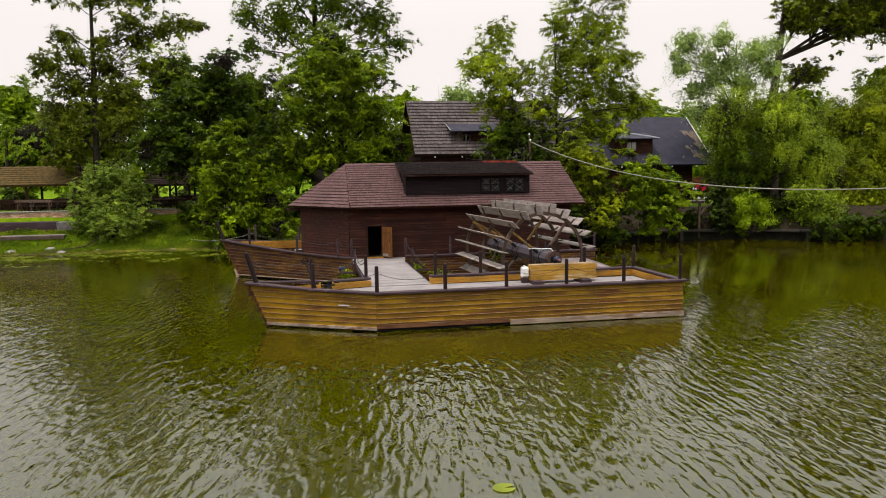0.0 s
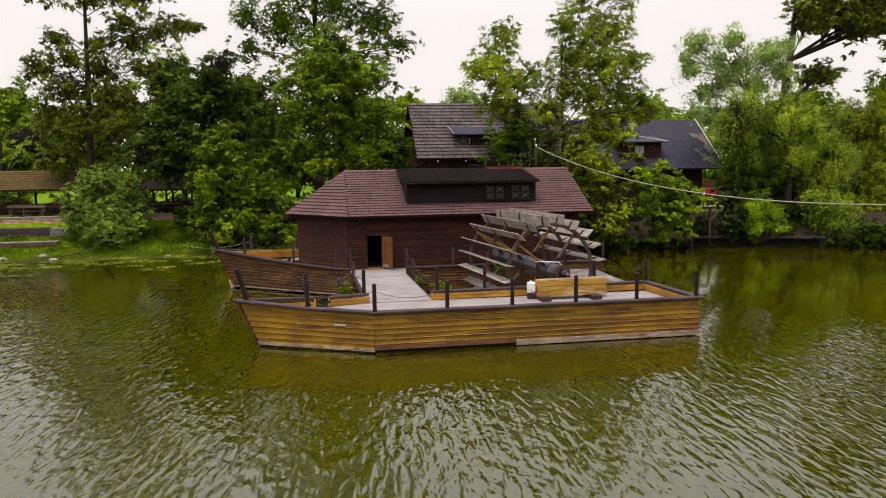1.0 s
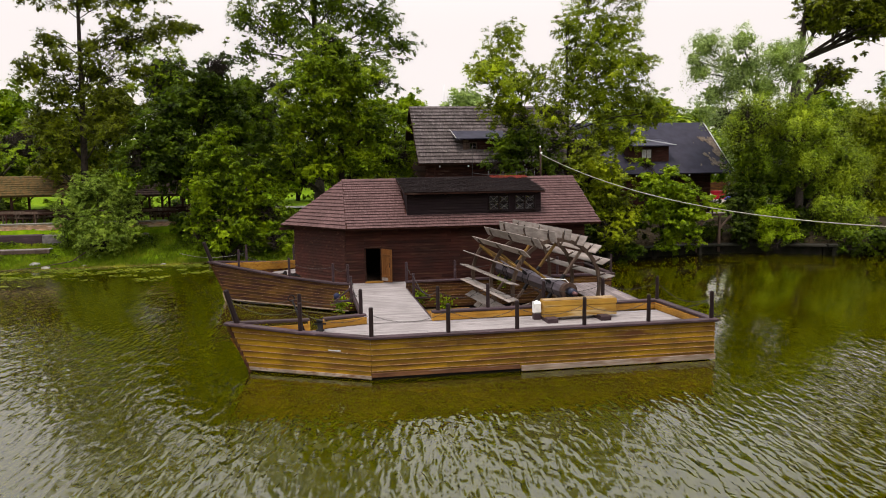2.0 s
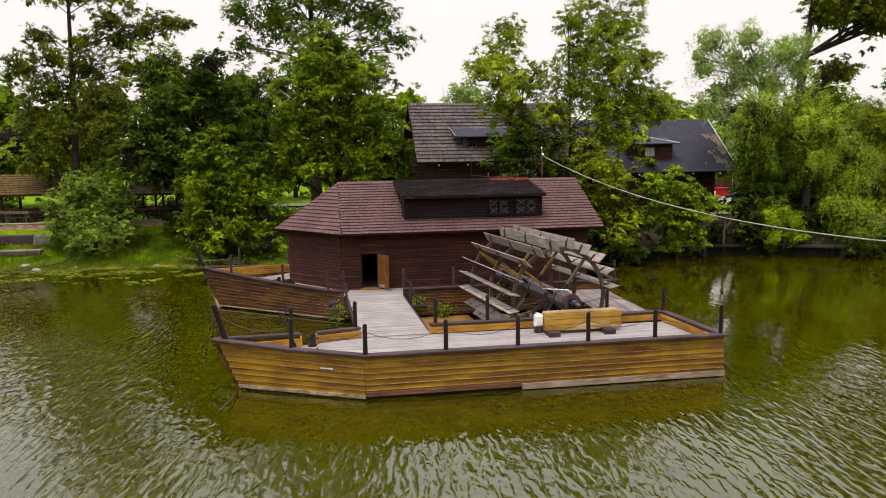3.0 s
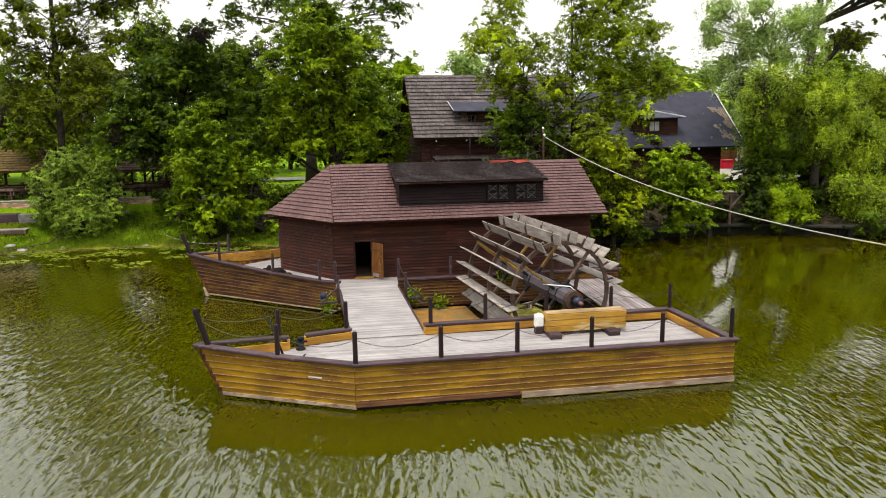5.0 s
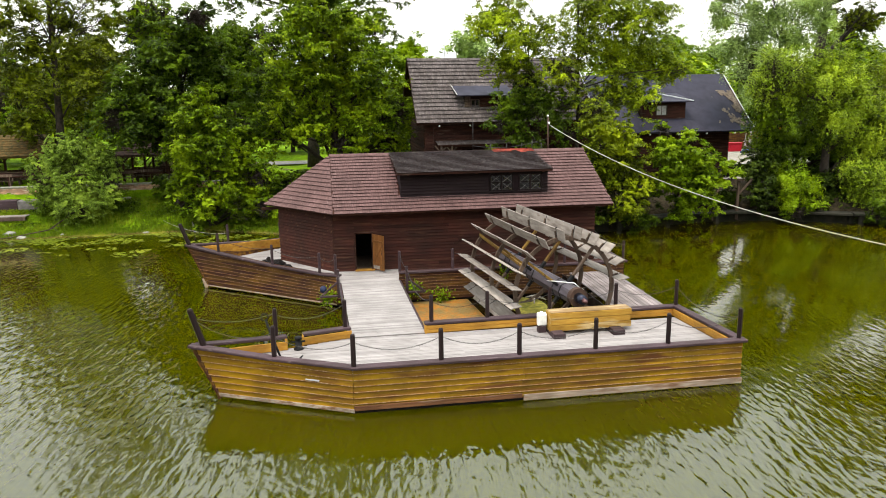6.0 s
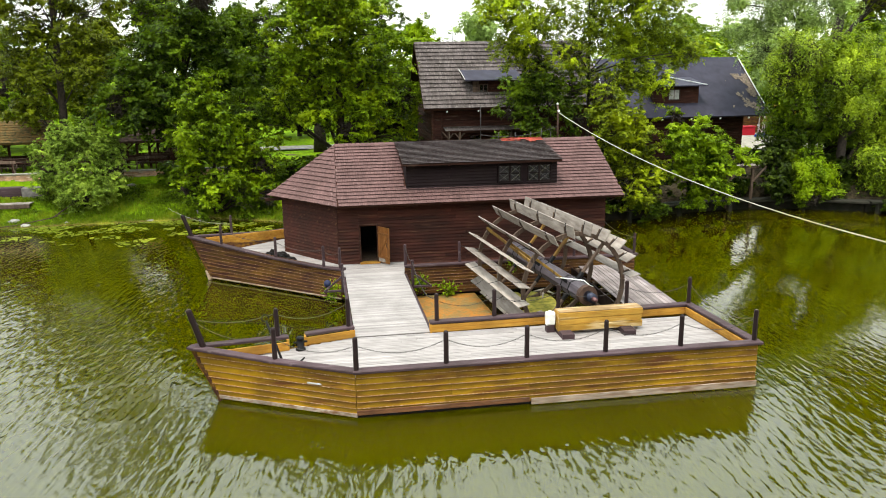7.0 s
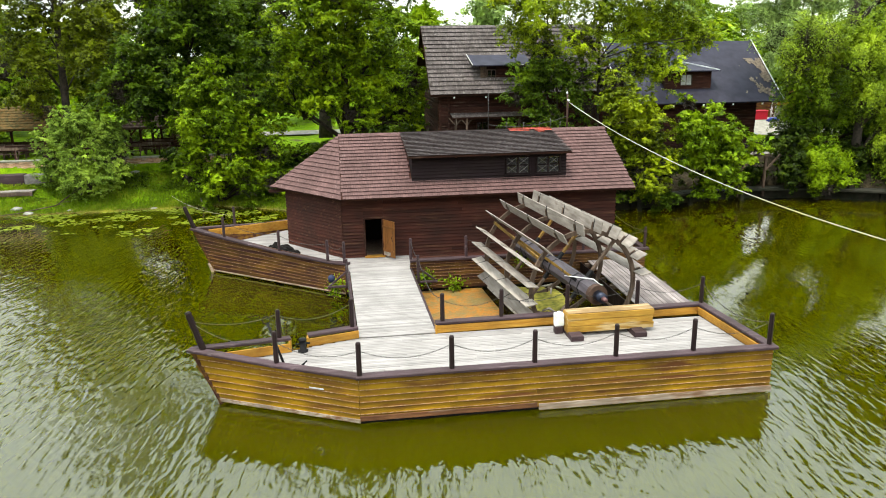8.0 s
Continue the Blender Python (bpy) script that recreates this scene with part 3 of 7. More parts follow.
def tree(name, label, base, lobes, leaf_mat, trunk_r=0.25, leaf=0.22, clump=0.75, per_clump=42, density=0.55, gap=-0.35,
         seed=1, aspect=0.55, droop=0.0, flat=0.7, top=None, lean=(0, 0), category="tree", bark=None, group="", twigs=18, hang=1.0, fill=1.0, limb=0.5):
    """A tree: tapered trunk, limbs into each lobe, twigs, and a crown of many leaf clumps."""
    rng = np.random.default_rng(seed)
    tr = thing(name, label, category, group, at=base)
    bark = bark or M_BARK
    bx, by, bz = base
    ztop = top if top is not None else max(c[2] for c in lobes)
    stem = []
    for i in range(9):
        s = i / 8
        stem.append((bx + lean[0] * s + 0.22 * math.sin(3.1 * s + seed) * s, by + lean[1] * s + 0.22 * math.cos(2.3 * s + seed) * s, bz - 0.3 + (ztop - bz + 0.3) * s))
    rad = [trunk_r * (1.45 if i == 0 else 1.0) * (1 - 0.8 * (i / 8)) for i in range(9)]
    tube("trunk", stem, rad, bark, tr, sides=10)
    both_ = clumps_in(lobes, density * 1.45, rng, gap)
    cl, heart = both_[:, :3], both_[:, 3:]
    thin_wood = []
    for j, (cx, cy, cz, rx, ry, rz) in enumerate(lobes):
        want = min(max((cz - rz * 0.8 - bz) / max(ztop - bz, 0.1), 0.12), 0.86)
        s0 = stem[int(want * 8)]
        mid = Vector(s0).lerp(Vector((cx, cy, cz)), 0.5) + Vector((0, 0, 0.35))
        r0 = trunk_r * limb * (1 - 0.6 * want)
        end = Vector((cx, cy, cz + rz * 0.45))
        tube("limb", [s0, mid, (cx, cy, cz), end], [r0, r0 * 0.75, r0 * 0.5, r0 * 0.2], bark, tr, sides=6)
        for _ in range(twigs):
            d = Vector(rng.normal(size=3)).normalized()
            tip = Vector((cx + d.x * rx * 0.9, cy + d.y * ry * 0.9, cz + d.z * rz * 0.85))
            st = Vector(s0).lerp(Vector((cx, cy, cz)), rng.uniform(0.4, 1.0))
            m2 = st.lerp(tip, 0.5) + Vector((0, 0, 0.15))
            thin_wood.append(tube_data([st, m2, tip], [r0 * 0.32, r0 * 0.2, 0.012], 4))
    v, f = joined(thin_wood)
    part("fine_branching", mesh_of("fine_branching", v, f, bark, True), tr, kind="stuff")
    k = len(cl)
    size = clump * rng.uniform(0.55, 1.25, (k, 1))
    rep = np.repeat(np.arange(k), int(per_clump * 2.9))
    # each clump is a handful of leafy sprays that reach out and up from its heart
    sprays = 7
    which = rep * sprays + rng.integers(0, sprays, len(rep))
    heading = rng.normal(size=(k * sprays, 3))
    heading /= np.linalg.norm(heading, axis=1, keepdims=True)
    away = cl - heart
    away /= np.maximum(np.linalg.norm(away, axis=1, keepdims=True), 1e-6)
    heading = heading + 0.75 * np.repeat(away, sprays, axis=0) + np.array([0, 0, 0.2])
    heading /= np.linalg.norm(heading, axis=1, keepdims=True)
    run = rng.uniform(0.05, 1.0, (len(rep), 1)) ** 0.75
    reach_ = rng.uniform(0.65, 1.25, (k * sprays, 1))[which] * size[rep]
    off = heading[which] * run * reach_
    off[:, 2:] -= 0.28 * run ** 2 * reach_
    off = (off + rng.normal(size=off.shape) * size[rep] * (0.055 + 0.085 * (1 - run))) * np.array([1, 1, flat])
    d = heading[which] * 0.4 + rng.normal(size=off.shape) * 0.5
    if hang != 1.0:
        # trailing strands: leaves strung down from points round the clump
        strand = rep * 9 + rng.integers(0, 9, len(rep))
        ang = (strand * 2.39996) % 6.28318
        reach = size[rep][:, 0] * (0.25 + 0.75 * ((strand * 0.61803) % 1.0))
        fall = rng.uniform(0, 1, len(rep))
        drop = (0.5 + 0.9 * ((strand * 0.7548) % 1.0)) * hang * clump
        off = np.stack([np.cos(ang) * reach * (0.55 + 0.6 * fall ** 0.6), np.sin(ang) * reach * (0.55 + 0.6 * fall ** 0.6), 0.3 * clump - drop * fall ** 1.4], 1)
        off += rng.normal(size=off.shape) * 0.07
    pos = cl[rep] + off
    out = pos - heart[rep]
    out /= np.linalg.norm(out, axis=1, keepdims=True)
    nrm = d * 0.8 + out * 0.35 + np.array([0, 0, 0.75])
    crown = leaf_cloud("crown", pos, nrm, leaf * 0.84, leaf_mat, aspect * 1.1, tr, droop=droop, seed=seed, sides=3)
    inner_p = []
    for cx, cy, cz, rx, ry, rz in lobes:
        q = rng.normal(size=(int(210 * fill * rx * rz) + 8, 3))
        q /= np.linalg.norm(q, axis=1, keepdims=True)
        inner_p.append(np.array([cx, cy, cz]) + q * np.array([rx, ry, rz]) * rng.uniform(0.1, 0.66, (len(q), 1)))
    ip = np.concatenate(inner_p)
    cut = len(ip) * 5 // 6
    leaf_cloud("inner_foliage", ip[:cut], rng.normal(size=(cut, 3)), leaf * 1.6, leaf_mat, 0.75, crown, "stuff", seed=seed + 1, sides=3)
    # dark bark slivers added to deepen the shade inside the crown
    leaf_cloud("inner_brushwood", ip[cut:], rng.normal(size=(len(ip) - cut, 3)), leaf * 3.4, bark, 0.10, crown, "stuff", seed=seed + 2, sides=3)
    return tr


# ---- ground and water ----
SHORE_X = (-400, -60, -24, -13, -9, -4, 2, 10, 18, 22, 26, 31, 35, 41, 60, 400)
SHORE_Y = (40, 33, 31.6, 32, 32.3, 29.8, 28.2, 26, 24.2, 25.4, 26.2, 25.5, 23.3, 21.3, 16, 6)


def shore(x):
    return np.interp(x, SHORE_X, SHORE_Y)


def ground_z(x, y):
    d = y - shore(x)
    left = np.where(y < 37.2, np.interp(d, (-8, -3, 0, 1.2, 4.8, 9), (-1.6, -0.9, -0.02, 0.3, 1.95, 2.1)), np.interp(y, (37, 60, 400, 3000), (2.86, 2.9, 4, 6)))
    right = np.interp(d, (-8, 0, 1.15, 1.35, 2.0, 5.0, 60, 400, 3000), (-1.6, -0.9, -0.6, 0.75, 1.3, 2.2, 2.4, 4, 6))
    k = np.clip((x - 2) / 10, 0, 1)
    near = np.interp(-y, (-6, 52, 58, 70, 400, 3000), (-1.6, -1.2, 0.4, 2.2, 3, 6))
    return np.maximum(left * (1 - k) + right * k, near)


def axis(lo, hi, fine, far):
    out = list(np.arange(lo, hi + 0.01, fine))
    step, a, b = fine, lo, hi
    while b < far:
        step *= 1.5
        a, b = a - step, b + step
        out = [a] + out + [b]
    return np.array(out)


gx, gy = axis(-40, 60, 0.8, 2500), axis(14, 50, 0.4, 2500)
GX, GY = np.meshgrid(gx, gy)
GZ = ground_z(GX, GY)
wob = np.array([noise.noise(Vector((a * 0.6, b * 0.6, 0))) for a, b in zip(GX.ravel(), GY.ravel())]).reshape(GX.shape)
GZ = GZ + 0.13 * wob * np.clip((GY - shore(GX)) / 1.5, 0, 1)
nx, ny = len(gx), len(gy)
gv = np.stack([GX, GY, GZ], -1).reshape(-1, 3).tolist()
gf = [(j * nx + i, j * nx + i + 1, (j + 1) * nx + i + 1, (j + 1) * nx + i) for j in range(ny - 1) for i in range(nx - 1)]
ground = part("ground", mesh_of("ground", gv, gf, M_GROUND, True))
tagged(ground, "grassy river bank with worn soil patches", "ground", kind="structure")
water = part("water", mesh_of("water", [(-2400, -2400, 0), (2400, -2400, 0), (2400, 2400, 0), (-2400, 2400, 0)], [(0, 1, 2, 3)], M_WATER))
tagged(water, "murky olive-green river water with small ripples", "water", kind="structure")

DECK, CAP = 1.12, 1.5


def lap_plank(name, b0, b1, t0, t1, out, mat, parent, proud=0.036, thin=0.008):
    """A lapped board: bottom edge b0-b1, top edge t0-t1, thicker below, facing out."""
    b0, b1, t0, t1, o = Vector(b0), Vector(b1), Vector(t0), Vector(t1), Vector(out).normalized()
    v = [b0, b1, t1, t0, b0 + o * proud, b1 + o * proud, b1.lerp(t1, 0.12) + o * (proud + 0.004), b0.lerp(t0, 0.12) + o * (proud + 0.004), t1 + o * thin, t0 + o * thin]
    f = [(0, 3, 2, 1), (0, 1, 5, 4), (4, 5, 6, 7), (7, 6, 8, 9), (9, 8, 2, 3), (0, 4, 7, 9, 3), (1, 2, 8, 6, 5)]
    return part(name, mesh_of(name, v, f, mat), parent)


def clad(parent, p0, p1, z0, z0b, top0, top1, rows, out, mat, cuts, shift=None, strips=True, seed=0, base0=None):
    """Lapped boards on a hull side from p0 to p1 (plan points). The heights run from z0 to top0 at p0 and from z0b to top1 at p1;
    shift(fraction of height) moves the p1 end in plan where the stem rakes."""
    rng = random.Random(seed)
    p0, p1 = Vector((*p0, 0)), Vector((*p1, 0))

    def at(s, h):
        q = p0.lerp(p1, s)
        if shift:
            q = q + Vector(shift(h)) * s
        q.z = (z0 + (top0 - z0) * h) * (1 - s) + (z0b + (top1 - z0b) * h) * s
        return q
    for r in range(rows):
        h0, h1 = r / rows, (r + 1.06) / rows
        joints = [0] + [min(0.96, max(0.04, c + (rng.uniform(-0.015, 0.015)))) for c in cuts] + [1]
        for a, b in zip(joints, joints[1:]):
            g = 0.0002
            lap_plank("hull_plank", at(a + g, h0), at(b - g, h0), at(a + g, min(h1, 1)), at(b - g, min(h1, 1)), out, mat, parent)
        if strips and r > 0:
            o = Vector(out).normalized() * 0.045
            v, f = prism(rect(0.024, 0.024, 0.005), at(0.001, h0 + 0.01) + o, at(0.999, h0 + 0.01) + o)
            part("edge_strip", mesh_of("edge_strip", v, f, M_STRIP2 if mat in (M_HULL2, M_HULL2_BOW) else M_STRIP), parent, "chipped paint along the board edge")


def cap_rail(parent, pts, w=0.3, h=0.09, mat=M_CAP):
    for a, b in zip(pts, pts[1:]):
        bar("rail_cap", (a[0], a[1], a[2] - h / 2), (b[0], b[1], b[2] - h / 2), w, h, mat, parent, c=0.02)


def deck_rows(parent, y0, y1, xlo, xhi, z, mat, width=0.118, lengths=4.0, seed=3, thick=0.04, name="deck_board"):
    """Boards along x between two edges given as functions of y."""
    rng = random.Random(seed)
    y = y0
    while y < y1 - 0.03:
        w = min(width, y1 - y)
        ym = y + w / 2
        a, b = xlo(ym) - (0.09 if name == "deck_board" else 0), xhi(ym)
        x = a
        step = lengths * rng.uniform(0.4, 1.0)
        while x < b - 0.05:
            e = min(b, x + step)
            if b - e < 0.6:
                e = b
            dz = rng.uniform(-0.004, 0.004)
            bar(name, (x + 0.003, ym, z - thick / 2 + dz), (e - 0.003, ym, z - thick / 2 + dz), w - 0.014, thick, mat, parent, c=0.006)
            x, step = e, lengths * rng.uniform(0.85, 1.1)
        y += width


def solid(name, plan, z0, z1, mat, parent, label="", plan_low=None):
    """An upright solid over a plan polygon (counter-clockwise)."""
    k = len(plan)
    low = plan_low or plan
    v = [(x, y, z0) for x, y in low] + [(x, y, z1) for x, y in plan]
    f = [tuple(range(k - 1, -1, -1)), tuple(range(k, 2 * k))] + [(i, (i + 1) % k, k + (i + 1) % k, k + i) for i in range(k)]
    return part(name, mesh_of(name, v, f, mat), parent, label)


# ---- near hull: a long low pontoon with a pointed bow ----
pontoon = thing("mill_pontoon", "long low ochre wooden pontoon with dark rails and grey deck", "boat")
TIP, TIP_Z = (-4.72, 2.13), 1.73
BACK0, BACK1 = (0.05, 3.72), (11.93, 3.95)
# dark fill added to block light and blacken the gaps under the boards
solid("hull_core", [(-4.5, 2.12), (0, 0.06), (12.12, 0.06), (11.85, 3.86), (0.05, 3.64)], -0.5, 1.05, M_DARK, pontoon, plan_low=[(-3.9, 2.08), (0, 0.06), (12.12, 0.06), (11.85, 3.86), (0.05, 3.64)])
N_BOW = Vector((-2.13, -4.72, 0)).normalized()


def rake(h):
    return (0.62 * (1 - h), -0.12 * (1 - h), 0)


clad(pontoon, (0, 0), TIP, 0.13, 0.13, 1.42, 1.64, 7, N_BOW, M_HULL_BOW, (), rake, seed=1)
clad(pontoon, (0, 0), (12.2, 0), 0.13, 0.13, 1.42, 1.42, 7, (0, -1, 0), M_HULL, (0.22, 0.42, 0.6), None, seed=2)
clad(pontoon, (12.2, 0), (11.93, 3.95), 0.13, 0.13, 1.42, 1.42, 7, (1, 0.07, 0), M_HULL, (), None, False, seed=3)
clad(pontoon, BACK1, (2.62, 3.77), 0.13, 0.13, 1.42, 1.42, 7, (0, 1, 0), M_HULL, (0.4,), None, False, seed=4)
clad(pontoon, BACK0, TIP, 0.13, 0.13, 1.1, 1.2, 6, (-0.3, 1, 0), M_HULL, (), rake, False, seed=5)
bar("waterline_board", (5.1, -0.045, 0.13), (12.24, -0.045, 0.13), 0.05, 0.2, M_SILL, pontoon, "pale limed board along the waterline")
bar("waterline_board", (0.0, -0.05, 0.20), (5.05, -0.05, 0.20), 0.03, 0.15, M_ROT, pontoon, "scuffed pinkish board above the waterline")
bar("waterline_board", (0, -0.04, 0.12), (-4.10, 1.97, 0.14), 0.04, 0.12, M_SILL, pontoon, "pale limed board along the waterline")
for x in (1.4, 2.5, 3.7, 4.9):
    bar("rib_end", (x, -0.045, -0.1), (x, -0.045, 0.22), 0.07, 0.04, M_SILL, pontoon)
bar("corner_strip", (0.0, -0.04, 0.05), (0.0, -0.04, 1.42), 0.05, 0.05, M_HULL2, pontoon)
bar("corner_strip", (12.22, -0.02, 0.05), (12.22, -0.02, 1.42), 0.07, 0.07, M_STRIP, pontoon)
tube("stem", [(-4.02, 1.98, -0.3), (-4.1, 2.0, 0.12), (-4.76, 2.14, 1.66)], [0.07, 0.07, 0.08], M_HULL2, pontoon, "raked brown stem post", sides=6, smooth=False)
part("draught_plate", mesh_of("draught_plate", *prism(rect(0.012, 0.045, 0.003), (-1.38, 0.57, 0.98), (-0.98, 0.39, 0.97)), M_TARP), pontoon, "small pale metal plate")
# caps
cap_rail(pontoon, [(-4.86, 2.16, 1.76), (-2.3, 1.04, 1.57), (0.0, 0.02, CAP)])
cap_rail(pontoon, [(-0.06, 0.0, CAP), (12.3, 0.0, CAP)], 0.32)
cap_rail(pontoon, [(12.17, 0.12, CAP + 0.003), (11.9, 3.92, CAP + 0.003)], 0.3)
cap_rail(pontoon, [(12.05, 3.9, CAP), (2.6, 3.72, CAP)], 0.3)
cap_rail(pontoon, [(-1.5, 3.32, CAP + 0.01), (0.06, 3.74, CAP + 0.01)], 0.28)
cap_rail(pontoon, [(-4.7, 2.2, 1.755), (-2.02, 3.02, 1.57)], 0.28)
# inner boards
for z in (1.2, 1.33):
    bar("inner_board", (2.62, 3.6, z), (11.75, 3.78, z), 0.04, 0.125, M_INNER, pontoon)
    bar("inner_board", (11.98, 0.2, z), (11.76, 3.75, z), 0.04, 0.125, M_INNER, pontoon)
    bar("inner_board", (0.1, 0.16, z), (11.95, 0.16, z), 0.04, 0.125, M_INNER, pontoon)
    bar("inner_board", (-1.5, 3.18, z), (0.1, 3.62, z), 0.05, 0.125, M_INNER, pontoon)
    bar("inner_board", (-4.2, 2.2, z + 0.1), (-2.0, 2.87, z), 0.05, 0.15, M_INNER, pontoon)
    bar("inner_board", (-4.2, 2.02, z + 0.1), (-0.1, 0.2, z), 0.05, 0.15, M_INNER, pontoon)
block("inner_board", (-2.06, 2.85, 1.1), (-1.99, 3.05, 1.5), M_INNER, pontoon)
block("inner_board", (-1.53, 3.14, 1.1), (-1.47, 3.42, 1.45), M_INNER, pontoon)
block("inner_board", (2.6, 3.56, 1.1), (2.65, 3.86, 1.42), M_INNER, pontoon)


def pontoon_lo(y):
    f = -4.72 + (2.13 - y) * 4.72 / 2.13 if y < 2.13 else -4.72 + (y - 2.13) * 4.77 / 1.59
    return max(f + 0.25, -4.3)


deck_rows(pontoon, 0.18, 3.62, pontoon_lo, lambda y: 12.0 - 0.07 * y, DECK, M_DECK)
# posts and chains
front = [(0.03, 0.0), (2.6, 0.04), (4.97, 0.03), (7.37, 0.05), (9.73, 0.06), (12.14, 0.1)]
for x, y in front:
    post((x, y, CAP), 0.97, M_POST, pontoon)
for a, b in zip(front, front[1:]):
    chain(((a[0], a[1], 2.22), (b[0], b[1], 2.22)), 0.30, pontoon)
back = [(2.85, 3.75), (4.84, 3.82), (7.12, 3.9), (9.6, 3.92), (11.92, 3.9)]
for x, y in back:
    post((x, y, CAP), 0.94, M_POST, pontoon)
for a, b in zip(back, back[1:]):
    chain(((a[0], a[1], 2.2), (b[0], b[1], 2.2)), 0.26, pontoon)
chain(((12.14, 0.1, 2.22), (11.92, 3.9, 2.2)), 0.42, pontoon)
post((-2.28, 1.1, 1.57), 0.95, M_POST, pontoon)
post((-2.34, 2.98, 1.57), 0.93, M_POST, pontoon)
post((-0.1, 3.72, CAP), 0.95, M_POST, pontoon)
post((-4.45, 2.1, 1.7), 1.2, M_POST, pontoon, "leaning dark stem post", 0.1, (-0.33, 0.0))
chain(((-4.7, 2.1, 2.6), (-2.34, 2.98, 2.35)), 0.2, pontoon)
chain(((-4.68, 2.1, 2.55), (-2.28, 1.1, 2.3)), 0.34, pontoon)
chain(((-2.28, 1.1, 2.2), (0.03, 0.0, 2.22)), 0.3, pontoon)
chain(((-2.34, 2.98, 2.3), (-0.1, 3.72, 2.3)), 0.3, pontoon)

# ---- gangway between the hulls ----
gangway = thing("gangway", "wide grey plank gangway with dark posts beside it", "gangway")
deck_rows(gangway, 3.66, 11.25, lambda y: 0.10 - 0.022 * (y - 3.6), lambda y: 2.62 - 0.02 * (y - 3.7), DECK + 0.012, M_DECK, lengths=9, seed=8, name="gangway_board")
for x in (0.25, 1.3, 2.35):
    bar("beam", (x, 3.95, 0.98), (x - 0.15, 11.25, 0.98), 0.14, 0.2, M_WHEEL, gangway)
bar("edge_beam", (0.03, 3.95, 1.0), (-0.13, 11.2, 1.0), 0.09, 0.2, M_CAP, gangway)
bar("edge_beam", (2.67, 3.95, 1.0), (2.53, 11.2, 1.0), 0.09, 0.2, M_CAP, gangway)
for x, s in ((2.72, 1), (-0.2, -1)):
    bar("post", (x, 10.1, 0.75), (x, 10.1, 1.98), 0.11, 0.11, M_CAP, gangway, up=(0, 1, 0))
    bar("brace", (x, 10.1, 1.45), (x + s * 0.72, 10.1, 0.86), 0.07, 0.08, M_CAP, gangway)
    bar("brace", (x - s * 0.2, 10.1, 0.82), (x + s * 0.8, 10.1, 0.82), 0.09, 0.09, M_CAP, gangway)
chain(((2.72, 10.1, 1.9), (2.85, 3.75, 2.3)), 0.5, gangway)
chain(((-0.2, 10.1, 1.9), (-0.1, 3.72, 2.3)), 0.45, gangway)

# ---- mill boat: the broad hull that carries the house ----
boat = thing("mill_boat", "broad brown wooden hull carrying the mill house", "boat")
TIP2 = (-7.25, 16.4)
solid("hull_core", [(-6.9, 16.4), (-0.25, 11.4), (13.0, 11.4), (13.0, 21.6), (-0.25, 21.6)], -0.5, 1.05, M_DARK, boat, plan_low=[(-6.2, 16.2), (-0.25, 11.4), (13.0, 11.4), (13.0, 21.6), (-0.25, 21.6)])
N2 = Vector((-5.1, -7.0, 0)).normalized()


def rake2(h):
    return (0.75 * (1 - h) ** 1.2, -0.25 * (1 - h), 0)


for lo, hi, ca, cb in ((0.0, 1.0, 1.38, 2.0),):
    clad(boat, (-0.25, 11.34), TIP2, 0.10, 0.12, ca, cb, 10, N2, M_HULL2_BOW, (0.55,), rake2, seed=11)
clad(boat, (2.5, 11.34), (13.05, 11.34), 0.10, 0.10, 1.36, 1.36, 9, (0, -1, 0), M_HULL2, (0.3, 0.62), None, seed=12)
clad(boat, (-0.25, 11.34), (2.5, 11.34), 0.10, 0.10, 1.02, 1.02, 7, (0, -1, 0), M_HULL2, (), None, seed=15)
block("landing_board", (-0.12, 11.2, 1.085), (2.48, 11.5, 1.135), M_DECK, boat, "worn pale landing board")
clad(boat, (13.05, 11.34), (13.05, 21.65), 0.10, 0.10, 1.36, 1.36, 9, (1, 0, 0), M_HULL2, (0.5,), None, False, seed=13)
clad(boat, (-0.25, 21.65), TIP2, 0.10, 0.10, 1.38, 2.0, 9, (-0.6, 0.8, 0), M_HULL2, (0.5,), rake2, False, seed=14)
bar("waterline_board", (-0.3, 11.3, 0.1), (-6.5, 15.98, 0.12), 0.05, 0.06, M_SILL, boat, "pale board along the waterline")
tube("stem", [(-6.5, 16.1, -0.3), (-6.52, 16.12, 0.15), (-7.3, 16.42, 2.02)], [0.07, 0.07, 0.09], M_HULL2, boat, sides=6, smooth=False)
tube("stem_foot", [(-6.54, 16.08, -0.1), (-6.6, 16.1, 0.12), (-6.72, 16.15, 0.44)], [0.085, 0.085, 0.06], M_SILL, boat, "chalky white foot of the stem", 6, False)
cap_rail(boat, [(-7.4, 16.48, 2.13), (-5.5, 15.08, 1.87), (-3.1, 13.35, 1.6), (-0.9, 11.78, 1.45), (-0.1, 11.36, 1.45)], 0.3, 0.1, M_CAP)
cap_rail(boat, [(-7.3, 16.5, 2.12), (-4.2, 18.76, 1.7), (-0.25, 21.6, 1.47)], 0.28, 0.1, M_CAP)
cap_rail(boat, [(2.5, 11.36, 1.45), (13.2, 11.36, 1.45)], 0.3, 0.1, M_CAP)
cap_rail(boat, [(13.05, 11.3, 1.453), (13.05, 21.7, 1.453)], 0.28, 0.1, M_CAP)
for k in range(3):
    bar("inner_board", (-6.7, 16.75, 1.85 - 0.16 * k), (-0.6, 21.2, 1.36 - 0.14 * k), 0.05, 0.15, M_INNER, boat)
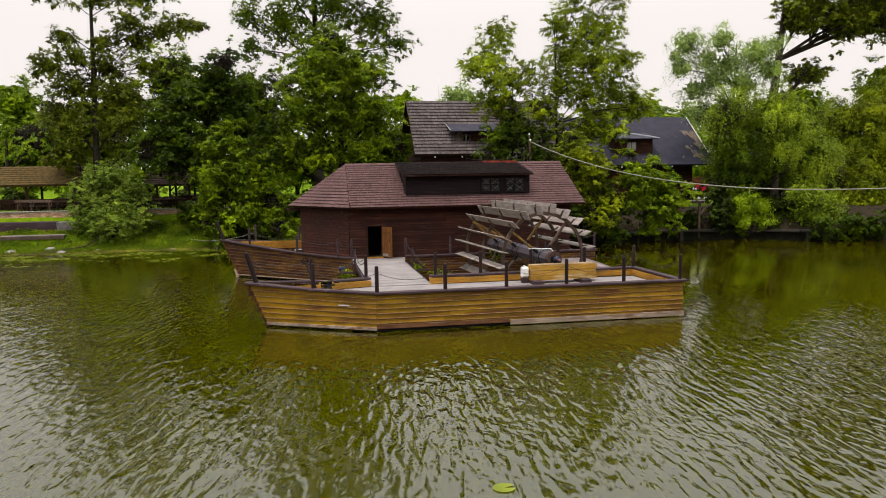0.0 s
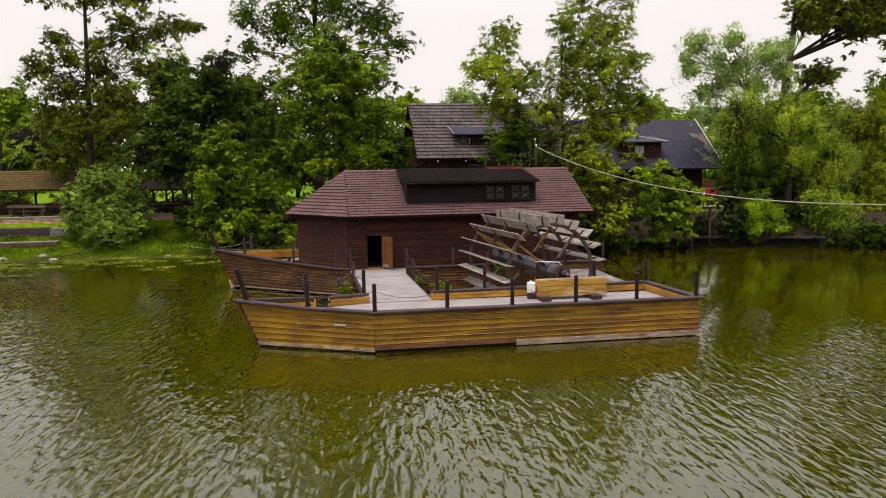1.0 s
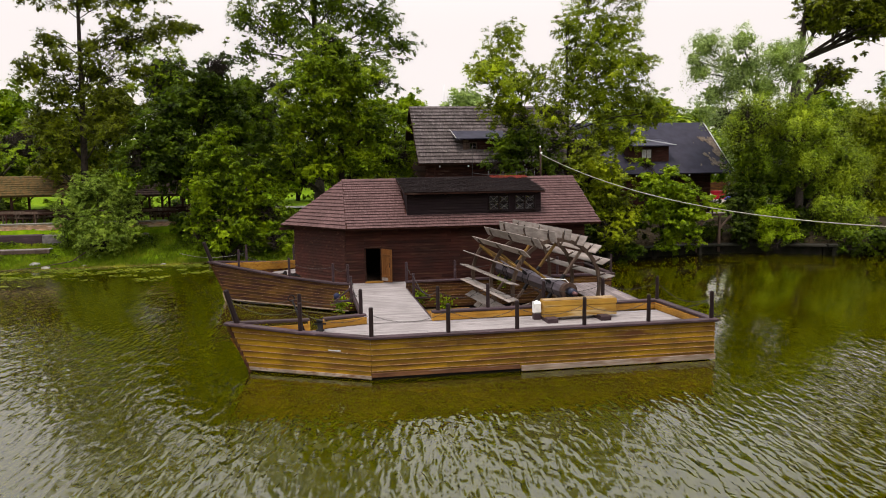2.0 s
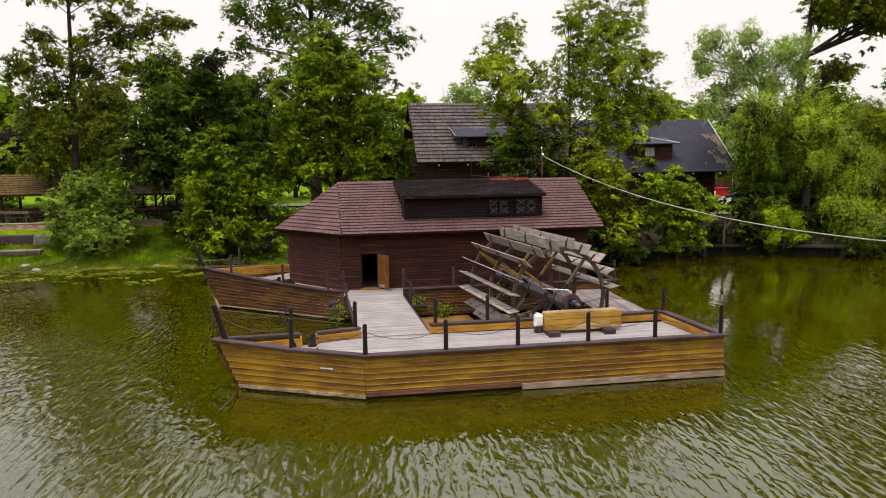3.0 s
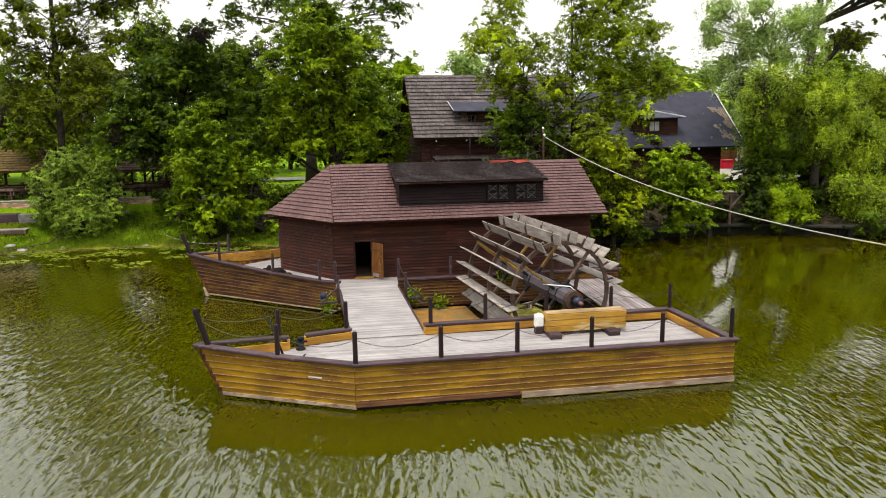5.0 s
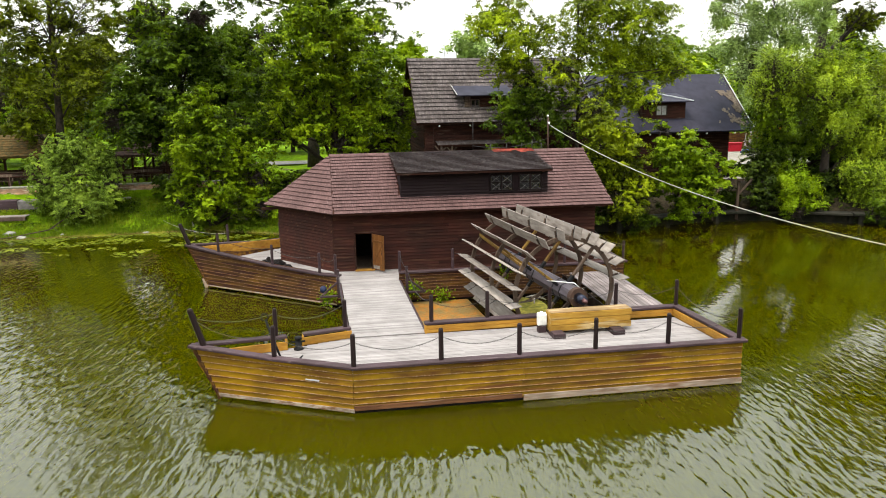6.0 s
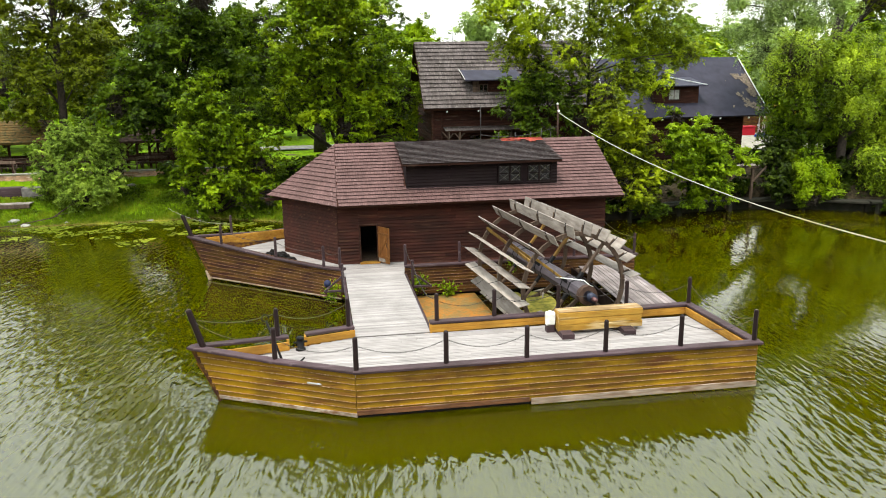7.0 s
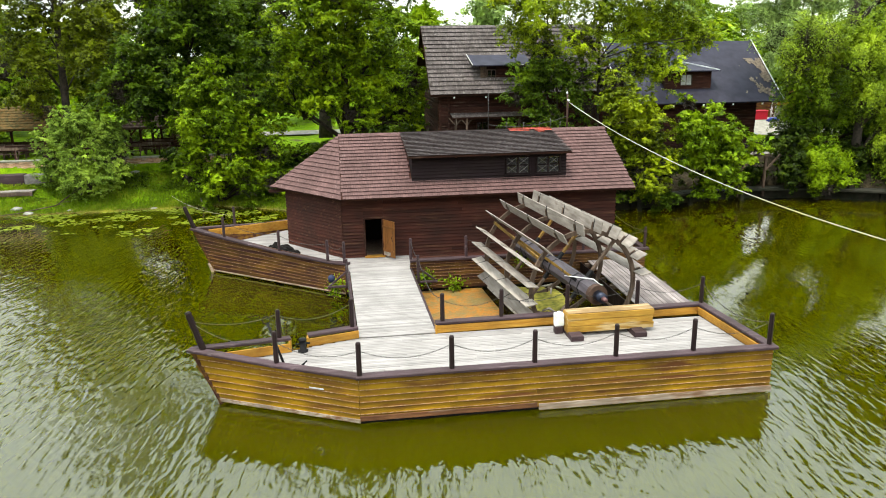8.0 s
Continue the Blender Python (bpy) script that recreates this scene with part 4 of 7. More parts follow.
bar("inner_board", (-6.7, 16.2, 1.7), (-0.7, 11.8, 1.28), 0.05, 0.26, M_INNER, boat)
post((-7.28, 16.42, 2.1), 1.05, M_POST, boat, "leaning stem post", 0.1, (-0.36, 0.02))
for x, y, z in ((-5.75, 15.27, 1.9), (-3.12, 13.37, 1.6), (-0.98, 11.84, 1.45), (-0.28, 11.4, 1.45), (-5.6, 17.75, 1.88), (-3.1, 19.6, 1.6), (4.95, 11.4, 1.45), (2.55, 11.4, 1.45), (7.2, 11.4, 1.45), (10.2, 11.4, 1.45), (13.05, 11.4, 1.45), (13.05, 15.5, 1.45)):
    post((x, y, z), 0.92, M_CAP, boat, r=0.065)
for a, b in (((-0.28, 11.4, 2.2), (-0.98, 11.84, 2.2)), ((-5.75, 15.27, 2.6), (-3.12, 13.37, 2.35)), ((-3.12, 13.37, 2.3), (-0.98, 11.84, 2.2)), ((2.55, 11.4, 2.3), (2.72, 10.1, 1.92)), ((4.95, 11.4, 2.2), (7.2, 11.4, 2.2)), ((10.2, 11.4, 2.2), (13.05, 11.4, 2.2)), ((13.05, 11.4, 2.2), (13.05, 15.5, 2.2))):
    chain((a, b), 0.2, boat)


def boat_lo(y):
    return -7.25 + abs(y - 16.4) * 7.0 / 5.1 + (0.45 if y < 16.4 else 0.08)


deck_rows(boat, 11.48, 13.28, boat_lo, lambda y: 2.75, DECK, M_DECK, seed=9, lengths=5)
deck_rows(boat, 11.48, 13.28, lambda y: 2.85, lambda y: 12.9, DECK, M_WALL, seed=19, lengths=5)
deck_rows(boat, 13.28, 19.7, boat_lo, lambda y: -0.3 - max(0, 3.2 - abs(y - 16.5)) * 0.8, DECK, M_DECK, seed=10, lengths=6, width=0.2)
block("deck_side", (12.35, 13.3, 1.0), (12.95, 21.5, DECK), M_DECK, boat)

# ---- mill house ----
house = thing("mill_house", "dark brown boarded mill house with red-brown shingle roof", "house")
WY, WX0, WX1, WT, WB = 13.3, -0.28, 12.3, 3.98, DECK
YC, RZ, EZ, EY = 16.5, 6.25, 3.95, 12.43
plan = [(WX0, WY), (WX1, WY), (WX1, 2 * YC - WY), (WX0, 2 * YC - WY), (-2.9, YC)]
DX0, DX1, DZ = 0.70, 1.46, 2.88


def wall_run(p0, p1, z0, z1, label, thick=0.12):
    """A wall panel with thickness inwards of its boards."""
    a, b = Vector((*p0, 0)), Vector((*p1, 0))
    n = Vector((b.y - a.y, a.x - b.x, 0)).normalized()
    m = (a + b) / 2 - n * (thick / 2 + 0.02)
    h = (b - a) / 2
    v, f = prism(rect(thick, z1 - z0, 0.004), m - h + Vector((0, 0, (z0 + z1) / 2)), m + h + Vector((0, 0, (z0 + z1) / 2)))
    return part("wall", mesh_of("wall", v, f, M_WALL), house, label), n


front_wall, nf = wall_run((DX1, WY), (WX1, WY), WB, WT, "dark stained horizontal boarding")
left_front, _ = wall_run((WX0, WY), (DX0, WY), WB, WT, "dark stained horizontal boarding")
lintel, _ = wall_run((DX0, WY), (DX1, WY), DZ, WT, "")
right_wall, nr = wall_run((WX1, WY), (WX1, 2 * YC - WY), WB, WT, "")
back_wall, nb = wall_run((WX1, 2 * YC - WY), (WX0, 2 * YC - WY), WB, WT, "")
bow_wall_b, nbb = wall_run((WX0, 2 * YC - WY), (-2.9, YC), WB, WT, "")
bow_wall, nbw = wall_run((-2.9, YC), (WX0, WY), WB, WT, "")
gable = part("gable", mesh_of("gable", [(WX1, WY, WT), (WX1, 2 * YC - WY, WT), (WX1, YC, RZ - 0.12), (WX1 - 0.12, WY, WT), (WX1 - 0.12, 2 * YC - WY, WT), (WX1 - 0.12, YC, RZ - 0.12)], [(0, 1, 2), (5, 4, 3), (0, 2, 5, 3), (1, 4, 5, 2)], M_WALL), house, "boarded gable")
solid("floor", [(p[0] * 0.98, YC + (p[1] - YC) * 0.97) for p in plan], WB - 0.06, WB + 0.02, M_WHEEL, house, "worn plank floor")
# a near-black panel added behind the doorway as its unlit depth
block("dark_backing", (-0.1, 16.4, WB), (12.1, 16.5, WT), M_DARK, house, "near-black panel for the unlit room behind the door")


def siding(parent, p0, p1, z0, z1, out, cuts, mat=M_WALL, exposure=0.148, seed=0):
    rng = random.Random(seed)
    rows = max(1, round((z1 - z0) / exposure))
    a, b = Vector((*p0, 0)), Vector((*p1, 0))
    for r in range(rows):
        za, zb = z0 + (z1 - z0) * r / rows, min(z1, z0 + (z1 - z0) * (r + 1.1) / rows)
        joints = [0] + [c + rng.uniform(-0.05, 0.05) for c in cuts] + [1]
        for s, e in zip(joints, joints[1:]):
            q0, q1 = a.lerp(b, s + 0.0004), a.lerp(b, e - 0.0004)
            lap_plank("siding_board", (q0.x, q0.y, za), (q1.x, q1.y, za), (q0.x, q0.y, zb), (q1.x, q1.y, zb), out, mat, parent, 0.06, 0.006)


# door opening, leaf and frame
door = thing("mill_door", "open orange-brown plank door of the mill house", "door")
hx, hy = DX1 + 0.02, WY - 0.06
ang = math.atan2(-0.72, 0.5)
dv = Vector((math.cos(ang), math.sin(ang), 0))
nd = Vector((-dv.y, dv.x, 0))
for k in range(5):
    q0 = Vector((hx, hy, 0)) + dv * (0.02 + 0.165 * k + 0.004)
    q1 = Vector((hx, hy, 0)) + dv * (0.02 + 0.165 * (k + 1) - 0.004)
    m = (q0 + q1) / 2
    bar("plank", (m.x, m.y, WB + 0.08), (m.x, m.y, DZ - 0.03), (q1 - q0).length, 0.035, M_DOOR, door, up=tuple(nd), c=0.006)
face = nd * -0.035
for z in (WB + 0.35, DZ - 0.35):
    q0, q1 = Vector((hx, hy, z)) + dv * 0.06 + face, Vector((hx, hy, z)) + dv * 0.8 + face
    bar("ledge", q0, q1, 0.03, 0.1, M_DOOR, door)
bar("brace", Vector((hx, hy, WB + 0.4)) + dv * 0.1 + face, Vector((hx, hy, DZ - 0.4)) + dv * 0.75 + face, 0.03, 0.09, M_DOOR, door)
bar("repair_patch", Vector((hx, hy, WB + 0.2)) + dv * 0.1 + face, Vector((hx, hy, WB + 0.2)) + dv * 0.55 + face, 0.02, 0.16, M_GREY, door, "pale patched board")
tube("handle", [Vector((hx, hy, 1.95)) + dv * 0.74 + face * 2, Vector((hx, hy, 2.1)) + dv * 0.74 + face * 2.6, Vector((hx, hy, 2.2)) + dv * 0.74 + face * 2], 0.012, M_IRON, door)
part("door_frame", mesh_of("door_frame", *joined([prism(rect(0.16, 0.07), (DX0 - 0.02, WY - 0.03, WB), (DX0 - 0.02, WY - 0.03, DZ + 0.05), up=(1, 0, 0)),
                                              prism(rect(0.16, 0.07), (DX1 + 0.02, WY - 0.03, WB), (DX1 + 0.02, WY - 0.03, DZ + 0.05), up=(1, 0, 0)),
                                              prism(rect(0.16, 0.07), (DX0 - 0.05, WY - 0.03, DZ + 0.03), (DX1 + 0.05, WY - 0.03, DZ + 0.03))]), M_LOG), house)
block("threshold", (DX0 - 0.05, WY - 0.22, WB), (DX1 + 0.1, WY + 0.1, WB + 0.07), M_INNER, house, "pale worn threshold")

# roof of the house
roof = part("roof", mesh_of("roof", *joined([
    slab([(-0.25, EY, EZ), (12.85, EY, EZ), (12.75, YC, RZ), (-0.25, YC, RZ)], 0.09),
    slab([(12.85, 2 * YC - EY, EZ), (-0.25, 2 * YC - EY, EZ), (-0.25, YC, RZ), (12.75, YC, RZ)], 0.09),
    slab([(-3.55, YC, EZ), (-0.25, EY, EZ), (-0.25, YC, RZ)], 0.09),
    slab([(-0.25, 2 * YC - EY, EZ), (-3.55, YC, EZ), (-0.25, YC, RZ)], 0.09)]), M_LOG), house, "shingled hipped roof")
DR0, DR1 = 2.7, 10.02
front_sh = quad_shingles([(-0.27, EY - 0.05, EZ - 0.02), (12.9, EY - 0.05, EZ - 0.02), (12.8, YC, RZ + 0.01), (-0.27, YC, RZ + 0.01)], 0.105, 0.25, 0.07, 5,
                         keep=lambda p: not (p.y > 13.4 and DR0 + 0.1 < p.x < DR1 - 0.12))
back_sh = quad_shingles([(12.9, 2 * YC - EY, EZ), (-0.27, 2 * YC - EY, EZ), (-0.27, YC, RZ + 0.01), (12.8, YC, RZ + 0.01)], 0.3, 0.3, 0.035, 6)
hip_a = quad_shingles([(-3.6, YC, EZ - 0.02), (-0.27, EY - 0.05, EZ - 0.02), (-0.27, YC, RZ + 0.01), (-0.27, YC, RZ + 0.01)], 0.105, 0.25, 0.07, 7)
hip_b = quad_shingles([(-0.27, 2 * YC - EY, EZ - 0.02), (-3.6, YC, EZ - 0.02), (-0.27, YC, RZ + 0.01), (-0.27, YC, RZ + 0.01)], 0.3, 0.3, 0.035, 8)
part("shingles", mesh_of("shingles", *joined([front_sh, back_sh, hip_a, hip_b]), M_SHINGLE), roof, "weathered red-brown wooden shingles", "stuff")
ridge_chunks = []
x = -0.3
rr_ = random.Random(4)
while x < 12.75:
    w = 0.2 * rr_.uniform(0.8, 1.2)
    ridge_chunks.append(slab([(x, YC - 0.17, RZ - 0.02), (x + w - 0.01, YC - 0.17, RZ - 0.02), (x + w - 0.01, YC, RZ + 0.075), (x, YC, RZ + 0.075)], 0.02))
    ridge_chunks.append(slab([(x + w - 0.01, YC + 0.17, RZ - 0.02), (x, YC + 0.17, RZ - 0.02), (x, YC, RZ + 0.07), (x + w - 0.01, YC, RZ + 0.07)], 0.02))
    x += w
part("ridge_shingles", mesh_of("ridge_shingles", *joined(ridge_chunks), M_SHINGLE), roof, "", "stuff")
for y0_, y1_ in ((EY, YC),):
    bar("verge_board", (12.87, EY, EZ - 0.06), (12.77, YC, RZ - 0.05), 0.05, 0.14, M_LOG, roof)
    bar("verge_board", (12.87, 2 * YC - EY, EZ - 0.06), (12.77, YC, RZ - 0.05), 0.05, 0.14, M_LOG, roof)
for i in range(13):
    x = 0.2 + i * 1.02
    bar("rafter_tail", (x, EY + 0.1, EZ - 0.10), (x, WY + 0.1, EZ + 0.36), 0.1, 0.12, M_LOG, roof)
bar("eave_bracket", (-2.9, YC, 3.75), (-3.7, YC + 0.05, 3.72), 0.12, 0.14, M_LOG, roof)

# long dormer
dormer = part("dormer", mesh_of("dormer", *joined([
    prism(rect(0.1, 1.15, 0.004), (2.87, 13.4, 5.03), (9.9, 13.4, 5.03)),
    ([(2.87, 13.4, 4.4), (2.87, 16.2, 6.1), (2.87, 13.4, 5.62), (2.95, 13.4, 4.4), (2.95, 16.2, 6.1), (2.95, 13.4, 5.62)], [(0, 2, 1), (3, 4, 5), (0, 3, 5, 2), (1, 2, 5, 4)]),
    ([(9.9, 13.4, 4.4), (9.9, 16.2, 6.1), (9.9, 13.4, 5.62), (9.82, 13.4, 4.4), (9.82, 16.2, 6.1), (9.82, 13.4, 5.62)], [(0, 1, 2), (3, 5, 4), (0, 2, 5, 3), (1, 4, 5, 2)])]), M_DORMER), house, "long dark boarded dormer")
part("dormer_roof", mesh_of("dormer_roof", *slab([(DR0, 12.86, 5.63), (DR1, 12.86, 5.63), (DR1, YC, RZ + 0.06), (DR0 - 0.06, YC, RZ + 0.06)], 0.07), M_LOG), house)
part("dormer_shingles", mesh_of("dormer_shingles", *quad_shingles([(DR0 - 0.02, 12.82, 5.64), (DR1 + 0.02, 12.82, 5.64), (DR1 + 0.02, YC + 0.05, RZ + 0.08), (DR0 - 0.08, YC + 0.05, RZ + 0.08)], 0.105, 0.20, 0.065, 9), M_SHINGLE_D), house, "dark grey dormer shingles", "stuff")
part("red_patch", mesh_of("red_patch", *quad_shingles([(7.9, 15.75, 6.20), (10.0, 15.75, 6.20), (10.0, 16.53, 6.365), (7.9, 16.53, 6.365)], 0.105, 0.20, 0.062, 19,
                                                      keep=lambda p: noise.noise(Vector((p.x * 1.4, p.y * 3.0, 5))) > 0.1 - 1.4 * (p.y - 15.8)), M_REDSH), house, "faded red shingles of a roof repair", "stuff")
for i in range(5):
    x = 3.2 + i * 1.6
    bar("rafter_tail", (x, 12.95, 5.56), (x, 13.5, 5.66), 0.09, 0.1, M_LOG, dormer)


def window_pair(x0, x1, z0, z1, y, parent_house):
    w = thing("window", "small dark-framed window pair with curtain behind glass", "window", "dormer windows")
    part("window_frame", mesh_of("window_frame", *joined([
        prism(rect(0.07, 0.07), (x0, y, z0), (x1, y, z0)), prism(rect(0.07, 0.07), (x0, y, z1), (x1, y, z1)),
        prism(rect(0.07, 0.07), (x0, y, z0), (x0, y, z1), up=(0, 1, 0)), prism(rect(0.07, 0.07), (x1, y, z0), (x1, y, z1), up=(0, 1, 0)),
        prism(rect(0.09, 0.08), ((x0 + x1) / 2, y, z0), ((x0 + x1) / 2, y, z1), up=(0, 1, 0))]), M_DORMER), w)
    for a, b in ((x0, (x0 + x1) / 2), ((x0 + x1) / 2, x1)):
        zm = (z0 + z1) / 2
        for q0, q1 in ((z0, zm), (zm, z1)):
            block("pane", (a + 0.05, y - 0.005, q0 + 0.03), (b - 0.05, y + 0.005, q1 - 0.03), glass, w)
        bar("glazing_bar", (a + 0.04, y - 0.012, zm), (b - 0.04, y - 0.012, zm), 0.03, 0.03, M_DORMER, w)
    for a, b in ((x0 + 0.05, (x0 + x1) / 2 - 0.05), ((x0 + x1) / 2 + 0.05, x1 - 0.05)):
        for q0, q1 in ((z0 + 0.03, (z0 + z1) / 2 - 0.02), ((z0 + z1) / 2 + 0.02, z1 - 0.03)):
            bar("lattice_bar", (a, y - 0.016, q0), (b, y - 0.016, q1), 0.011, 0.012, M_LEDGE, w, c=0.002)
            bar("lattice_bar", (a, y - 0.02, q1), (b, y - 0.02, q0), 0.011, 0.012, M_LEDGE, w, c=0.002)
    v = [(x0 + 0.04 + (x1 - x0 - 0.08) * i / 16, y + 0.045 + 0.012 * (i % 2), z) for z in (z0 + 0.02, z1 - 0.02) for i in range(17)]
    part("curtain", mesh_of("curtain", v, [(i, i + 1, 18 + i, 17 + i) for i in range(16)], M_NET), w, "dim greyish net curtain")
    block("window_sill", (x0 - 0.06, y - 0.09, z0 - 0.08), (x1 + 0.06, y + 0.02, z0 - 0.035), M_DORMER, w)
    return w


window_pair(7.12, 8.2, 4.66, 5.42, 13.30, house)
window_pair(8.52, 9.6, 4.66, 5.42, 13.30, house)

# ---- water wheel ----
wheel = thing("water_wheel", "large weathered wooden water wheel with grey paddles", "water wheel")
AX_A, AX_B = Vector((8.30, 3.75, 1.92)), Vector((7.28, 12.0, 1.92))
ax = (AX_B - AX_A).normalized()
side = Vector((ax.y, -ax.x, 0)).normalized()          # towards +x


def on_wheel(y, angle, r):
    """A point of the wheel: distance along by y, angle in degrees from +x upwards."""
    c = AX_A + ax * ((y - AX_A.y) / ax.y)
    a = radians(angle)
    return c + side * (r * math.cos(a)) + Vector((0, 0, r * math.sin(a)))


v, f = tube_data([on_wheel(4.15, 0, 0), on_wheel(11.6, 0, 0)], 0.34, 8)
axle = part("axle", mesh_of("axle", v, f, M_AXLE), wheel, "thick eight-sided grey axle")
tube("axle_ring", [on_wheel(4.08, 0, 0), on_wheel(4.3, 0, 0)], 0.355, M_BEAM_END, axle, "rusty iron band", 16, False)
for y in (5.0, 5.6, 7.5, 8.1, 10.0, 10.5):
    tube("axle_ring", [on_wheel(y, 0, 0), on_wheel(y + 0.07, 0, 0)], 0.352, M_IRON, axle, "", 8, False)
tube("journal", [on_wheel(3.7, 0, 0), on_wheel(4.1, 0, 0)], [0.17, 0.19], M_BLUEIRON, wheel, "blue-black iron journal", 16)
tube("journal_tip", [on_wheel(3.5, 0, 0), on_wheel(3.72, 0, 0)], [0.07, 0.09], M_COPPER, wheel, "dull red iron pin", 10)
OFF, NP = 10.0, 20
for y in (5.25, 7.75, 10.15):
    segs = 10
    for k in range(segs):
        a0, a1 = 360 / segs * k + 4, 360 / segs * (k + 1) + 4
        vs, fs = [], []
        n_ = 5
        for i in range(n_ + 1):
            a = a0 + (a1 - a0 - 0.4) * i / n_
            for r, dy in ((1.90, -0.045), (2.05, -0.045), (2.05, 0.045), (1.90, 0.045)):
                vs.append(on_wheel(y + dy, a, r))
        for i in range(n_):
            for j in range(4):
                fs.append((i * 4 + j, i * 4 + (j + 1) % 4, i * 4 + 4 + (j + 1) % 4, i * 4 + 4 + j))
        fs += [(3, 2, 1, 0), tuple(n_ * 4 + j for j in range(4))]
        part("rim_segment", mesh_of("rim_segment", vs, fs, M_WHEEL), wheel)
    for a in (52, 142, 232, 322):
        m = M_YSPOKE if a in (142,) or (a == 52 and y > 7) else M_WHEEL
        bar("spoke", on_wheel(y + 0.09, a, 0.25), on_wheel(y + 0.09, a, 2.0), 0.09, 0.15, m, wheel, up=tuple(ax))
        bar("spoke_shoe", on_wheel(y + 0.09, a, 0.28), on_wheel(y + 0.09, a, 0.62), 0.11, 0.18, M_IRON, wheel, "black iron socket at the axle", up=tuple(ax))
rp = random.Random(12)
for k in range(NP):
    a = OFF + 360 / NP * k + rp.uniform(-1.2, 1.2)
    if 279 < a < 356:
        continue        # boards lost from the lower side
    lo_, hi_ = 4.62 + rp.uniform(-0.08, 0.08), 10.9 + rp.uniform(-0.1, 0.1)
    cuts = [lo_, lo_ + 2.1 + rp.uniform(-0.2, 0.2), lo_ + 4.2 + rp.uniform(-0.2, 0.2), hi_]
    rad_mid, wdt = 2.2 + rp.uniform(-0.03, 0.03), 0.44
    radial = on_wheel(5, a, 1) - on_wheel(5, a, 0)
    vv, ff = prism(rect(0.035, wdt, 0.006), on_wheel(lo_, a, rad_mid), on_wheel(hi_, a, rad_mid), up=tuple(radial))
    pd = part("paddle", mesh_of("paddle", vv, ff, M_GREY), wheel, "silver-grey paddle board")
    for y in (5.25, 7.75, 10.15):
        bar("strap", on_wheel(y, a, 1.95), on_wheel(y, a, 2.43), 0.05, 0.05, M_IRON, pd, up=tuple(ax))
        bar("arm", on_wheel(y + 0.05, a + 1.1, 1.88), on_wheel(y + 0.05, a + 1.1, 2.3), 0.05, 0.06, M_WHEEL, pd, up=tuple(ax))
bar("batten", on_wheel(10.15, 141, 2.1), on_wheel(10.15, 141, 2.1).lerp(on_wheel(5.6, 158, 0.78), 0.7), 0.07, 0.12, M_YSPOKE, wheel, "yellow stained diagonal batten")
tube("white_rope", [on_wheel(5.4, 150, 0.75), on_wheel(4.6, 80, 0.42), on_wheel(4.7, 20, 0.42), on_wheel(4.9, 5, 0.6)], 0.019, M_PLASTIC, wheel, "white rope slung over the axle")

# bearing beam on the deck
beam = thing("bearing_beam", "stack of fresh yellow squared beams on dark blocks", "timber beam")
for k in range(3):
    z = 1.25 + 0.212 * k
    bar("beam", (6.72 + 0.02 * (k % 2), 2.79, z + 0.1), (9.62 - 0.03 * (k % 2), 2.83, z + 0.1), 0.5 - 0.02 * (k % 2), 0.198, M_BEAM, beam, c=0.008)
bar("top_face", (6.74, 2.8, 1.892), (9.6, 2.84, 1.892), 0.47, 0.022, M_BEAM_TOP, beam, "tan weathered upper face", c=0.004)
for x in (6.93, 9.02):
    block("block", (x - 0.2, 2.12, DECK), (x + 0.2, 3.2, 1.29), M_CAP, beam, "dark bearing block")
    bar("bolt", (x, 2.52, 1.28), (x, 2.52, 1.45), 0.09, 0.06, M_IRON, beam)
can = thing("plastic_canister", "white plastic canister on a dark block beside the beams", "canister")
block("block", (6.42, 2.85, DECK), (6.68, 3.1, 1.36), M_CAP, can, "dark wooden block")
block("body", (6.42, 2.84, 1.362), (6.69, 3.12, 1.80), M_PLASTIC, can, c=0.07)
tube("cap", [(6.55, 2.98, 1.79), (6.55, 2.98, 1.85)], 0.05, M_PLASTIC, can, sides=10)
bol = thing("mooring_bollard", "small black iron bollard on the deck", "bollard")
tube("drum", [(-1.64, 2.85, DECK), (-1.64, 2.85, DECK + 0.05), (-1.64, 2.85, DECK + 0.06), (-1.64, 2.85, 1.5)], [0.16, 0.16, 0.1, 0.1], M_IRON, bol, sides=14)
tube("head", [(-1.64, 2.85, 1.48), (-1.64, 2.85, 1.55)], [0.13, 0.11], M_IRON, bol, sides=14)
tube("cross_pin", [(-1.86, 2.82, 1.38), (-1.42, 2.88, 1.38)], 0.035, M_IRON, bol)
anchor = thing("anchor", "black iron anchor leaning against a bow post", "anchor")
tube("shank", [(-2.05, 1.45, DECK + 0.03), (-2.55, 2.0, 2.45)], 0.035, M_IRON, anchor)
tube("ring", [(-2.58 + 0.11 * math.cos(i * 0.6283), 2.03, 2.52 + 0.11 * math.sin(i * 0.6283)) for i in range(11)], 0.022, M_IRON, anchor, sides=6)
tube("fluke", [(-2.5, 1.75, DECK + 0.2), (-2.3, 1.5, DECK + 0.06), (-2.0, 1.42, DECK + 0.04), (-1.65, 1.4, DECK + 0.12), (-1.45, 1.42, DECK + 0.3)], [0.02, 0.045, 0.05, 0.045, 0.02], M_IRON, anchor)

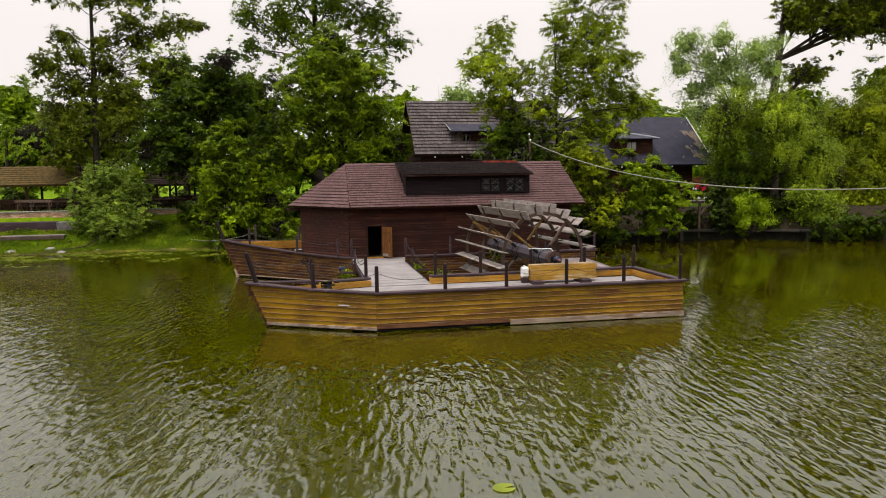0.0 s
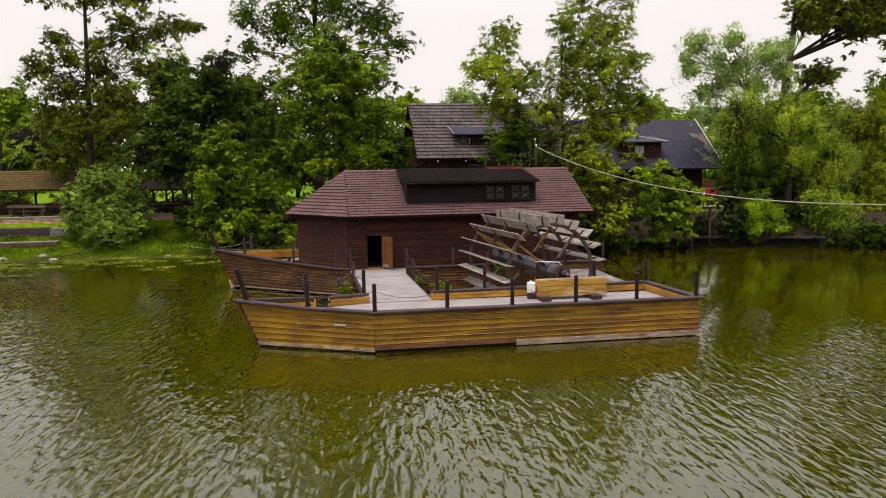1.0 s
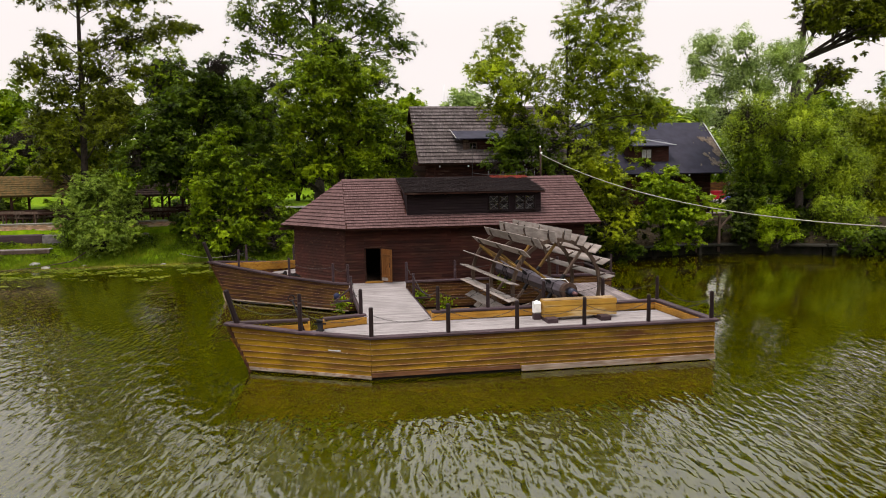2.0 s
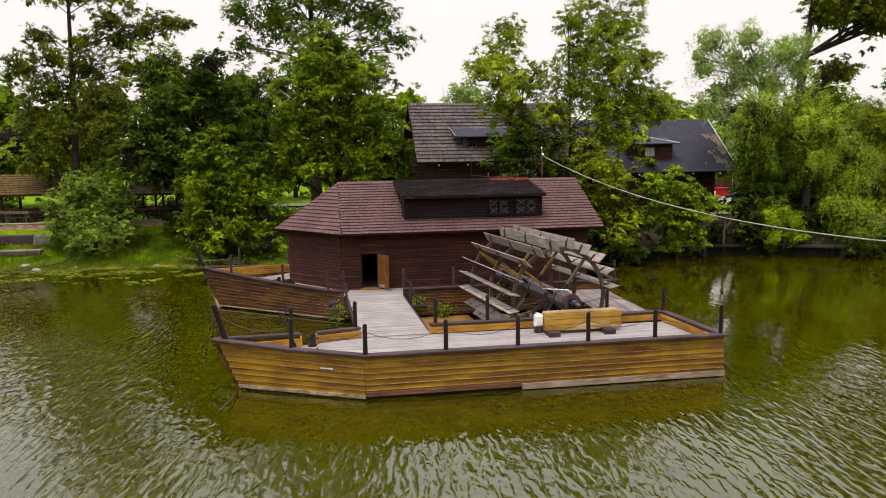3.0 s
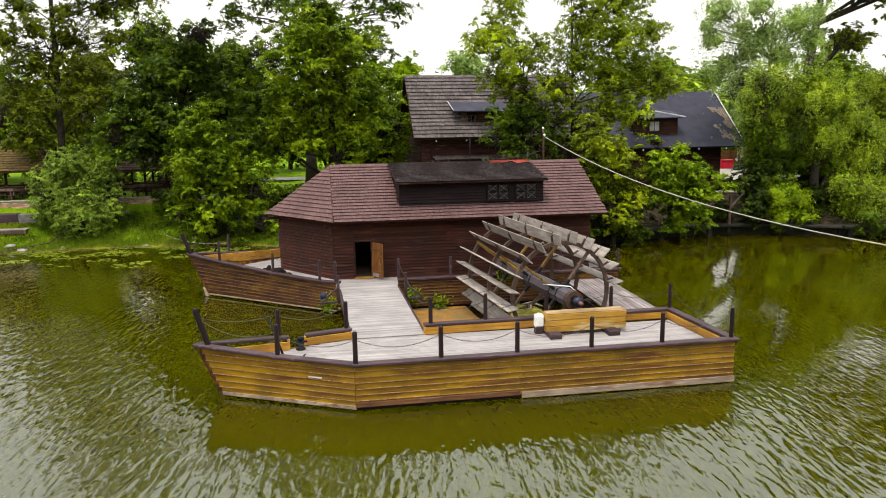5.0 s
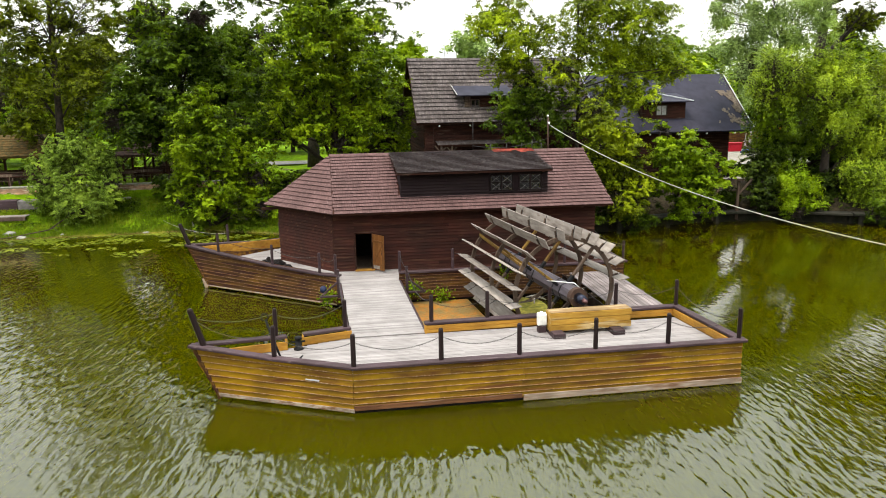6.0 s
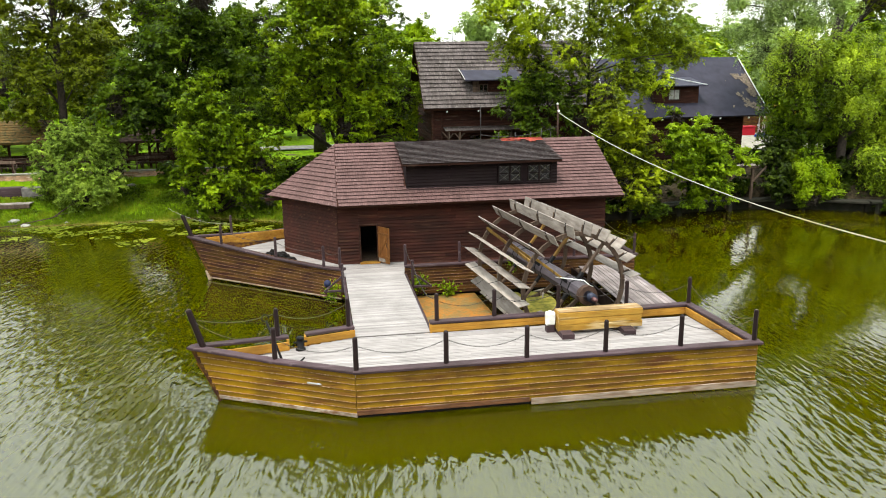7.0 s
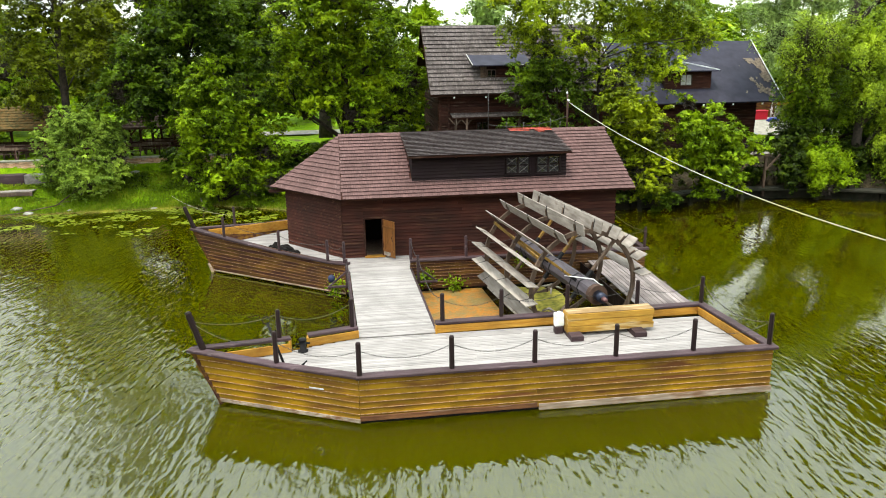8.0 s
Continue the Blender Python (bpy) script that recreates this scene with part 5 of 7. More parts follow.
# side platform beside the wheel
platform = thing("side_platform", "weathered grey plank platform beside the wheel", "platform")
rq = random.Random(5)
for k in range(12):
    x0 = 10.272 + k * 0.172
    joint = 7.9 + rq.uniform(-0.9, 0.9)
    for y0_, y1_ in ((4.05, joint - 0.01), (joint + 0.01, 11.25)):
        dz_ = rq.uniform(-0.006, 0.006)
        bar("platform_board", (x0 + 0.18 * (y0_ - 4) / 7.3, y0_, 0.98 + dz_), (x0 + 0.18 * (y1_ - 4) / 7.3, y1_, 0.98 + dz_), 0.155, 0.045, M_PLAT, platform, c=0.006)
for y in (4.6, 7.9, 11.0):
    bar("joist", (10.15, y, 0.87), (12.5, y, 0.87), 0.14, 0.16, M_WHEEL, platform)
for y in (5.5, 9.0):
    bar("pile", (10.3, y, -0.8), (10.3, y, 0.9), 0.16, 0.16, M_WHEEL, platform, up=(0, 1, 0))
    bar("pile", (12.3, y, -0.8), (12.3, y, 0.9), 0.16, 0.16, M_WHEEL, platform, up=(0, 1, 0))
# near-black boards added for the shaded gap between wheel and platform
for k in range(24):
    block("skirt_board", (10.06, 4.1 + 0.3 * k, -0.3), (10.1, 4.385 + 0.3 * k, 0.93), M_POST, platform, "", 0.004)

# scum between the hulls
scum = part("floating_scum", mesh_of("floating_scum", [(2.75, 4.0, 0.012), (5.75, 4.0, 0.012), (5.9, 7.0, 0.012), (5.6, 11.3, 0.012), (2.7, 11.3, 0.012)], [(0, 1, 2, 3, 4)], M_SCUM))
tagged(scum, "orange-brown scum floating between the hulls", "scum", kind="stuff")


def drift(name, cx, cy, rx, ry, mat, label, seed):
    rng = random.Random(seed)
    v = [(cx, cy, 0.03)]
    k = 28
    for i in range(k):
        a = 6.28318 * i / k
        r = 1 + 0.3 * noise.noise(Vector((math.cos(a) * 1.5, math.sin(a) * 1.5, seed))) + rng.uniform(-0.06, 0.06)
        v.append((cx + rx * r * math.cos(a), cy + ry * r * math.sin(a), 0.014))
    ob = part(name, mesh_of(name, v, [(0, 1 + i, 1 + (i + 1) % k) for i in range(k)], mat))
    return tagged(ob, label, "algae", kind="stuff")


drift("algae_mat", 8.0, 9.4, 0.85, 1.7, M_ALGAE, "yellow-green algae mat under the wheel", 3)
drift("algae_mat", 7.0, 7.6, 0.55, 0.9, M_ALGAE, "yellow-green algae mat under the wheel", 5)
drift("algae_mat", 7.1, 10.6, 0.5, 0.6, M_ALGAE, "yellow-green algae mat under the wheel", 8)
wood_drift = thing("driftwood", "pale broken sticks caught under the wheel", "driftwood")

for q0, q1 in (((8.2, 10.9), (9.0, 10.3)), ((7.4, 7.9), (7.9, 7.5)), ((8.6, 10.6), (8.3, 9.8)), ((7.0, 7.1), (7.5, 7.0))):
    tube("drift_stick", [(q0[0], q0[1], 0.05), ((q0[0] + q1[0]) / 2, (q0[1] + q1[1]) / 2 + 0.1, 0.16), (q1[0], q1[1], 0.06)], [0.03, 0.06, 0.02], M_GREY, wood_drift, sides=6)

# roof fittings: pole, mast, wires and the long cable
pole = thing("cable_pole", "slim rusty pole on the mill roof holding a cable", "pole")
tube("shaft", [(11.03, 16.9, 5.9), (11.03, 16.9, 7.5), (11.0, 16.9, 7.95)], [0.055, 0.05, 0.04], M_RUST, pole)
tube("insulator", [(11.03, 16.85, 7.62), (11.03, 16.78, 7.62), (11.03, 16.72, 7.58)], [0.05, 0.06, 0.03], M_PLASTIC, pole)
tube("cap", [(11.0, 16.9, 7.93), (10.99, 16.9, 8.02)], [0.055, 0.04], M_PLASTIC, pole)
mast = thing("lightning_mast", "thin pale metal mast standing on the ridge", "mast")
tube("rod", [(6.97, 16.6, 6.2), (6.97, 16.6, 8.05)], 0.016, M_CHAIN, mast, sides=6)
tube("wire", sag((6.97, 16.6, 6.55), (11.0, 16.8, 6.85), 0.26), 0.012, M_CHAIN, mast, sides=5)
for x, h in ((7.9, 0.32), (8.75, 0.3), (9.55, 0.3), (10.1, 0.45), (10.6, 0.28)):
    tube("stanchion", [(x, 16.72, 6.2), (x + 0.03, 16.74, 6.32 + h)], 0.022, M_CHAIN, mast, sides=6)
cable = thing("overhead_cable", "pale overhead cable running from the mill roof", "cable")
cpts = [(11.03 + 0.1392 * q, 16.9 - 0.9903 * q, 7.55 - 0.2403 * q + 0.00596 * q * q) for q in np.linspace(0, 40, 33)]
tube("strand", cpts, 0.017, M_ROPE, cable, sides=6)


# ---- houses on the bank ----
def gable_house(name, label, x0, x1, y0, y1, eave, ridge, zb, over, side_over, roof_mat, wall_mat, shingles=None, seed=0, right_inset=0.0):
    """A long house with its ridge along x: eaves at y0 and y1, gables at x0 and x1."""
    h = thing(name, label, "house", at=((x0 + x1) / 2, (y0 + y1) / 2, zb))
    yc = (y0 + y1) / 2
    a, b, c, d = x0 + side_over, x1 - side_over - right_inset, y0 + over, y1 - over
    k = (ridge - eave) / (yc - y0)
    wt = eave + k * over - 0.1
    v = [(a, c, zb - 0.4), (b, c, zb - 0.4), (b, d, zb - 0.4), (a, d, zb - 0.4), (a, c, wt), (b, c, wt), (b, d, wt), (a, d, wt), (a, yc, ridge - 0.15), (b, yc, ridge - 0.15)]
    f = [(3, 2, 1, 0), (0, 1, 5, 4), (2, 3, 7, 6), (1, 2, 6, 9, 5), (3, 0, 4, 8, 7), (4, 5, 9, 8), (6, 7, 8, 9)]
    wall = part("wall", mesh_of("wall", v, f, wall_mat), h)
    rf = part("roof", mesh_of("roof", *joined([slab([(x0, y0, eave), (x1, y0, eave), (x1, yc, ridge), (x0, yc, ridge)], 0.14), slab([(x1, y1, eave), (x0, y1, eave), (x0, yc, ridge), (x1, yc, ridge)], 0.14)]), roof_mat), h)
    if shingles:
        part("shingles", mesh_of("shingles", *joined([quad_shingles([(x0 - 0.03, y0 - 0.05, eave), (x1 + 0.03, y0 - 0.05, eave), (x1 + 0.03, yc, ridge + 0.02), (x0 - 0.03, yc, ridge + 0.02)], 0.14, 0.44, 0.11, seed),
                                                      quad_shingles([(x1, y1, eave), (x0, y1, eave), (x0, yc, ridge + 0.02), (x1, yc, ridge + 0.02)], 0.4, 0.5, 0.06, seed + 1)]), shingles), rf, "grey weathered wooden shingles", "stuff")
    rows = int((wt - zb) / 0.24)
    for r in range(rows):
        z = zb + 0.12 + r * 0.24
        bar("log", (a, c - 0.02, z), (b, c - 0.02, z), 0.12, 0.225, wall_mat, wall, c=0.05)
        bar("log", (a - 0.02, c, z), (a - 0.02, d, z), 0.12, 0.225, wall_mat, wall, c=0.05)
    gr = int((ridge - wt) / 0.24)
    for r in range(gr):
        z = wt + 0.1 + r * 0.24
        s = (ridge - 0.2 - z) / k
        if s > 0.2:
            bar("log", (a - 0.03, yc - s, z), (a - 0.03, yc + s, z), 0.1, 0.225, wall_mat, wall, c=0.04)
    for x in (x0, x1):
        for ya in (y0, y1):
            bar("verge_board", (x, ya, eave - 0.08), (x, yc, ridge - 0.06), 0.06, 0.2, M_LOG, rf)
    n = int((x1 - x0) / 1.1)
    for i in range(n):
        x = x0 + 0.5 + i * (x1 - x0 - 1) / max(1, n - 1)
        bar("rafter_tail", (x, y0 + 0.05, eave - 0.12), (x, c, eave - 0.12 + k * over), 0.1, 0.12, M_LOG, rf)
        if i % 2:
            block("bracket_end", (x - 0.05, y0 - 0.02, eave - 0.24), (x + 0.05, y0 + 0.1, eave - 0.12), M_WHITE, rf, "white-painted bracket end")
    return h


def lit_window(parent, x0, x1, z0, z1, y, label="small white-framed window", mat=None):
    w = part("window", mesh_of("window", *joined([
        prism(rect(0.06, 0.07), (x0, y, z0), (x1, y, z0)), prism(rect(0.06, 0.07), (x0, y, z1), (x1, y, z1)),
        prism(rect(0.06, 0.07), (x0, y, z0), (x0, y, z1), up=(0, 1, 0)), prism(rect(0.06, 0.07), (x1, y, z0), (x1, y, z1), up=(0, 1, 0)),
        prism(rect(0.05, 0.05), ((x0 + x1) / 2, y, z0), ((x0 + x1) / 2, y, z1), up=(0, 1, 0))]), mat or M_WHITE), parent, label)
    block("pane", (x0 + 0.03, y + 0.01, z0 + 0.03), (x1 - 0.03, y + 0.02, z1 - 0.03), glass, w)
    return w


old_house = gable_house("old_timber_house", "old dark log house with grey shingle roof", 6.2, 19.8, 33.0, 44.0, 7.05, 11.9, 2.3, 1.0, 0.7, M_LOG, M_LOG, M_SHINGLE_G, 21)
solid("dormer", [(10.0, 34.25), (13.3, 34.25), (13.3, 37.0), (10.0, 37.0)], 7.7, 9.05, M_LOG, old_house, "boarded dormer")
part("dormer_roof", mesh_of("dormer_roof", *slab([(9.35, 33.75, 9.05), (13.6, 33.75, 9.05), (13.6, 36.6, 9.98), (9.25, 36.6, 9.98)], 0.09), M_FELT), old_house, "blue-black felted dormer roof")
bar("dormer_flashing", (9.3, 33.72, 9.07), (9.22, 36.6, 10.0), 0.05, 0.05, M_TARP, old_house, "pale metal edge strip")
lit_window(old_house, 10.45, 11.05, 8.12, 8.7, 34.2, "small dark-framed window", M_WHEEL)
block("window_sill", (10.35, 34.05, 8.04), (11.15, 34.2, 8.1), M_WHITE, old_house, "white sill")
for k in range(6):
    bar("dormer_log", (9.95, 34.2, 7.8 + 0.21 * k), (10.4, 34.2, 7.8 + 0.21 * k), 0.1, 0.19, M_WHEEL, old_house, c=0.05)
    bar("dormer_log", (11.1, 34.2, 7.8 + 0.21 * k), (13.32, 34.2, 7.8 + 0.21 * k), 0.1, 0.19, M_LOG, old_house, c=0.05)
bar("dormer_gutter", (9.35, 33.7, 9.0), (13.6, 33.7, 9.0), 0.08, 0.07, M_FELT, old_house)
bar("gutter_end", (12.2, 33.69, 9.02), (13.3, 33.69, 9.02), 0.09, 0.05, M_TARP, old_house, "pale metal strip")
part("porch_roof", mesh_of("porch_roof", *slab([(7.7, 32.6, 5.5), (15.6, 32.6, 5.5), (15.6, 33.95, 5.72), (7.7, 33.95, 5.72)], 0.05), M_LOG), old_house, "narrow shingled porch roof")
part("porch_shingles", mesh_of("porch_shingles", *quad_shingles([(7.65, 32.55, 5.5), (15.65, 32.55, 5.5), (15.65, 33.95, 5.73), (7.65, 33.95, 5.73)], 0.13, 0.24, 0.05, 25), M_SHINGLE_G), old_house, "", "stuff")
for x in (7.9, 8.7, 12.5, 15.4):
    bar("porch_post", (x, 32.75, 2.2), (x, 32.75, 5.45), 0.14, 0.14, M_WHEEL, old_house, up=(0, 1, 0))
    for s_ in (-1, 1):
        bar("porch_brace", (x, 32.75, 4.95), (x + 0.45 * s_, 32.75, 5.45), 0.08, 0.08, M_WHEEL, old_house)
bar("porch_beam", (7.7, 32.75, 5.42), (15.6, 32.75, 5.42), 0.12, 0.14, M_LOG, old_house)
for x in (6.95, 7.6):
    bar("corner_post", (x, 33.9, 2.2), (x, 33.9, 7.6), 0.16, 0.16, M_LOG, old_house, up=(0, 1, 0))
lit_window(old_house, 9.6, 10.5, 4.2, 5.1, 33.88, "dark timber window", M_LOG)
lit_window(old_house, 11.6, 12.5, 4.2, 5.1, 33.88, "dark timber window", M_LOG)
bar("verge_flashing", (19.88, 32.95, 6.98), (19.88, 38.5, 11.92), 0.05, 0.16, M_WHITE, old_house, "white metal verge strip")
tube("aerial", [(9.2, 38.5, 11.5), (9.2, 38.5, 13.8)], 0.03, M_WHITE, old_house, sides=6)
tube("aerial", [(14.3, 38.5, 11.5), (14.3, 38.5, 14.2)], 0.03, M_WHITE, old_house, sides=6)

felt_house = gable_house("felt_roofed_house", "dark timber house with blue-black felt roof", 20.6, 33.5, 34.0, 45.0, 6.0, 10.5, 2.3, 1.2, 0.5, M_FELT, M_LOG, None, 31, 1.0)
solid("dormer", [(24.4, 35.2), (28.1, 35.2), (28.1, 38.2), (24.4, 38.2)], 6.8, 8.3, M_LOG, felt_house, "boarded dormer")
part("dormer_roof", mesh_of("dormer_roof", *slab([(24.0, 34.7, 8.35), (28.5, 34.7, 8.35), (28.5, 37.6, 8.95), (24.0, 37.6, 8.95)], 0.09), M_FELT), felt_house)
bar("dormer_flashing", (28.5, 34.7, 8.38), (26.6, 37.5, 8.98), 0.05, 0.06, M_WHITE, felt_house, "white flashing")
bar("dormer_gutter", (24.0, 34.66, 8.3), (28.55, 34.66, 8.3), 0.07, 0.07, M_FELT, felt_house)
lit_window(felt_house, 25.6, 26.5, 7.25, 8.05, 35.13, "dark-framed window with a pale blind", M_WHEEL)
block("blind", (25.65, 35.125, 7.3), (26.45, 35.135, 8.0), M_TARP, felt_house, "pale drawn blind")
part("moss_patch", mesh_of("moss_patch", *quad_shingles([(30.4, 34.3, 6.28), (33.45, 34.3, 6.28), (33.45, 37.8, 9.15), (31.6, 37.8, 9.15)], 0.12, 0.12, 0.022, 61,
                                                        keep=lambda p: noise.noise(Vector((p.x * 1.1, p.z * 1.3, 2.0))) + 0.5 * noise.noise(Vector((p.x * 4, p.z * 4, 7.0))) > 0.12 - 0.35 * (p.x - 31.5) / 2 + 0.22 * abs(p.z - 7.6)), M_LICHEN),
     felt_house, "brown lichened patch where the felt has worn", "stuff")
for s in ((33.55, 34.0, 6.03), ):
    bar("verge_flashing", s, (33.55, 39.5, 10.55), 0.06, 0.14, M_WHITE, felt_house, "white metal verge strip")
tube("aerial", [(27.5, 39.5, 10.4), (27.5, 39.5, 13.9)], 0.03, M_WHITE, felt_house, sides=6)

path = part("gravel_path", mesh_of("gravel_path", [(-16, 48.5, 2.99), (6, 49.0, 2.99), (6, 52.5, 2.99), (-16, 52.0, 2.99)], [(0, 1, 2, 3)], M_GRAVEL))
tagged(path, "pale gravel path across the lawn", "path", kind="structure")
yard = part("yard_gravel", mesh_of("yard_gravel", [(36.5, 42, 2.46), (45, 41.0, 2.46), (52, 56, 2.5), (41, 60, 2.5)], [(0, 1, 2, 3)], M_GRAVEL))
tagged(yard, "pale trodden gravel yard behind the house", "yard", kind="structure")
crate = thing("red_crate", "bright red plastic crate standing in the yard", "crate")
block("body", (43.6, 54.5, 2.45), (45.0, 55.3, 3.35), M_RED, crate, c=0.06)
block("rim", (43.54, 54.44, 3.35), (45.06, 55.36, 3.46), M_RED, crate)
sack = thing("blue_sack", "crumpled blue sack lying on the gravel", "sack")
tube("body", [(43.5, 52.2, 2.62), (43.9, 52.1, 2.7), (44.5, 52.15, 2.72), (44.9, 52.2, 2.6)], [0.08, 0.24, 0.22, 0.06], M_BLUESACK, sack, sides=9)
pale_drum = thing("white_drum", "small white plastic drum beside the crate", "drum")
tube("body", [(43.0, 54.4, 2.45), (43.0, 54.4, 2.5), (43.0, 54.4, 3.1), (43.0, 54.4, 3.15)], [0.22, 0.26, 0.26, 0.2], M_PLASTIC, pale_drum, sides=12)
rk = random.Random(44)
pile = thing("stick_pile", "heap of grey poles leaning together", "pole pile")
for k in range(16):
    x = 45.2 + rk.uniform(0, 1.9)
    tube("stick", [(x, 54.2 + rk.uniform(-0.5, 0.5), 2.4), (x + rk.uniform(0.1, 1.3), 55.6, 4.0 + rk.uniform(-0.5, 1.1))], [0.06, 0.04], M_GREY if k % 3 else M_WHEEL, pile, sides=5)
fence = thing("board_fence", "brown board fence behind the yard", "fence")
for k in range(40):
    block("board", (39.0 + 0.3 * k, 57.0, 2.3), (39.28 + 0.3 * k, 57.05, 4.3 + 0.08 * (k % 3)), M_HULL2, fence, "", 0.004)
bar("rail", (39, 57.08, 3.8), (51, 57.08, 3.8), 0.06, 0.1, M_LOG, fence)
landing = thing("timber_landing", "small timber landing on braced posts under shrubs", "landing")
for k in range(4):
    bar("plank", (25.9, 26.55 + 0.25 * k, 3.12), (28.3, 26.55 + 0.25 * k, 3.12), 0.23, 0.06, M_GREY, landing)
for x in (26.2, 28.0):
    bar("post", (x, 26.7, 0.2), (x, 26.7, 3.09), 0.16, 0.16, M_WHEEL, landing, up=(0, 1, 0))
    bar("brace", (x, 26.62, 2.0), (x + 0.95, 26.62, 3.05), 0.1, 0.12, M_WHEEL, landing)
bar("beam", (25.9, 26.6, 3.0), (28.3, 26.6, 3.0), 0.14, 0.16, M_WHEEL, landing)

# ---- trees and shrubs ----
def lobes4(rows):
    return [(x, y, z, r, r, r * 0.92) for x, y, z, r in rows]


tree("poplar_tree", "tall dark-trunked tree with sparse olive crown", (-19.9, 38.0, 2.25), lobes4([(-22.6, 37.1, 14.4, 1.6), (-22.7, 38.8, 11.2, 1.4), (-20.5, 37.4, 15.2, 1.3), (-20.9, 38, 12.8, 1.8), (-21.3, 37.9, 9.9, 2), (-22.1, 38.4, 7.4, 1.6), (-18.6, 38.7, 14.6, 1.6), (-17.7, 37, 12.3, 1.8), (-17.2, 36.9, 10.1, 1.8), (-17.5, 38.8, 7.7, 1.5), (-18.4, 37.8, 16.5, 1.1), (-16.2, 38.6, 16.7, 1.3), (-13.7, 36.8, 17.2, 1.3), (-12.3, 37.9, 17.9, 1.1), (-11.1, 38.5, 17.9, 0.7), (-16.2, 37.3, 18.1, 1.3), (-21.9, 39.1, 16.9, 1.1), (-15.3, 36.9, 14.4, 1.1), (-18.77, 37.9, 20.2, 2), (-15.34, 38.1, 20.6, 2.2), (-18.5, 38, 24.5, 3), (-22.5, 38, 20.5, 1.4)]), L_OLIVE, 0.32, 0.19, 0.62, 32, 1.25, -0.34, 2, top=24, lean=(1.0, 0), fill=0.9, limb=0.24)
tree("lime_tree", "fresh green tree behind the terrace", (-31, 50.5, 2.3), lobes4([(-29.5, 54.6, 8.6, 2.9), (-32.04, 55.7, 7.0, 3.6), (-35.5, 54.7, 7.5, 3.2), (-26.0, 54.5, 10.0, 3.0), (-27.94, 48.8, 9.05, 2.84)]), L_BRIGHT, 0.35, 0.28, 0.9, 36, 0.5, -0.4, 3)
tree("maple_tree", "dense dark green round-crowned tree", (-10.6, 36.6, 2.0), lobes4([(-11.61, 35.5, 12.01, 2.7), (-9.26, 36.3, 13.0, 2.35), (-13.31, 35.7, 9.35, 2.7), (-7.67, 36.9, 9.85, 2.62), (-10.64, 34.8, 8.0, 2.6), (-13.26, 35.2, 7.0, 2.0), (-6.8, 35.4, 7.0, 2.3), (-8.73, 34.2, 14.52, 1.24), (-14.64, 35.3, 7.6, 2.04)]), L_MAPLE, 0.38, 0.22, 0.8, 52, 0.7, -0.45, 4)
tree("alder_tree", "small fresh green tree at the water's edge", (-8.6, 32.9, 0.5), lobes4([(-8.94, 31.5, 8.05, 1.66), (-7.35, 31.4, 6.1, 2.0), (-9.22, 31.2, 5.49, 1.89), (-6.23, 32.4, 4.1, 1.73), (-10.16, 32.9, 3.5, 1.54), (-7.45, 30.9, 2.67, 1.51), (-8.46, 31.5, 9.32, 0.99), (-5.6, 32.0, 2.4, 1.3), (-8.9, 31.2, 1.6, 1.2), (-6.5, 31.0, 1.4, 1.1), (-10.2, 32.0, 2.0, 1.1), (-4.7, 31.4, 1.6, 1.1), (-5.2, 32.3, 3.6, 1.4)]), L_FRESH, 0.2, 0.2, 0.55, 48, 1.0, -0.45, 5)
tree("ash_tree", "large green tree with layered leafy crown", (0.2, 36.0, 2.2), lobes4([(-1.53, 33.3, 13.59, 2.96), (1.44, 34.6, 13.56, 2.64), (0.5, 36.4, 10.25, 3.17), (-2.97, 33.9, 10.55, 2.56), (3.05, 35.7, 9.73, 2.3), (-1.26, 35.5, 7.41, 2.58), (2.29, 36.0, 7.15, 2.1), (-4.54, 36.2, 6.76, 2.0), (4.9, 37.0, 7.7, 1.6), (-0.53, 34.7, 16.25, 1.73), (4.3, 38, 5.6, 1.7), (1.0, 35.4, 5.4, 1.5)]), L_MID, 0.42, 0.22, 0.8, 52, 0.7, -0.42, 6)
tree("oak_tree", "tall dark tree towering behind the others", (-1.5, 46.5, 2.3), lobes4([(-4.38, 45.3, 19.77, 3.5), (0.4, 45.3, 21.41, 3.5), (4.13, 45.6, 19.98, 2.9), (-7.37, 44.4, 20.28, 1.7), (6.6, 47.0, 18.3, 1.7), (-7.65, 46.4, 17.56, 1.6), (-1.08, 44.3, 25.5, 4.4), (4.3, 44.6, 25.5, 3.4), (-6.0, 47.8, 25.5, 3.6), (-1, 46, 15.5, 3.5), (0, 45.5, 31, 4.4), (-5, 46.5, 14, 2.5), (4, 46.5, 15, 2.4)]), L_ALDER, 0.5, 0.18, 0.6, 38, 1.0, -0.16, 7, top=30, fill=0.6, limb=0.26)
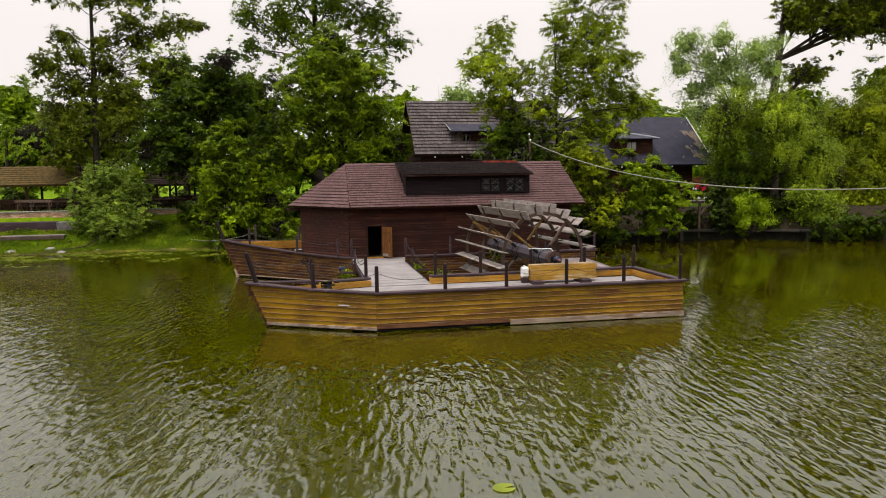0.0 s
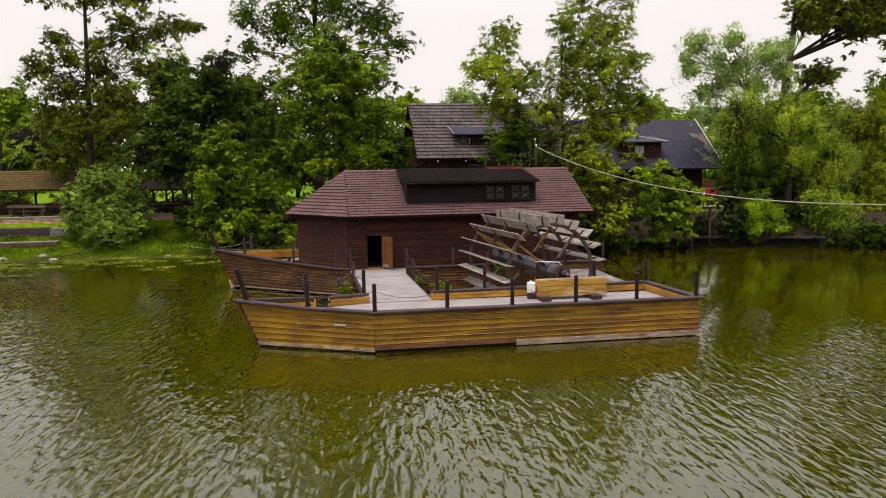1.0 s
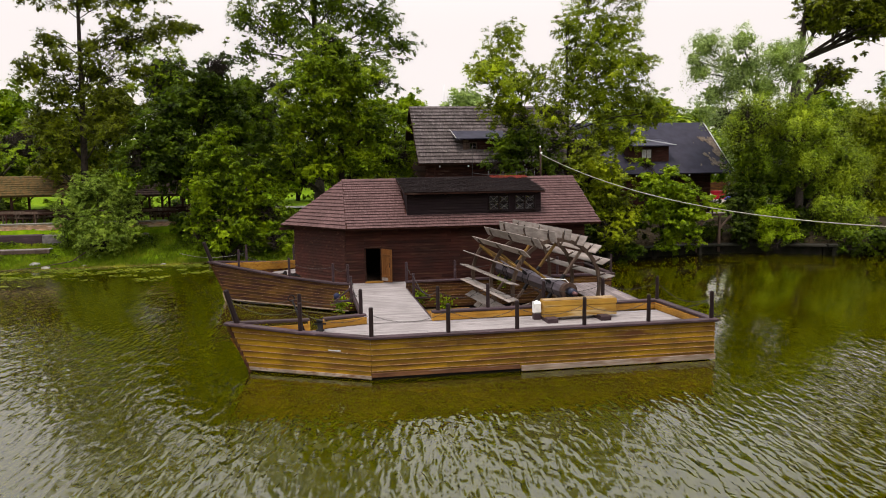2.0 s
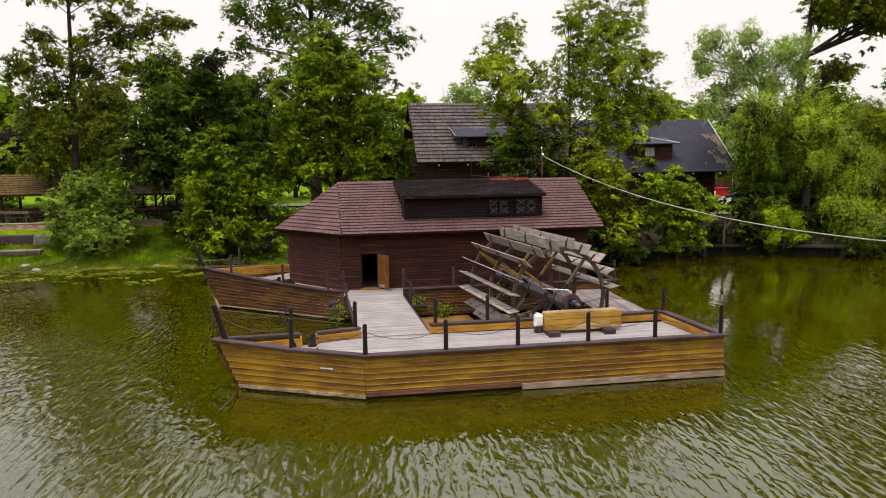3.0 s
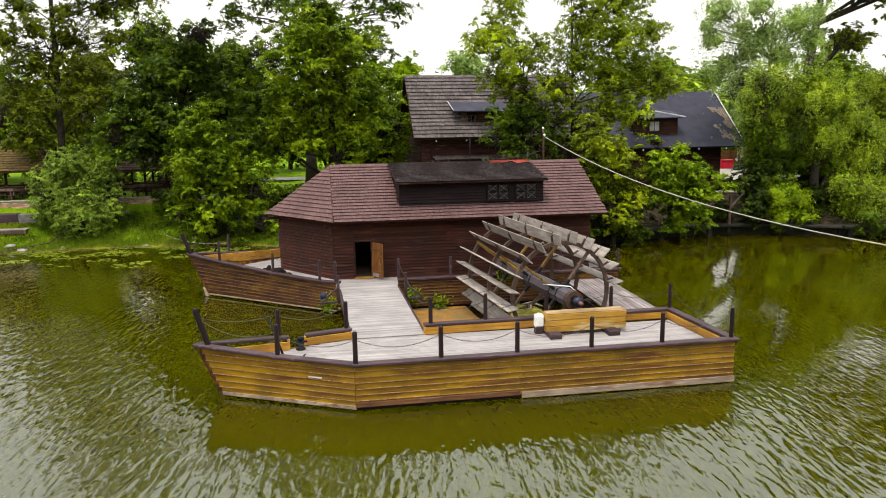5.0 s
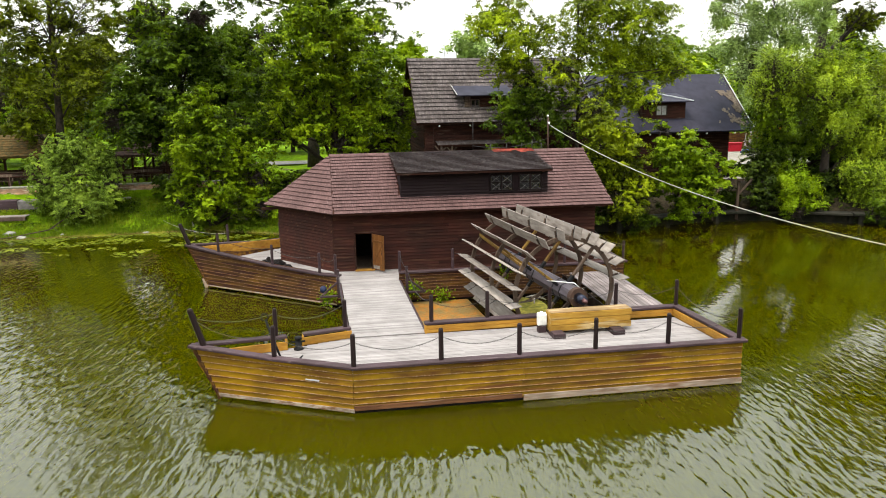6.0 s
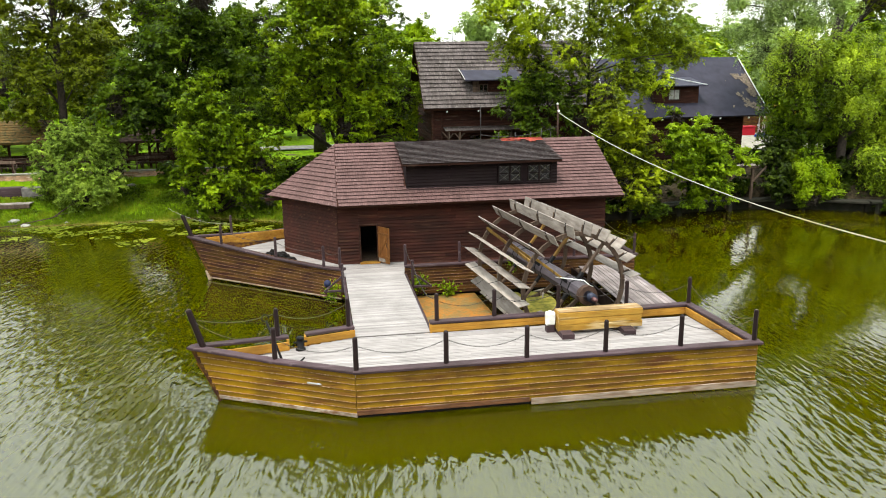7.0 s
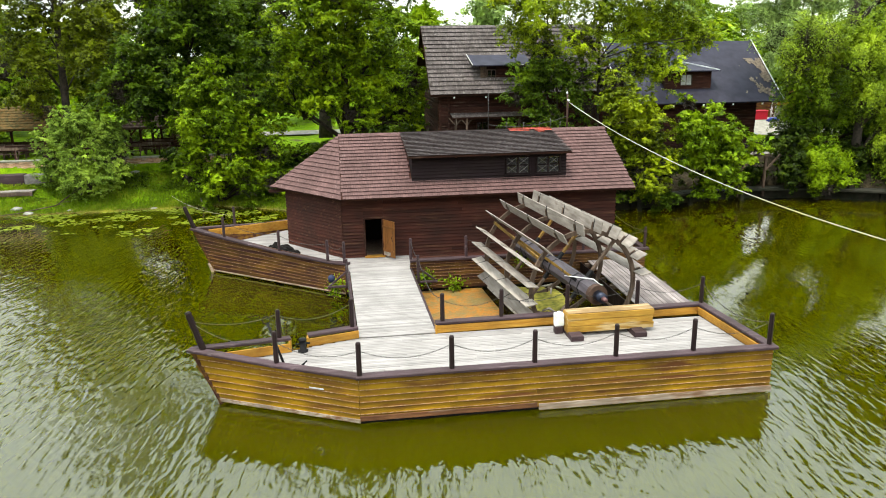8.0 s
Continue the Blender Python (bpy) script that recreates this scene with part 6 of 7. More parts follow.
tree("birch_tree", "airy light green tree with slim forked stems", (17.3, 30.2, 2.0), lobes4([(17.1, 29.6, 17.2, 1.2), (19.4, 30.2, 16.6, 2), (21.7, 30.2, 17, 1.6), (18.2, 30.2, 14.5, 2), (20.4, 29.2, 14.1, 2.3), (22.8, 29.8, 14.5, 1.2), (17.2, 29.8, 12.2, 1.5), (20, 30.5, 11.8, 2), (22.6, 31.1, 11.8, 1.9), (24, 31, 10.6, 1.5), (19.8, 30.3, 9.2, 1.7), (21.6, 29.9, 8.9, 1.6), (24.5, 29.5, 10.8, 0.8), (19, 30, 19.5, 1.6), (21.8, 30, 19.6, 1.3), (17.9, 29.7, 8.3, 1.2), (16.3, 29.7, 10.4, 1.1)]), L_BIRCH, 0.15, 0.13, 0.52, 46, 2.1, -0.5, 8, top=17, twigs=12, fill=1.1, limb=0.5)
tree("birch_tree", "slim light green tree before the old house", (13.7, 30.6, 2.0), lobes4([(12.8, 31, 16.3, 1.4), (12, 31, 14.3, 1.8), (12.8, 29, 12.8, 1.8), (10.3, 29.1, 13.6, 1.1), (12.3, 30.7, 11.1, 1.7), (14.8, 29, 13.3, 1), (15.1, 29, 10.9, 1.3), (13.7, 30.2, 10.0, 1.3)]), L_BIRCH, 0.13, 0.13, 0.52, 46, 2.1, -0.5, 19, top=14, twigs=12, fill=1.2, limb=0.4)
# lower crown of the left birch as its own tree, in darker leaves
tree("birch_lower_crown", "sparse dark lower crown of the slim birch, with bare twigs", (14.4, 30.0, 2.0), lobes4([(13.4, 30.1, 9.0, 1.7), (12.9, 30.0, 7.6, 1.5), (14.7, 29.4, 8.5, 1.5), (15.4, 29.9, 7.0, 1.3), (13.0, 29.2, 6.2, 1.2), (12.0, 29.6, 8.4, 1.2), (13.8, 29.4, 5.2, 1.2), (16.2, 29.8, 8.4, 1.2), (16.3, 29.6, 6.2, 1.1), (11.6, 29.7, 6.9, 0.9)]), L_DARK, 0.12, 0.15, 0.55, 40, 1.3, -0.33, 20, twigs=22, limb=0.4)
tree("willow_shrub", "yellow-green shrub leaning over the water", (18.2, 25.3, 0.9), lobes4([(17, 23.6, 6.7, 1.5), (16, 24.1, 6.9, 1), (18.3, 23.8, 5.7, 1.4), (17.0, 24.1, 4.7, 1.4), (18.8, 24.2, 3.5, 1.5), (17.8, 23.4, 2.4, 1.2), (18.8, 23.4, 1.9, 0.9), (16.5, 24.5, 8, 0.7)]), L_YELLOW, 0.14, 0.18, 0.55, 52, 1.05, -0.4, 9, category="shrub")
# added bush: shade under the yellow-green shrub put into its leaf colour
tree("shade_dark_bush", "added leafy bush, darkened for the shade under the yellow-green shrub", (15.4, 25.6, 0.9), lobes4([(15.3, 25.0, 4.4, 1.3), (15.2, 25.0, 3.2, 1.4), (14.6, 25.2, 1.9, 1.3), (16.2, 24.2, 2.5, 1.0), (16.3, 24.6, 1.4, 1.0), (17.6, 25.2, 2.2, 1.1), (19.0, 25.4, 1.8, 1.0), (20.3, 25.5, 1.9, 1.0)]), L_SHADE, 0.1, 0.2, 0.5, 44, 1.0, -0.45, 21, category="shrub", twigs=5)
tree("maple_shrub", "bright green broad-leaved shrub on the quay", (23.2, 26.2, 0.9), lobes4([(21.5, 24.7, 5.6, 1.2), (22.6, 24.5, 4.9, 1.5), (24.2, 24.9, 4, 1.4), (21.9, 24.6, 3.4, 1.5), (23.5, 24.5, 2.6, 1.5), (25.4, 24.9, 3.2, 0.8), (23.2, 25.5, 1.3, 1.2), (25, 25.4, 1.6, 0.9), (21.5, 25.3, 6.7, 0.5), (23.1, 24.7, 6.1, 0.6), (26.3, 25.2, 3.8, 0.75)]), L_BRIGHT, 0.12, 0.22, 0.5, 50, 1.1, -0.45, 10, category="shrub")
tree("silver_willow", "pale silver-green willow with airy crown", (35.5, 34.5, 2.3), lobes4([(30.1, 33.2, 16.4, 1.6), (29.5, 32.9, 14.2, 1.3), (31.3, 33.8, 12.5, 1.4), (33.1, 32.7, 16.6, 1.5), (34.3, 33.6, 14.7, 1.8), (32.7, 33.3, 13.3, 1.5), (36.2, 32.7, 15.5, 1.8), (38.3, 33.5, 14.3, 1.5), (35.3, 32.7, 12.8, 1.6), (38.6, 33.4, 16.5, 1.1), (31.8, 32.7, 15, 1.2), (28.9, 32.8, 15.2, 0.8), (35, 34.5, 10, 2.2), (32.5, 34, 10.5, 1.6)]), L_PALE, 0.26, 0.2, 0.7, 46, 0.75, -0.22, 11, aspect=0.32, hang=1.3, droop=0.4, twigs=10)
tree("weeping_willow", "broad weeping willow trailing over the water", (35.2, 27.6, 1.6), lobes4([(34.4, 27.8, 10, 2.3), (37.5, 28.1, 8.8, 2.2), (38.9, 27.7, 6.7, 1.9), (35.4, 27.2, 7.3, 1.8), (38, 28.1, 5, 1.8), (35.9, 24.9, 3.3, 1.5), (37.6, 25.6, 2.3, 1.8), (36.6, 25.4, 1.2, 1.2), (38.7, 25.7, 1.1, 1.3), (32.6, 27.6, 9.2, 1.3), (29.9, 27.4, 9.2, 1.5), (31.2, 27.6, 10.2, 2.2)]), L_WILLOW, 0.4, 0.22, 0.75, 52, 0.8, -0.42, 12, aspect=0.32, hang=1.6, droop=0.5)
# willow's hollow built as its own tree, its shade put into the leaves
tree("willow_hollow", "dense hollow of the weeping willow, leaves darkened for its shade", (31.6, 29.2, 1.8), lobes4([(30.3, 27.2, 7.2, 1.4), (32.4, 28.0, 7.4, 1.5), (31.6, 28.8, 5.3, 2.0), (34.4, 29.2, 5.0, 2.0), (33.0, 30.2, 3.2, 1.6), (36.0, 30.0, 2.6, 1.6), (37.6, 29.6, 4.2, 2.0)]), L_DARK, 0.3, 0.22, 0.75, 46, 0.8, -0.42, 16, aspect=0.35, hang=0.8)
tree("shade_dark_bush", "dark leafy bush on the quay beside the landing", (29.6, 26.9, 1.2), lobes4([(29.3, 27.2, 3.7, 1.05), (30.3, 27.2, 3.9, 1.2), (29.3, 26.3, 2.4, 0.95), (30.2, 26.1, 2.5, 1.1), (29.4, 25.9, 1.4, 0.85), (30.5, 26.3, 1.4, 1.0)]), L_SHADE, 0.1, 0.2, 0.5, 44, 1.0, -0.45, 17, category="shrub", twigs=5)
# two added bushes whose dark leaves stand for shade on the slope
tree("shade_dark_bush", "added low bush, darkened for the shade behind the landing", (27.4, 27.6, 1.2), lobes4([(26.5, 27.5, 1.6, 0.8), (27.5, 27.5, 1.6, 0.8), (28.3, 27.6, 1.7, 0.7), (27.0, 28.4, 2.0, 0.6)]), L_SHADE, 0.06, 0.2, 0.5, 40, 1.0, -0.45, 22, category="shrub", twigs=4)
tree("shade_dark_bush", "added low bush, darkened for the shade under the willow", (34.8, 26.8, 1.0), lobes4([(33.5, 26.6, 1.8, 1.1), (34.9, 26.6, 1.8, 1.2), (36.2, 26.8, 1.6, 1.1), (34.2, 25.9, 1.0, 0.9), (35.6, 25.9, 0.9, 0.9), (33.2, 25.6, 0.9, 0.8)]), L_SHADE, 0.08, 0.2, 0.5, 44, 1.0, -0.45, 23, category="shrub", twigs=5)
tree("osier_bush", "fresh green willow bush drooping to the water", (31.6, 25.9, 0.9), lobes4([(31.2, 25.4, 3.2, 1.15), (32.1, 25.3, 2.6, 1.2), (30.9, 25.2, 1.9, 1.1), (32.2, 25.0, 1.3, 1.1), (31.3, 24.9, 0.9, 0.9)]), L_BRIGHT, 0.1, 0.2, 0.5, 48, 1.0, -0.42, 18, category="shrub", aspect=0.35, twigs=6, hang=0.8)
tree("old_elm", "huge old tree with thick dark boughs", (46.0, 46.0, 2.3), lobes4([(49.42, 44.6, 21.27, 3.1), (54.51, 44.3, 21.01, 3.7), (58.96, 44.7, 21.79, 3.5), (51.55, 45.1, 25.48, 4.4), (57.67, 44.3, 26.06, 5.0), (64.38, 44.6, 22.77, 5.2), (51.41, 46.1, 15.62, 2.2), (54, 45, 30, 4.5)]), L_OLIVE, 0.75, 0.28, 0.8, 42, 0.5, -0.12, 13, top=26, lean=(2.6, 0))
tree("crack_willow", "large yellow-green willow at the bend of the river", (50, 34.5, 2.0), lobes4([(47.24, 34.6, 9.49, 3.2), (49.91, 33.6, 10.71, 3.2), (47.78, 32.5, 5.79, 3.6), (53.65, 34.6, 5.19, 4.6), (45.46, 30.5, 2.6, 2.4), (50.25, 30.5, 2.3, 2.4), (54.34, 33.1, 10.41, 4.5), (43.5, 32.5, 5.0, 2.8)]), L_YELLOW, 0.5, 0.24, 0.8, 48, 0.62, -0.4, 14, aspect=0.32, hang=1.6, droop=0.5)
tree("willow_bush", "round grey-green willow bush on the bank", (-17.6, 34.2, 0.9), lobes4([(-17.9, 34.5, 5.7, 1.5), (-19.2, 34.2, 4.7, 1.5), (-16.3, 34.7, 4.8, 1.5), (-18.6, 34.3, 5.4, 1.2), (-17.0, 34.4, 5.4, 1.2), (-17.64, 33.5, 2.9, 1.8), (-15.89, 33.9, 2.4, 1.1), (-19.96, 34.6, 2.5, 1.15), (-18.7, 33.7, 2.0, 1.2), (-16.6, 33.5, 1.8, 1.1), (-17.6, 33.2, 1.7, 1.1), (-19.9, 34.5, 3.4, 1.1), (-15.6, 34.5, 3.3, 1.1)]), L_GREY, 0.12, 0.15, 0.3, 36, 3.6, -0.75, 15, aspect=0.3, category="shrub", twigs=6)
# growth under and behind the larger trees; its darker leaf colours stand for shade
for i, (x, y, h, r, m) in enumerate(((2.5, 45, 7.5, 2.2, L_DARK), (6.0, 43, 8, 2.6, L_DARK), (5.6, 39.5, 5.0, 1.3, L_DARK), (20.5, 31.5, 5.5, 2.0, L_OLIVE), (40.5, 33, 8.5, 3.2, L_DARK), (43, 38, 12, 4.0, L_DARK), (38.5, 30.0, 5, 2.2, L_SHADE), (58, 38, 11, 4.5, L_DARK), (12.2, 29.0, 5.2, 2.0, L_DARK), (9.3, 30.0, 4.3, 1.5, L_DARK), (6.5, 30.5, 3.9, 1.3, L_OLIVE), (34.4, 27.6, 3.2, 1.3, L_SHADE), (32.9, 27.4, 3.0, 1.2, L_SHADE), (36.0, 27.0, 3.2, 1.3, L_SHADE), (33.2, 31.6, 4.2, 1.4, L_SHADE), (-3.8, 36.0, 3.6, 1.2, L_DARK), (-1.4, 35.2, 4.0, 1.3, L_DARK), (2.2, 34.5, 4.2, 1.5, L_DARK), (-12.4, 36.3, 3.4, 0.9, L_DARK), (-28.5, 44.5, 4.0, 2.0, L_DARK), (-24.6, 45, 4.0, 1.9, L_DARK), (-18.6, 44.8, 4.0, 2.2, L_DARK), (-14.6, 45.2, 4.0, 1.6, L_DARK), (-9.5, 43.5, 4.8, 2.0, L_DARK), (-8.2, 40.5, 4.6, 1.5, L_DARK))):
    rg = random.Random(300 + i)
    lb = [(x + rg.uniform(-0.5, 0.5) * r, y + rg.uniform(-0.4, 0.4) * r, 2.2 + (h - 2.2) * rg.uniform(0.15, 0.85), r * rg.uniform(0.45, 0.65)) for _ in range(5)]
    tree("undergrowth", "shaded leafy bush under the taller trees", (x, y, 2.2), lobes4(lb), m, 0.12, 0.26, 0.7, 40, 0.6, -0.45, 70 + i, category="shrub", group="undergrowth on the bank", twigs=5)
tree("beech_bush", "orange-brown copper bush in the yard", (47.6, 53.5, 2.4), lobes4([(47.4, 53.5, 4.4, 1.3), (48.3, 53.8, 5.0, 1.4), (47.6, 53.2, 3.4, 1.1), (48.8, 53.4, 3.8, 1.2)]), L_COPPER, 0.1, 0.2, 0.5, 40, 1.0, -0.5, 66, category="shrub", twigs=5)
# low growth hanging over the right bank; darker leaf colours stand for its shade
for i, (x, h, r, m) in enumerate(((35.9, 1.6, 1.0, L_DARK), (37.8, 2.2, 1.4, L_DARK), (40.2, 2.2, 1.3, L_DARK), (42.8, 2.4, 1.6, L_DARK), (45.6, 2.8, 1.8, L_OLIVE), (48.6, 2.6, 1.6, L_OLIVE), (13.4, 2.0, 1.2, L_DARK), (11.2, 1.8, 1.1, L_OLIVE), (8.6, 2.0, 1.2, L_DARK), (19.6, 1.4, 0.9, L_DARK))):
    rg = random.Random(500 + i)
    y = float(shore(x)) - 0.1
    lb = [(x + rg.uniform(-0.8, 0.8) * r, y + rg.uniform(-0.7, 0.5), 0.5 + (h - 0.4) * rg.uniform(0.1, 0.9), r * rg.uniform(0.5, 0.75)) for _ in range(5)]
    tree("bank_bush", "leafy bush hanging over the water", (x, y + 0.3, 0.7), lobes4(lb), m, 0.07, 0.2, 0.5, 44, 1.0, -0.5, 130 + i, category="shrub", group="bushes along the quay", twigs=4, aspect=0.4)
# farther trees that close the view
for i, (x, y, h, r, m) in enumerate(((7.5, 62, 15.5, 5.2, L_BRIGHT), (17, 70, 15.5, 5, L_PALE), (28, 66, 13.5, 5, L_BRIGHT), (37, 66, 12.5, 5.0, L_BRIGHT), (44, 66, 12.5, 4.5, L_BRIGHT), (66, 84, 13.5, 5.0, L_PALE), (57, 112, 17.5, 8, L_PALE), (68, 114, 18, 8, L_BRIGHT), (79, 112, 17.5, 8, L_PALE), (-4, 64, 12, 5, L_MID), (-16, 58, 17, 6, L_MID), (-23, 55, 14.5, 5, L_OLIVE), (-33, 60, 14.5, 5.5, L_BRIGHT), (-9, 56, 16, 5, L_DARK), (-28, 62, 11, 5, L_BRIGHT), (-42, 57, 11, 5.5, L_BRIGHT), (-56, 52, 12, 6, L_MID), (63, 60, 15, 6, L_MID), (66, 50, 16, 7, L_MID), (78, 42, 17, 8, L_OLIVE), (95, 30, 17, 9, L_MID), (-75, 48, 18, 9, L_MID), (70, 70, 17, 8, L_MID))):
    rg = random.Random(100 + i)
    lb = [(x + rg.uniform(-0.6, 0.6) * r, y + rg.uniform(-0.4, 0.4) * r, h * rg.uniform(0.45, 0.95), r * rg.uniform(0.4, 0.62)) for _ in range(6)]
    tree("background_tree", "leafy green tree in the distance", (x, y, 2.3), lobes4(lb), m, 0.3, 0.36, 1.0, 25, 0.34, -0.4, 40 + i, group="trees behind the houses", twigs=8)


# ---- far woods, kept as one growth ----
rngw = np.random.default_rng(77)
px_, pn_ = [], []
for k in range(330):
    a = rngw.uniform(0, 6.28318)
    if rngw.random() < 0.62:
        x, y = rngw.uniform(-230, 260), rngw.uniform(82, 120)
    else:
        x, y = rngw.uniform(-160, 180), -rngw.uniform(64, 85)
    # unseen woods behind the camera, made taller to hold back low sky light
    r, h = rngw.uniform(3, 5.5), rngw.uniform(6, 13) + (9 if y < 0 else 0)
    d = rngw.normal(size=(330, 3))
    d /= np.linalg.norm(d, axis=1, keepdims=True)
    px_.append(np.array([x, y, 2.5 + h * 0.5]) + d * np.array([r, r, h * 0.55]) * rngw.uniform(0.7, 1.08, (330, 1)))
    pn_.append(d + np.array([0, 0, 0.5]))
woods = leaf_cloud("far_woods", np.concatenate(px_), np.concatenate(pn_), 1.05, L_MID, 0.7, None, "stuff", seed=5, sides=3)
tagged(woods, "far leafy woods along the river, taller unseen part blocking low sky", "woods")

# ---- bank: brick wall, terrace things, quay, lilies, grass ----
bank_wall = thing("bank_wall", "low pale brick retaining wall with stone coping", "wall", kind="structure")
block("wall_core", (-46, 37.05, 1.1), (-6.0, 37.35, 2.87), M_MORTAR, bank_wall)
chunks = []
rb = random.Random(8)
for r in range(11):
    x = -30.0 - 0.13 * (r % 2)
    while x < -7.5:
        if rb.random() > 0.05:
            z = 1.76 + r * 0.102
            chunks.append(prism(rect(0.06, 0.09, 0.01), (x, 37.04 + rb.uniform(-0.012, 0.006), z), (x + 0.25, 37.04 + rb.uniform(-0.012, 0.006), z)))
        x += 0.265
part("bricks", mesh_of("bricks", *joined(chunks), wood("wall_bricks", (0.64, 0.41, 0.28), (0.55, 0.30, 0.18), (0.66, 0.57, 0.47), (0.55, 0.7), 0.9, "x", 0.35, True, 18)), bank_wall, "weathered orange bricks", "stuff")
x = -34.0
while x < -6.2:
    w = rb.uniform(0.9, 1.3)
    block("coping_stone", (x, 36.95, 2.87), (x + w - 0.02, 37.45, 2.95), M_STONE, bank_wall)
    x += w
quay = thing("quay_wall", "low mossy concrete quay wall, coloured dark for the shade under the shrubs", "wall", kind="structure")
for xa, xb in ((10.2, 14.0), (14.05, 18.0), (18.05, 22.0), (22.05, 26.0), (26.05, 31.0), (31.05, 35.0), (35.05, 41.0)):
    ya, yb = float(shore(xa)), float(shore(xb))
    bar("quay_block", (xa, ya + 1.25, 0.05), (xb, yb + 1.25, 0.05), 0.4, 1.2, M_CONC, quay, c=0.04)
    # ledge overhangs a set-back wall, added so the foot lies in shade
    bar("quay_ledge", (xa, ya + 0.85, 0.72), (xb, yb + 0.85, 0.72), 1.2, 0.16, M_CONC, quay, "mossy ledge made to overhang and shade the quay wall", c=0.04)
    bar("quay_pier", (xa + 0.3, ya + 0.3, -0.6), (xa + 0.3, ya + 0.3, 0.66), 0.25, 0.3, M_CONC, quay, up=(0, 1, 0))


def picnic_table(m):
    t = thing("picnic_table", "weathered wooden picnic table with fixed benches", "table", "terrace picnic tables")
    for k in range(5):
        bar("top_board", (-0.9, -0.3 + 0.15 * k, 0.75), (0.9, -0.3 + 0.15 * k, 0.75), 0.14, 0.04, M_WHEEL, t)
    for s in (-1, 1):
        bar("bench_board", (-0.9, s * 0.72, 0.45), (0.9, s * 0.72, 0.45), 0.26, 0.045, M_WHEEL, t)
        bar("backrest", (-0.9, s * 0.9, 0.85), (0.9, s * 0.9, 0.85), 0.04, 0.2, M_WHEEL, t)
        for x in (-0.7, 0.7):
            bar("leg", (x, s * 0.85, 0.0), (x, s * 0.3, 0.73), 0.08, 0.08, M_WHEEL, t)
            bar("arm", (x, s * 0.88, 0.0), (x, s * 0.9, 0.95), 0.07, 0.06, M_WHEEL, t, up=(0, 1, 0))
    for x in (-0.7, 0.7):
        bar("cross_bar", (x, -0.85, 0.4), (x, 0.85, 0.4), 0.06, 0.1, M_WHEEL, t)
    t.matrix_basis = m
    return t


first = picnic_table(pose(-14.0, 39.4, 2.88))
for x, y, r in ((-11.5, 39.6, 4), (-22.5, 39.5, 0), (-25.4, 39.3, 3), (-13.0, 43.5, 8), (-20.0, 40.5, 0), (-15.6, 38.3, 2), (-24.0, 38.4, -4)):
    copy_thing(first, pose(x, y, 2.88, 0, 0, r))


def pavilion(x0, x1, y0, y1, eave, ridge, label, mat):
    p = thing("open_pavilion", label, "pavilion", at=((x0 + x1) / 2, (y0 + y1) / 2, 2.87))
    yc = (y0 + y1) / 2
    part("roof", mesh_of("roof", *joined([slab([(x0, y0, eave), (x1, y0, eave), (x1, yc, ridge), (x0, yc, ridge)], 0.16), slab([(x1, y1, eave), (x0, y1, eave), (x0, yc, ridge), (x1, yc, ridge)], 0.16)]), mat), p, "weathered brown roof")
    part("roof_shingles", mesh_of("roof_shingles", *quad_shingles([(x0 - 0.03, y0 - 0.04, eave), (x1 + 0.03, y0 - 0.04, eave), (x1 + 0.03, yc, ridge + 0.02), (x0 - 0.03, yc, ridge + 0.02)], 0.24, 0.3, 0.06, 71), mat), p, "", "stuff")
    for x in (x0 + 0.4, (x0 + x1) / 2, x1 - 0.4):
        for y in (y0 + 0.4, y1 - 0.4):
            bar("post", (x, y, 2.8), (x, y, eave), 0.16, 0.16, M_LOG, p, up=(0, 1, 0))
            bar("brace", (x, y, eave - 0.6), (x + 0.55, y, eave - 0.05), 0.09, 0.09, M_LOG, p)
    for y in (y0 + 0.4, y1 - 0.4):
        bar("plate", (x0, y, eave - 0.05), (x1, y, eave - 0.05), 0.14, 0.16, M_LOG, p)
    # dark boards added for the shade inside the deep pavilion
    for k in range(int((x1 - x0 - 0.8) / 0.24)):
        block("back_board", (x0 + 0.45 + 0.24 * k, y1 - 0.34, 2.8), (x0 + 0.67 + 0.24 * k, y1 - 0.31, 3.75), M_LOG, p, "", 0.004)
    bar("railing", (x0, y0 + 0.35, 3.8), (x1, y0 + 0.35, 3.8), 0.08, 0.1, M_LOG, p)
    return p


pavilion(-29.5, -21.3, 38.2, 42.5, 5.05, 6.55, "open timber pavilion with mossy roof on the terrace", M_MOSS)
pavilion(-16.2, -12.2, 38.6, 42.2, 4.9, 6.0, "open timber shelter with brown roof on the terrace", M_OLDROOF)
bar("terrace_rail", (-30, 37.6, 3.62), (-7, 37.6, 3.62), 0.07, 0.1, M_LOG, bank_wall)
for i in range(12):
    bar("rail_post", (-29.5 + 2.0 * i, 37.6, 2.8), (-29.5 + 2.0 * i, 37.6, 3.7), 0.1, 0.1, M_LOG, bank_wall, up=(0, 1, 0))

jetty = thing("bank_jetty", "low grey plank jetty at the grassy bank", "jetty")
for k in range(4):
    bar("plank", (-30, 34.0 + 0.27 * k, 1.2), (-21.3, 34.1 + 0.27 * k, 1.2), 0.25, 0.06, M_GREY, jetty)
bar("beam", (-30, 33.88, 1.04), (-21.3, 33.96, 1.04), 0.12, 0.24, M_WHEEL, jetty)
for x in (-28, -25, -22.3):
    bar("pile", (x, 34.2, 0.2), (x, 34.2, 1.18), 0.16, 0.16, M_WHEEL, jetty, up=(0, 1, 0))
ledge = thing("stone_ledge", "weathered concrete ledge blocks set in the bank", "ledge")
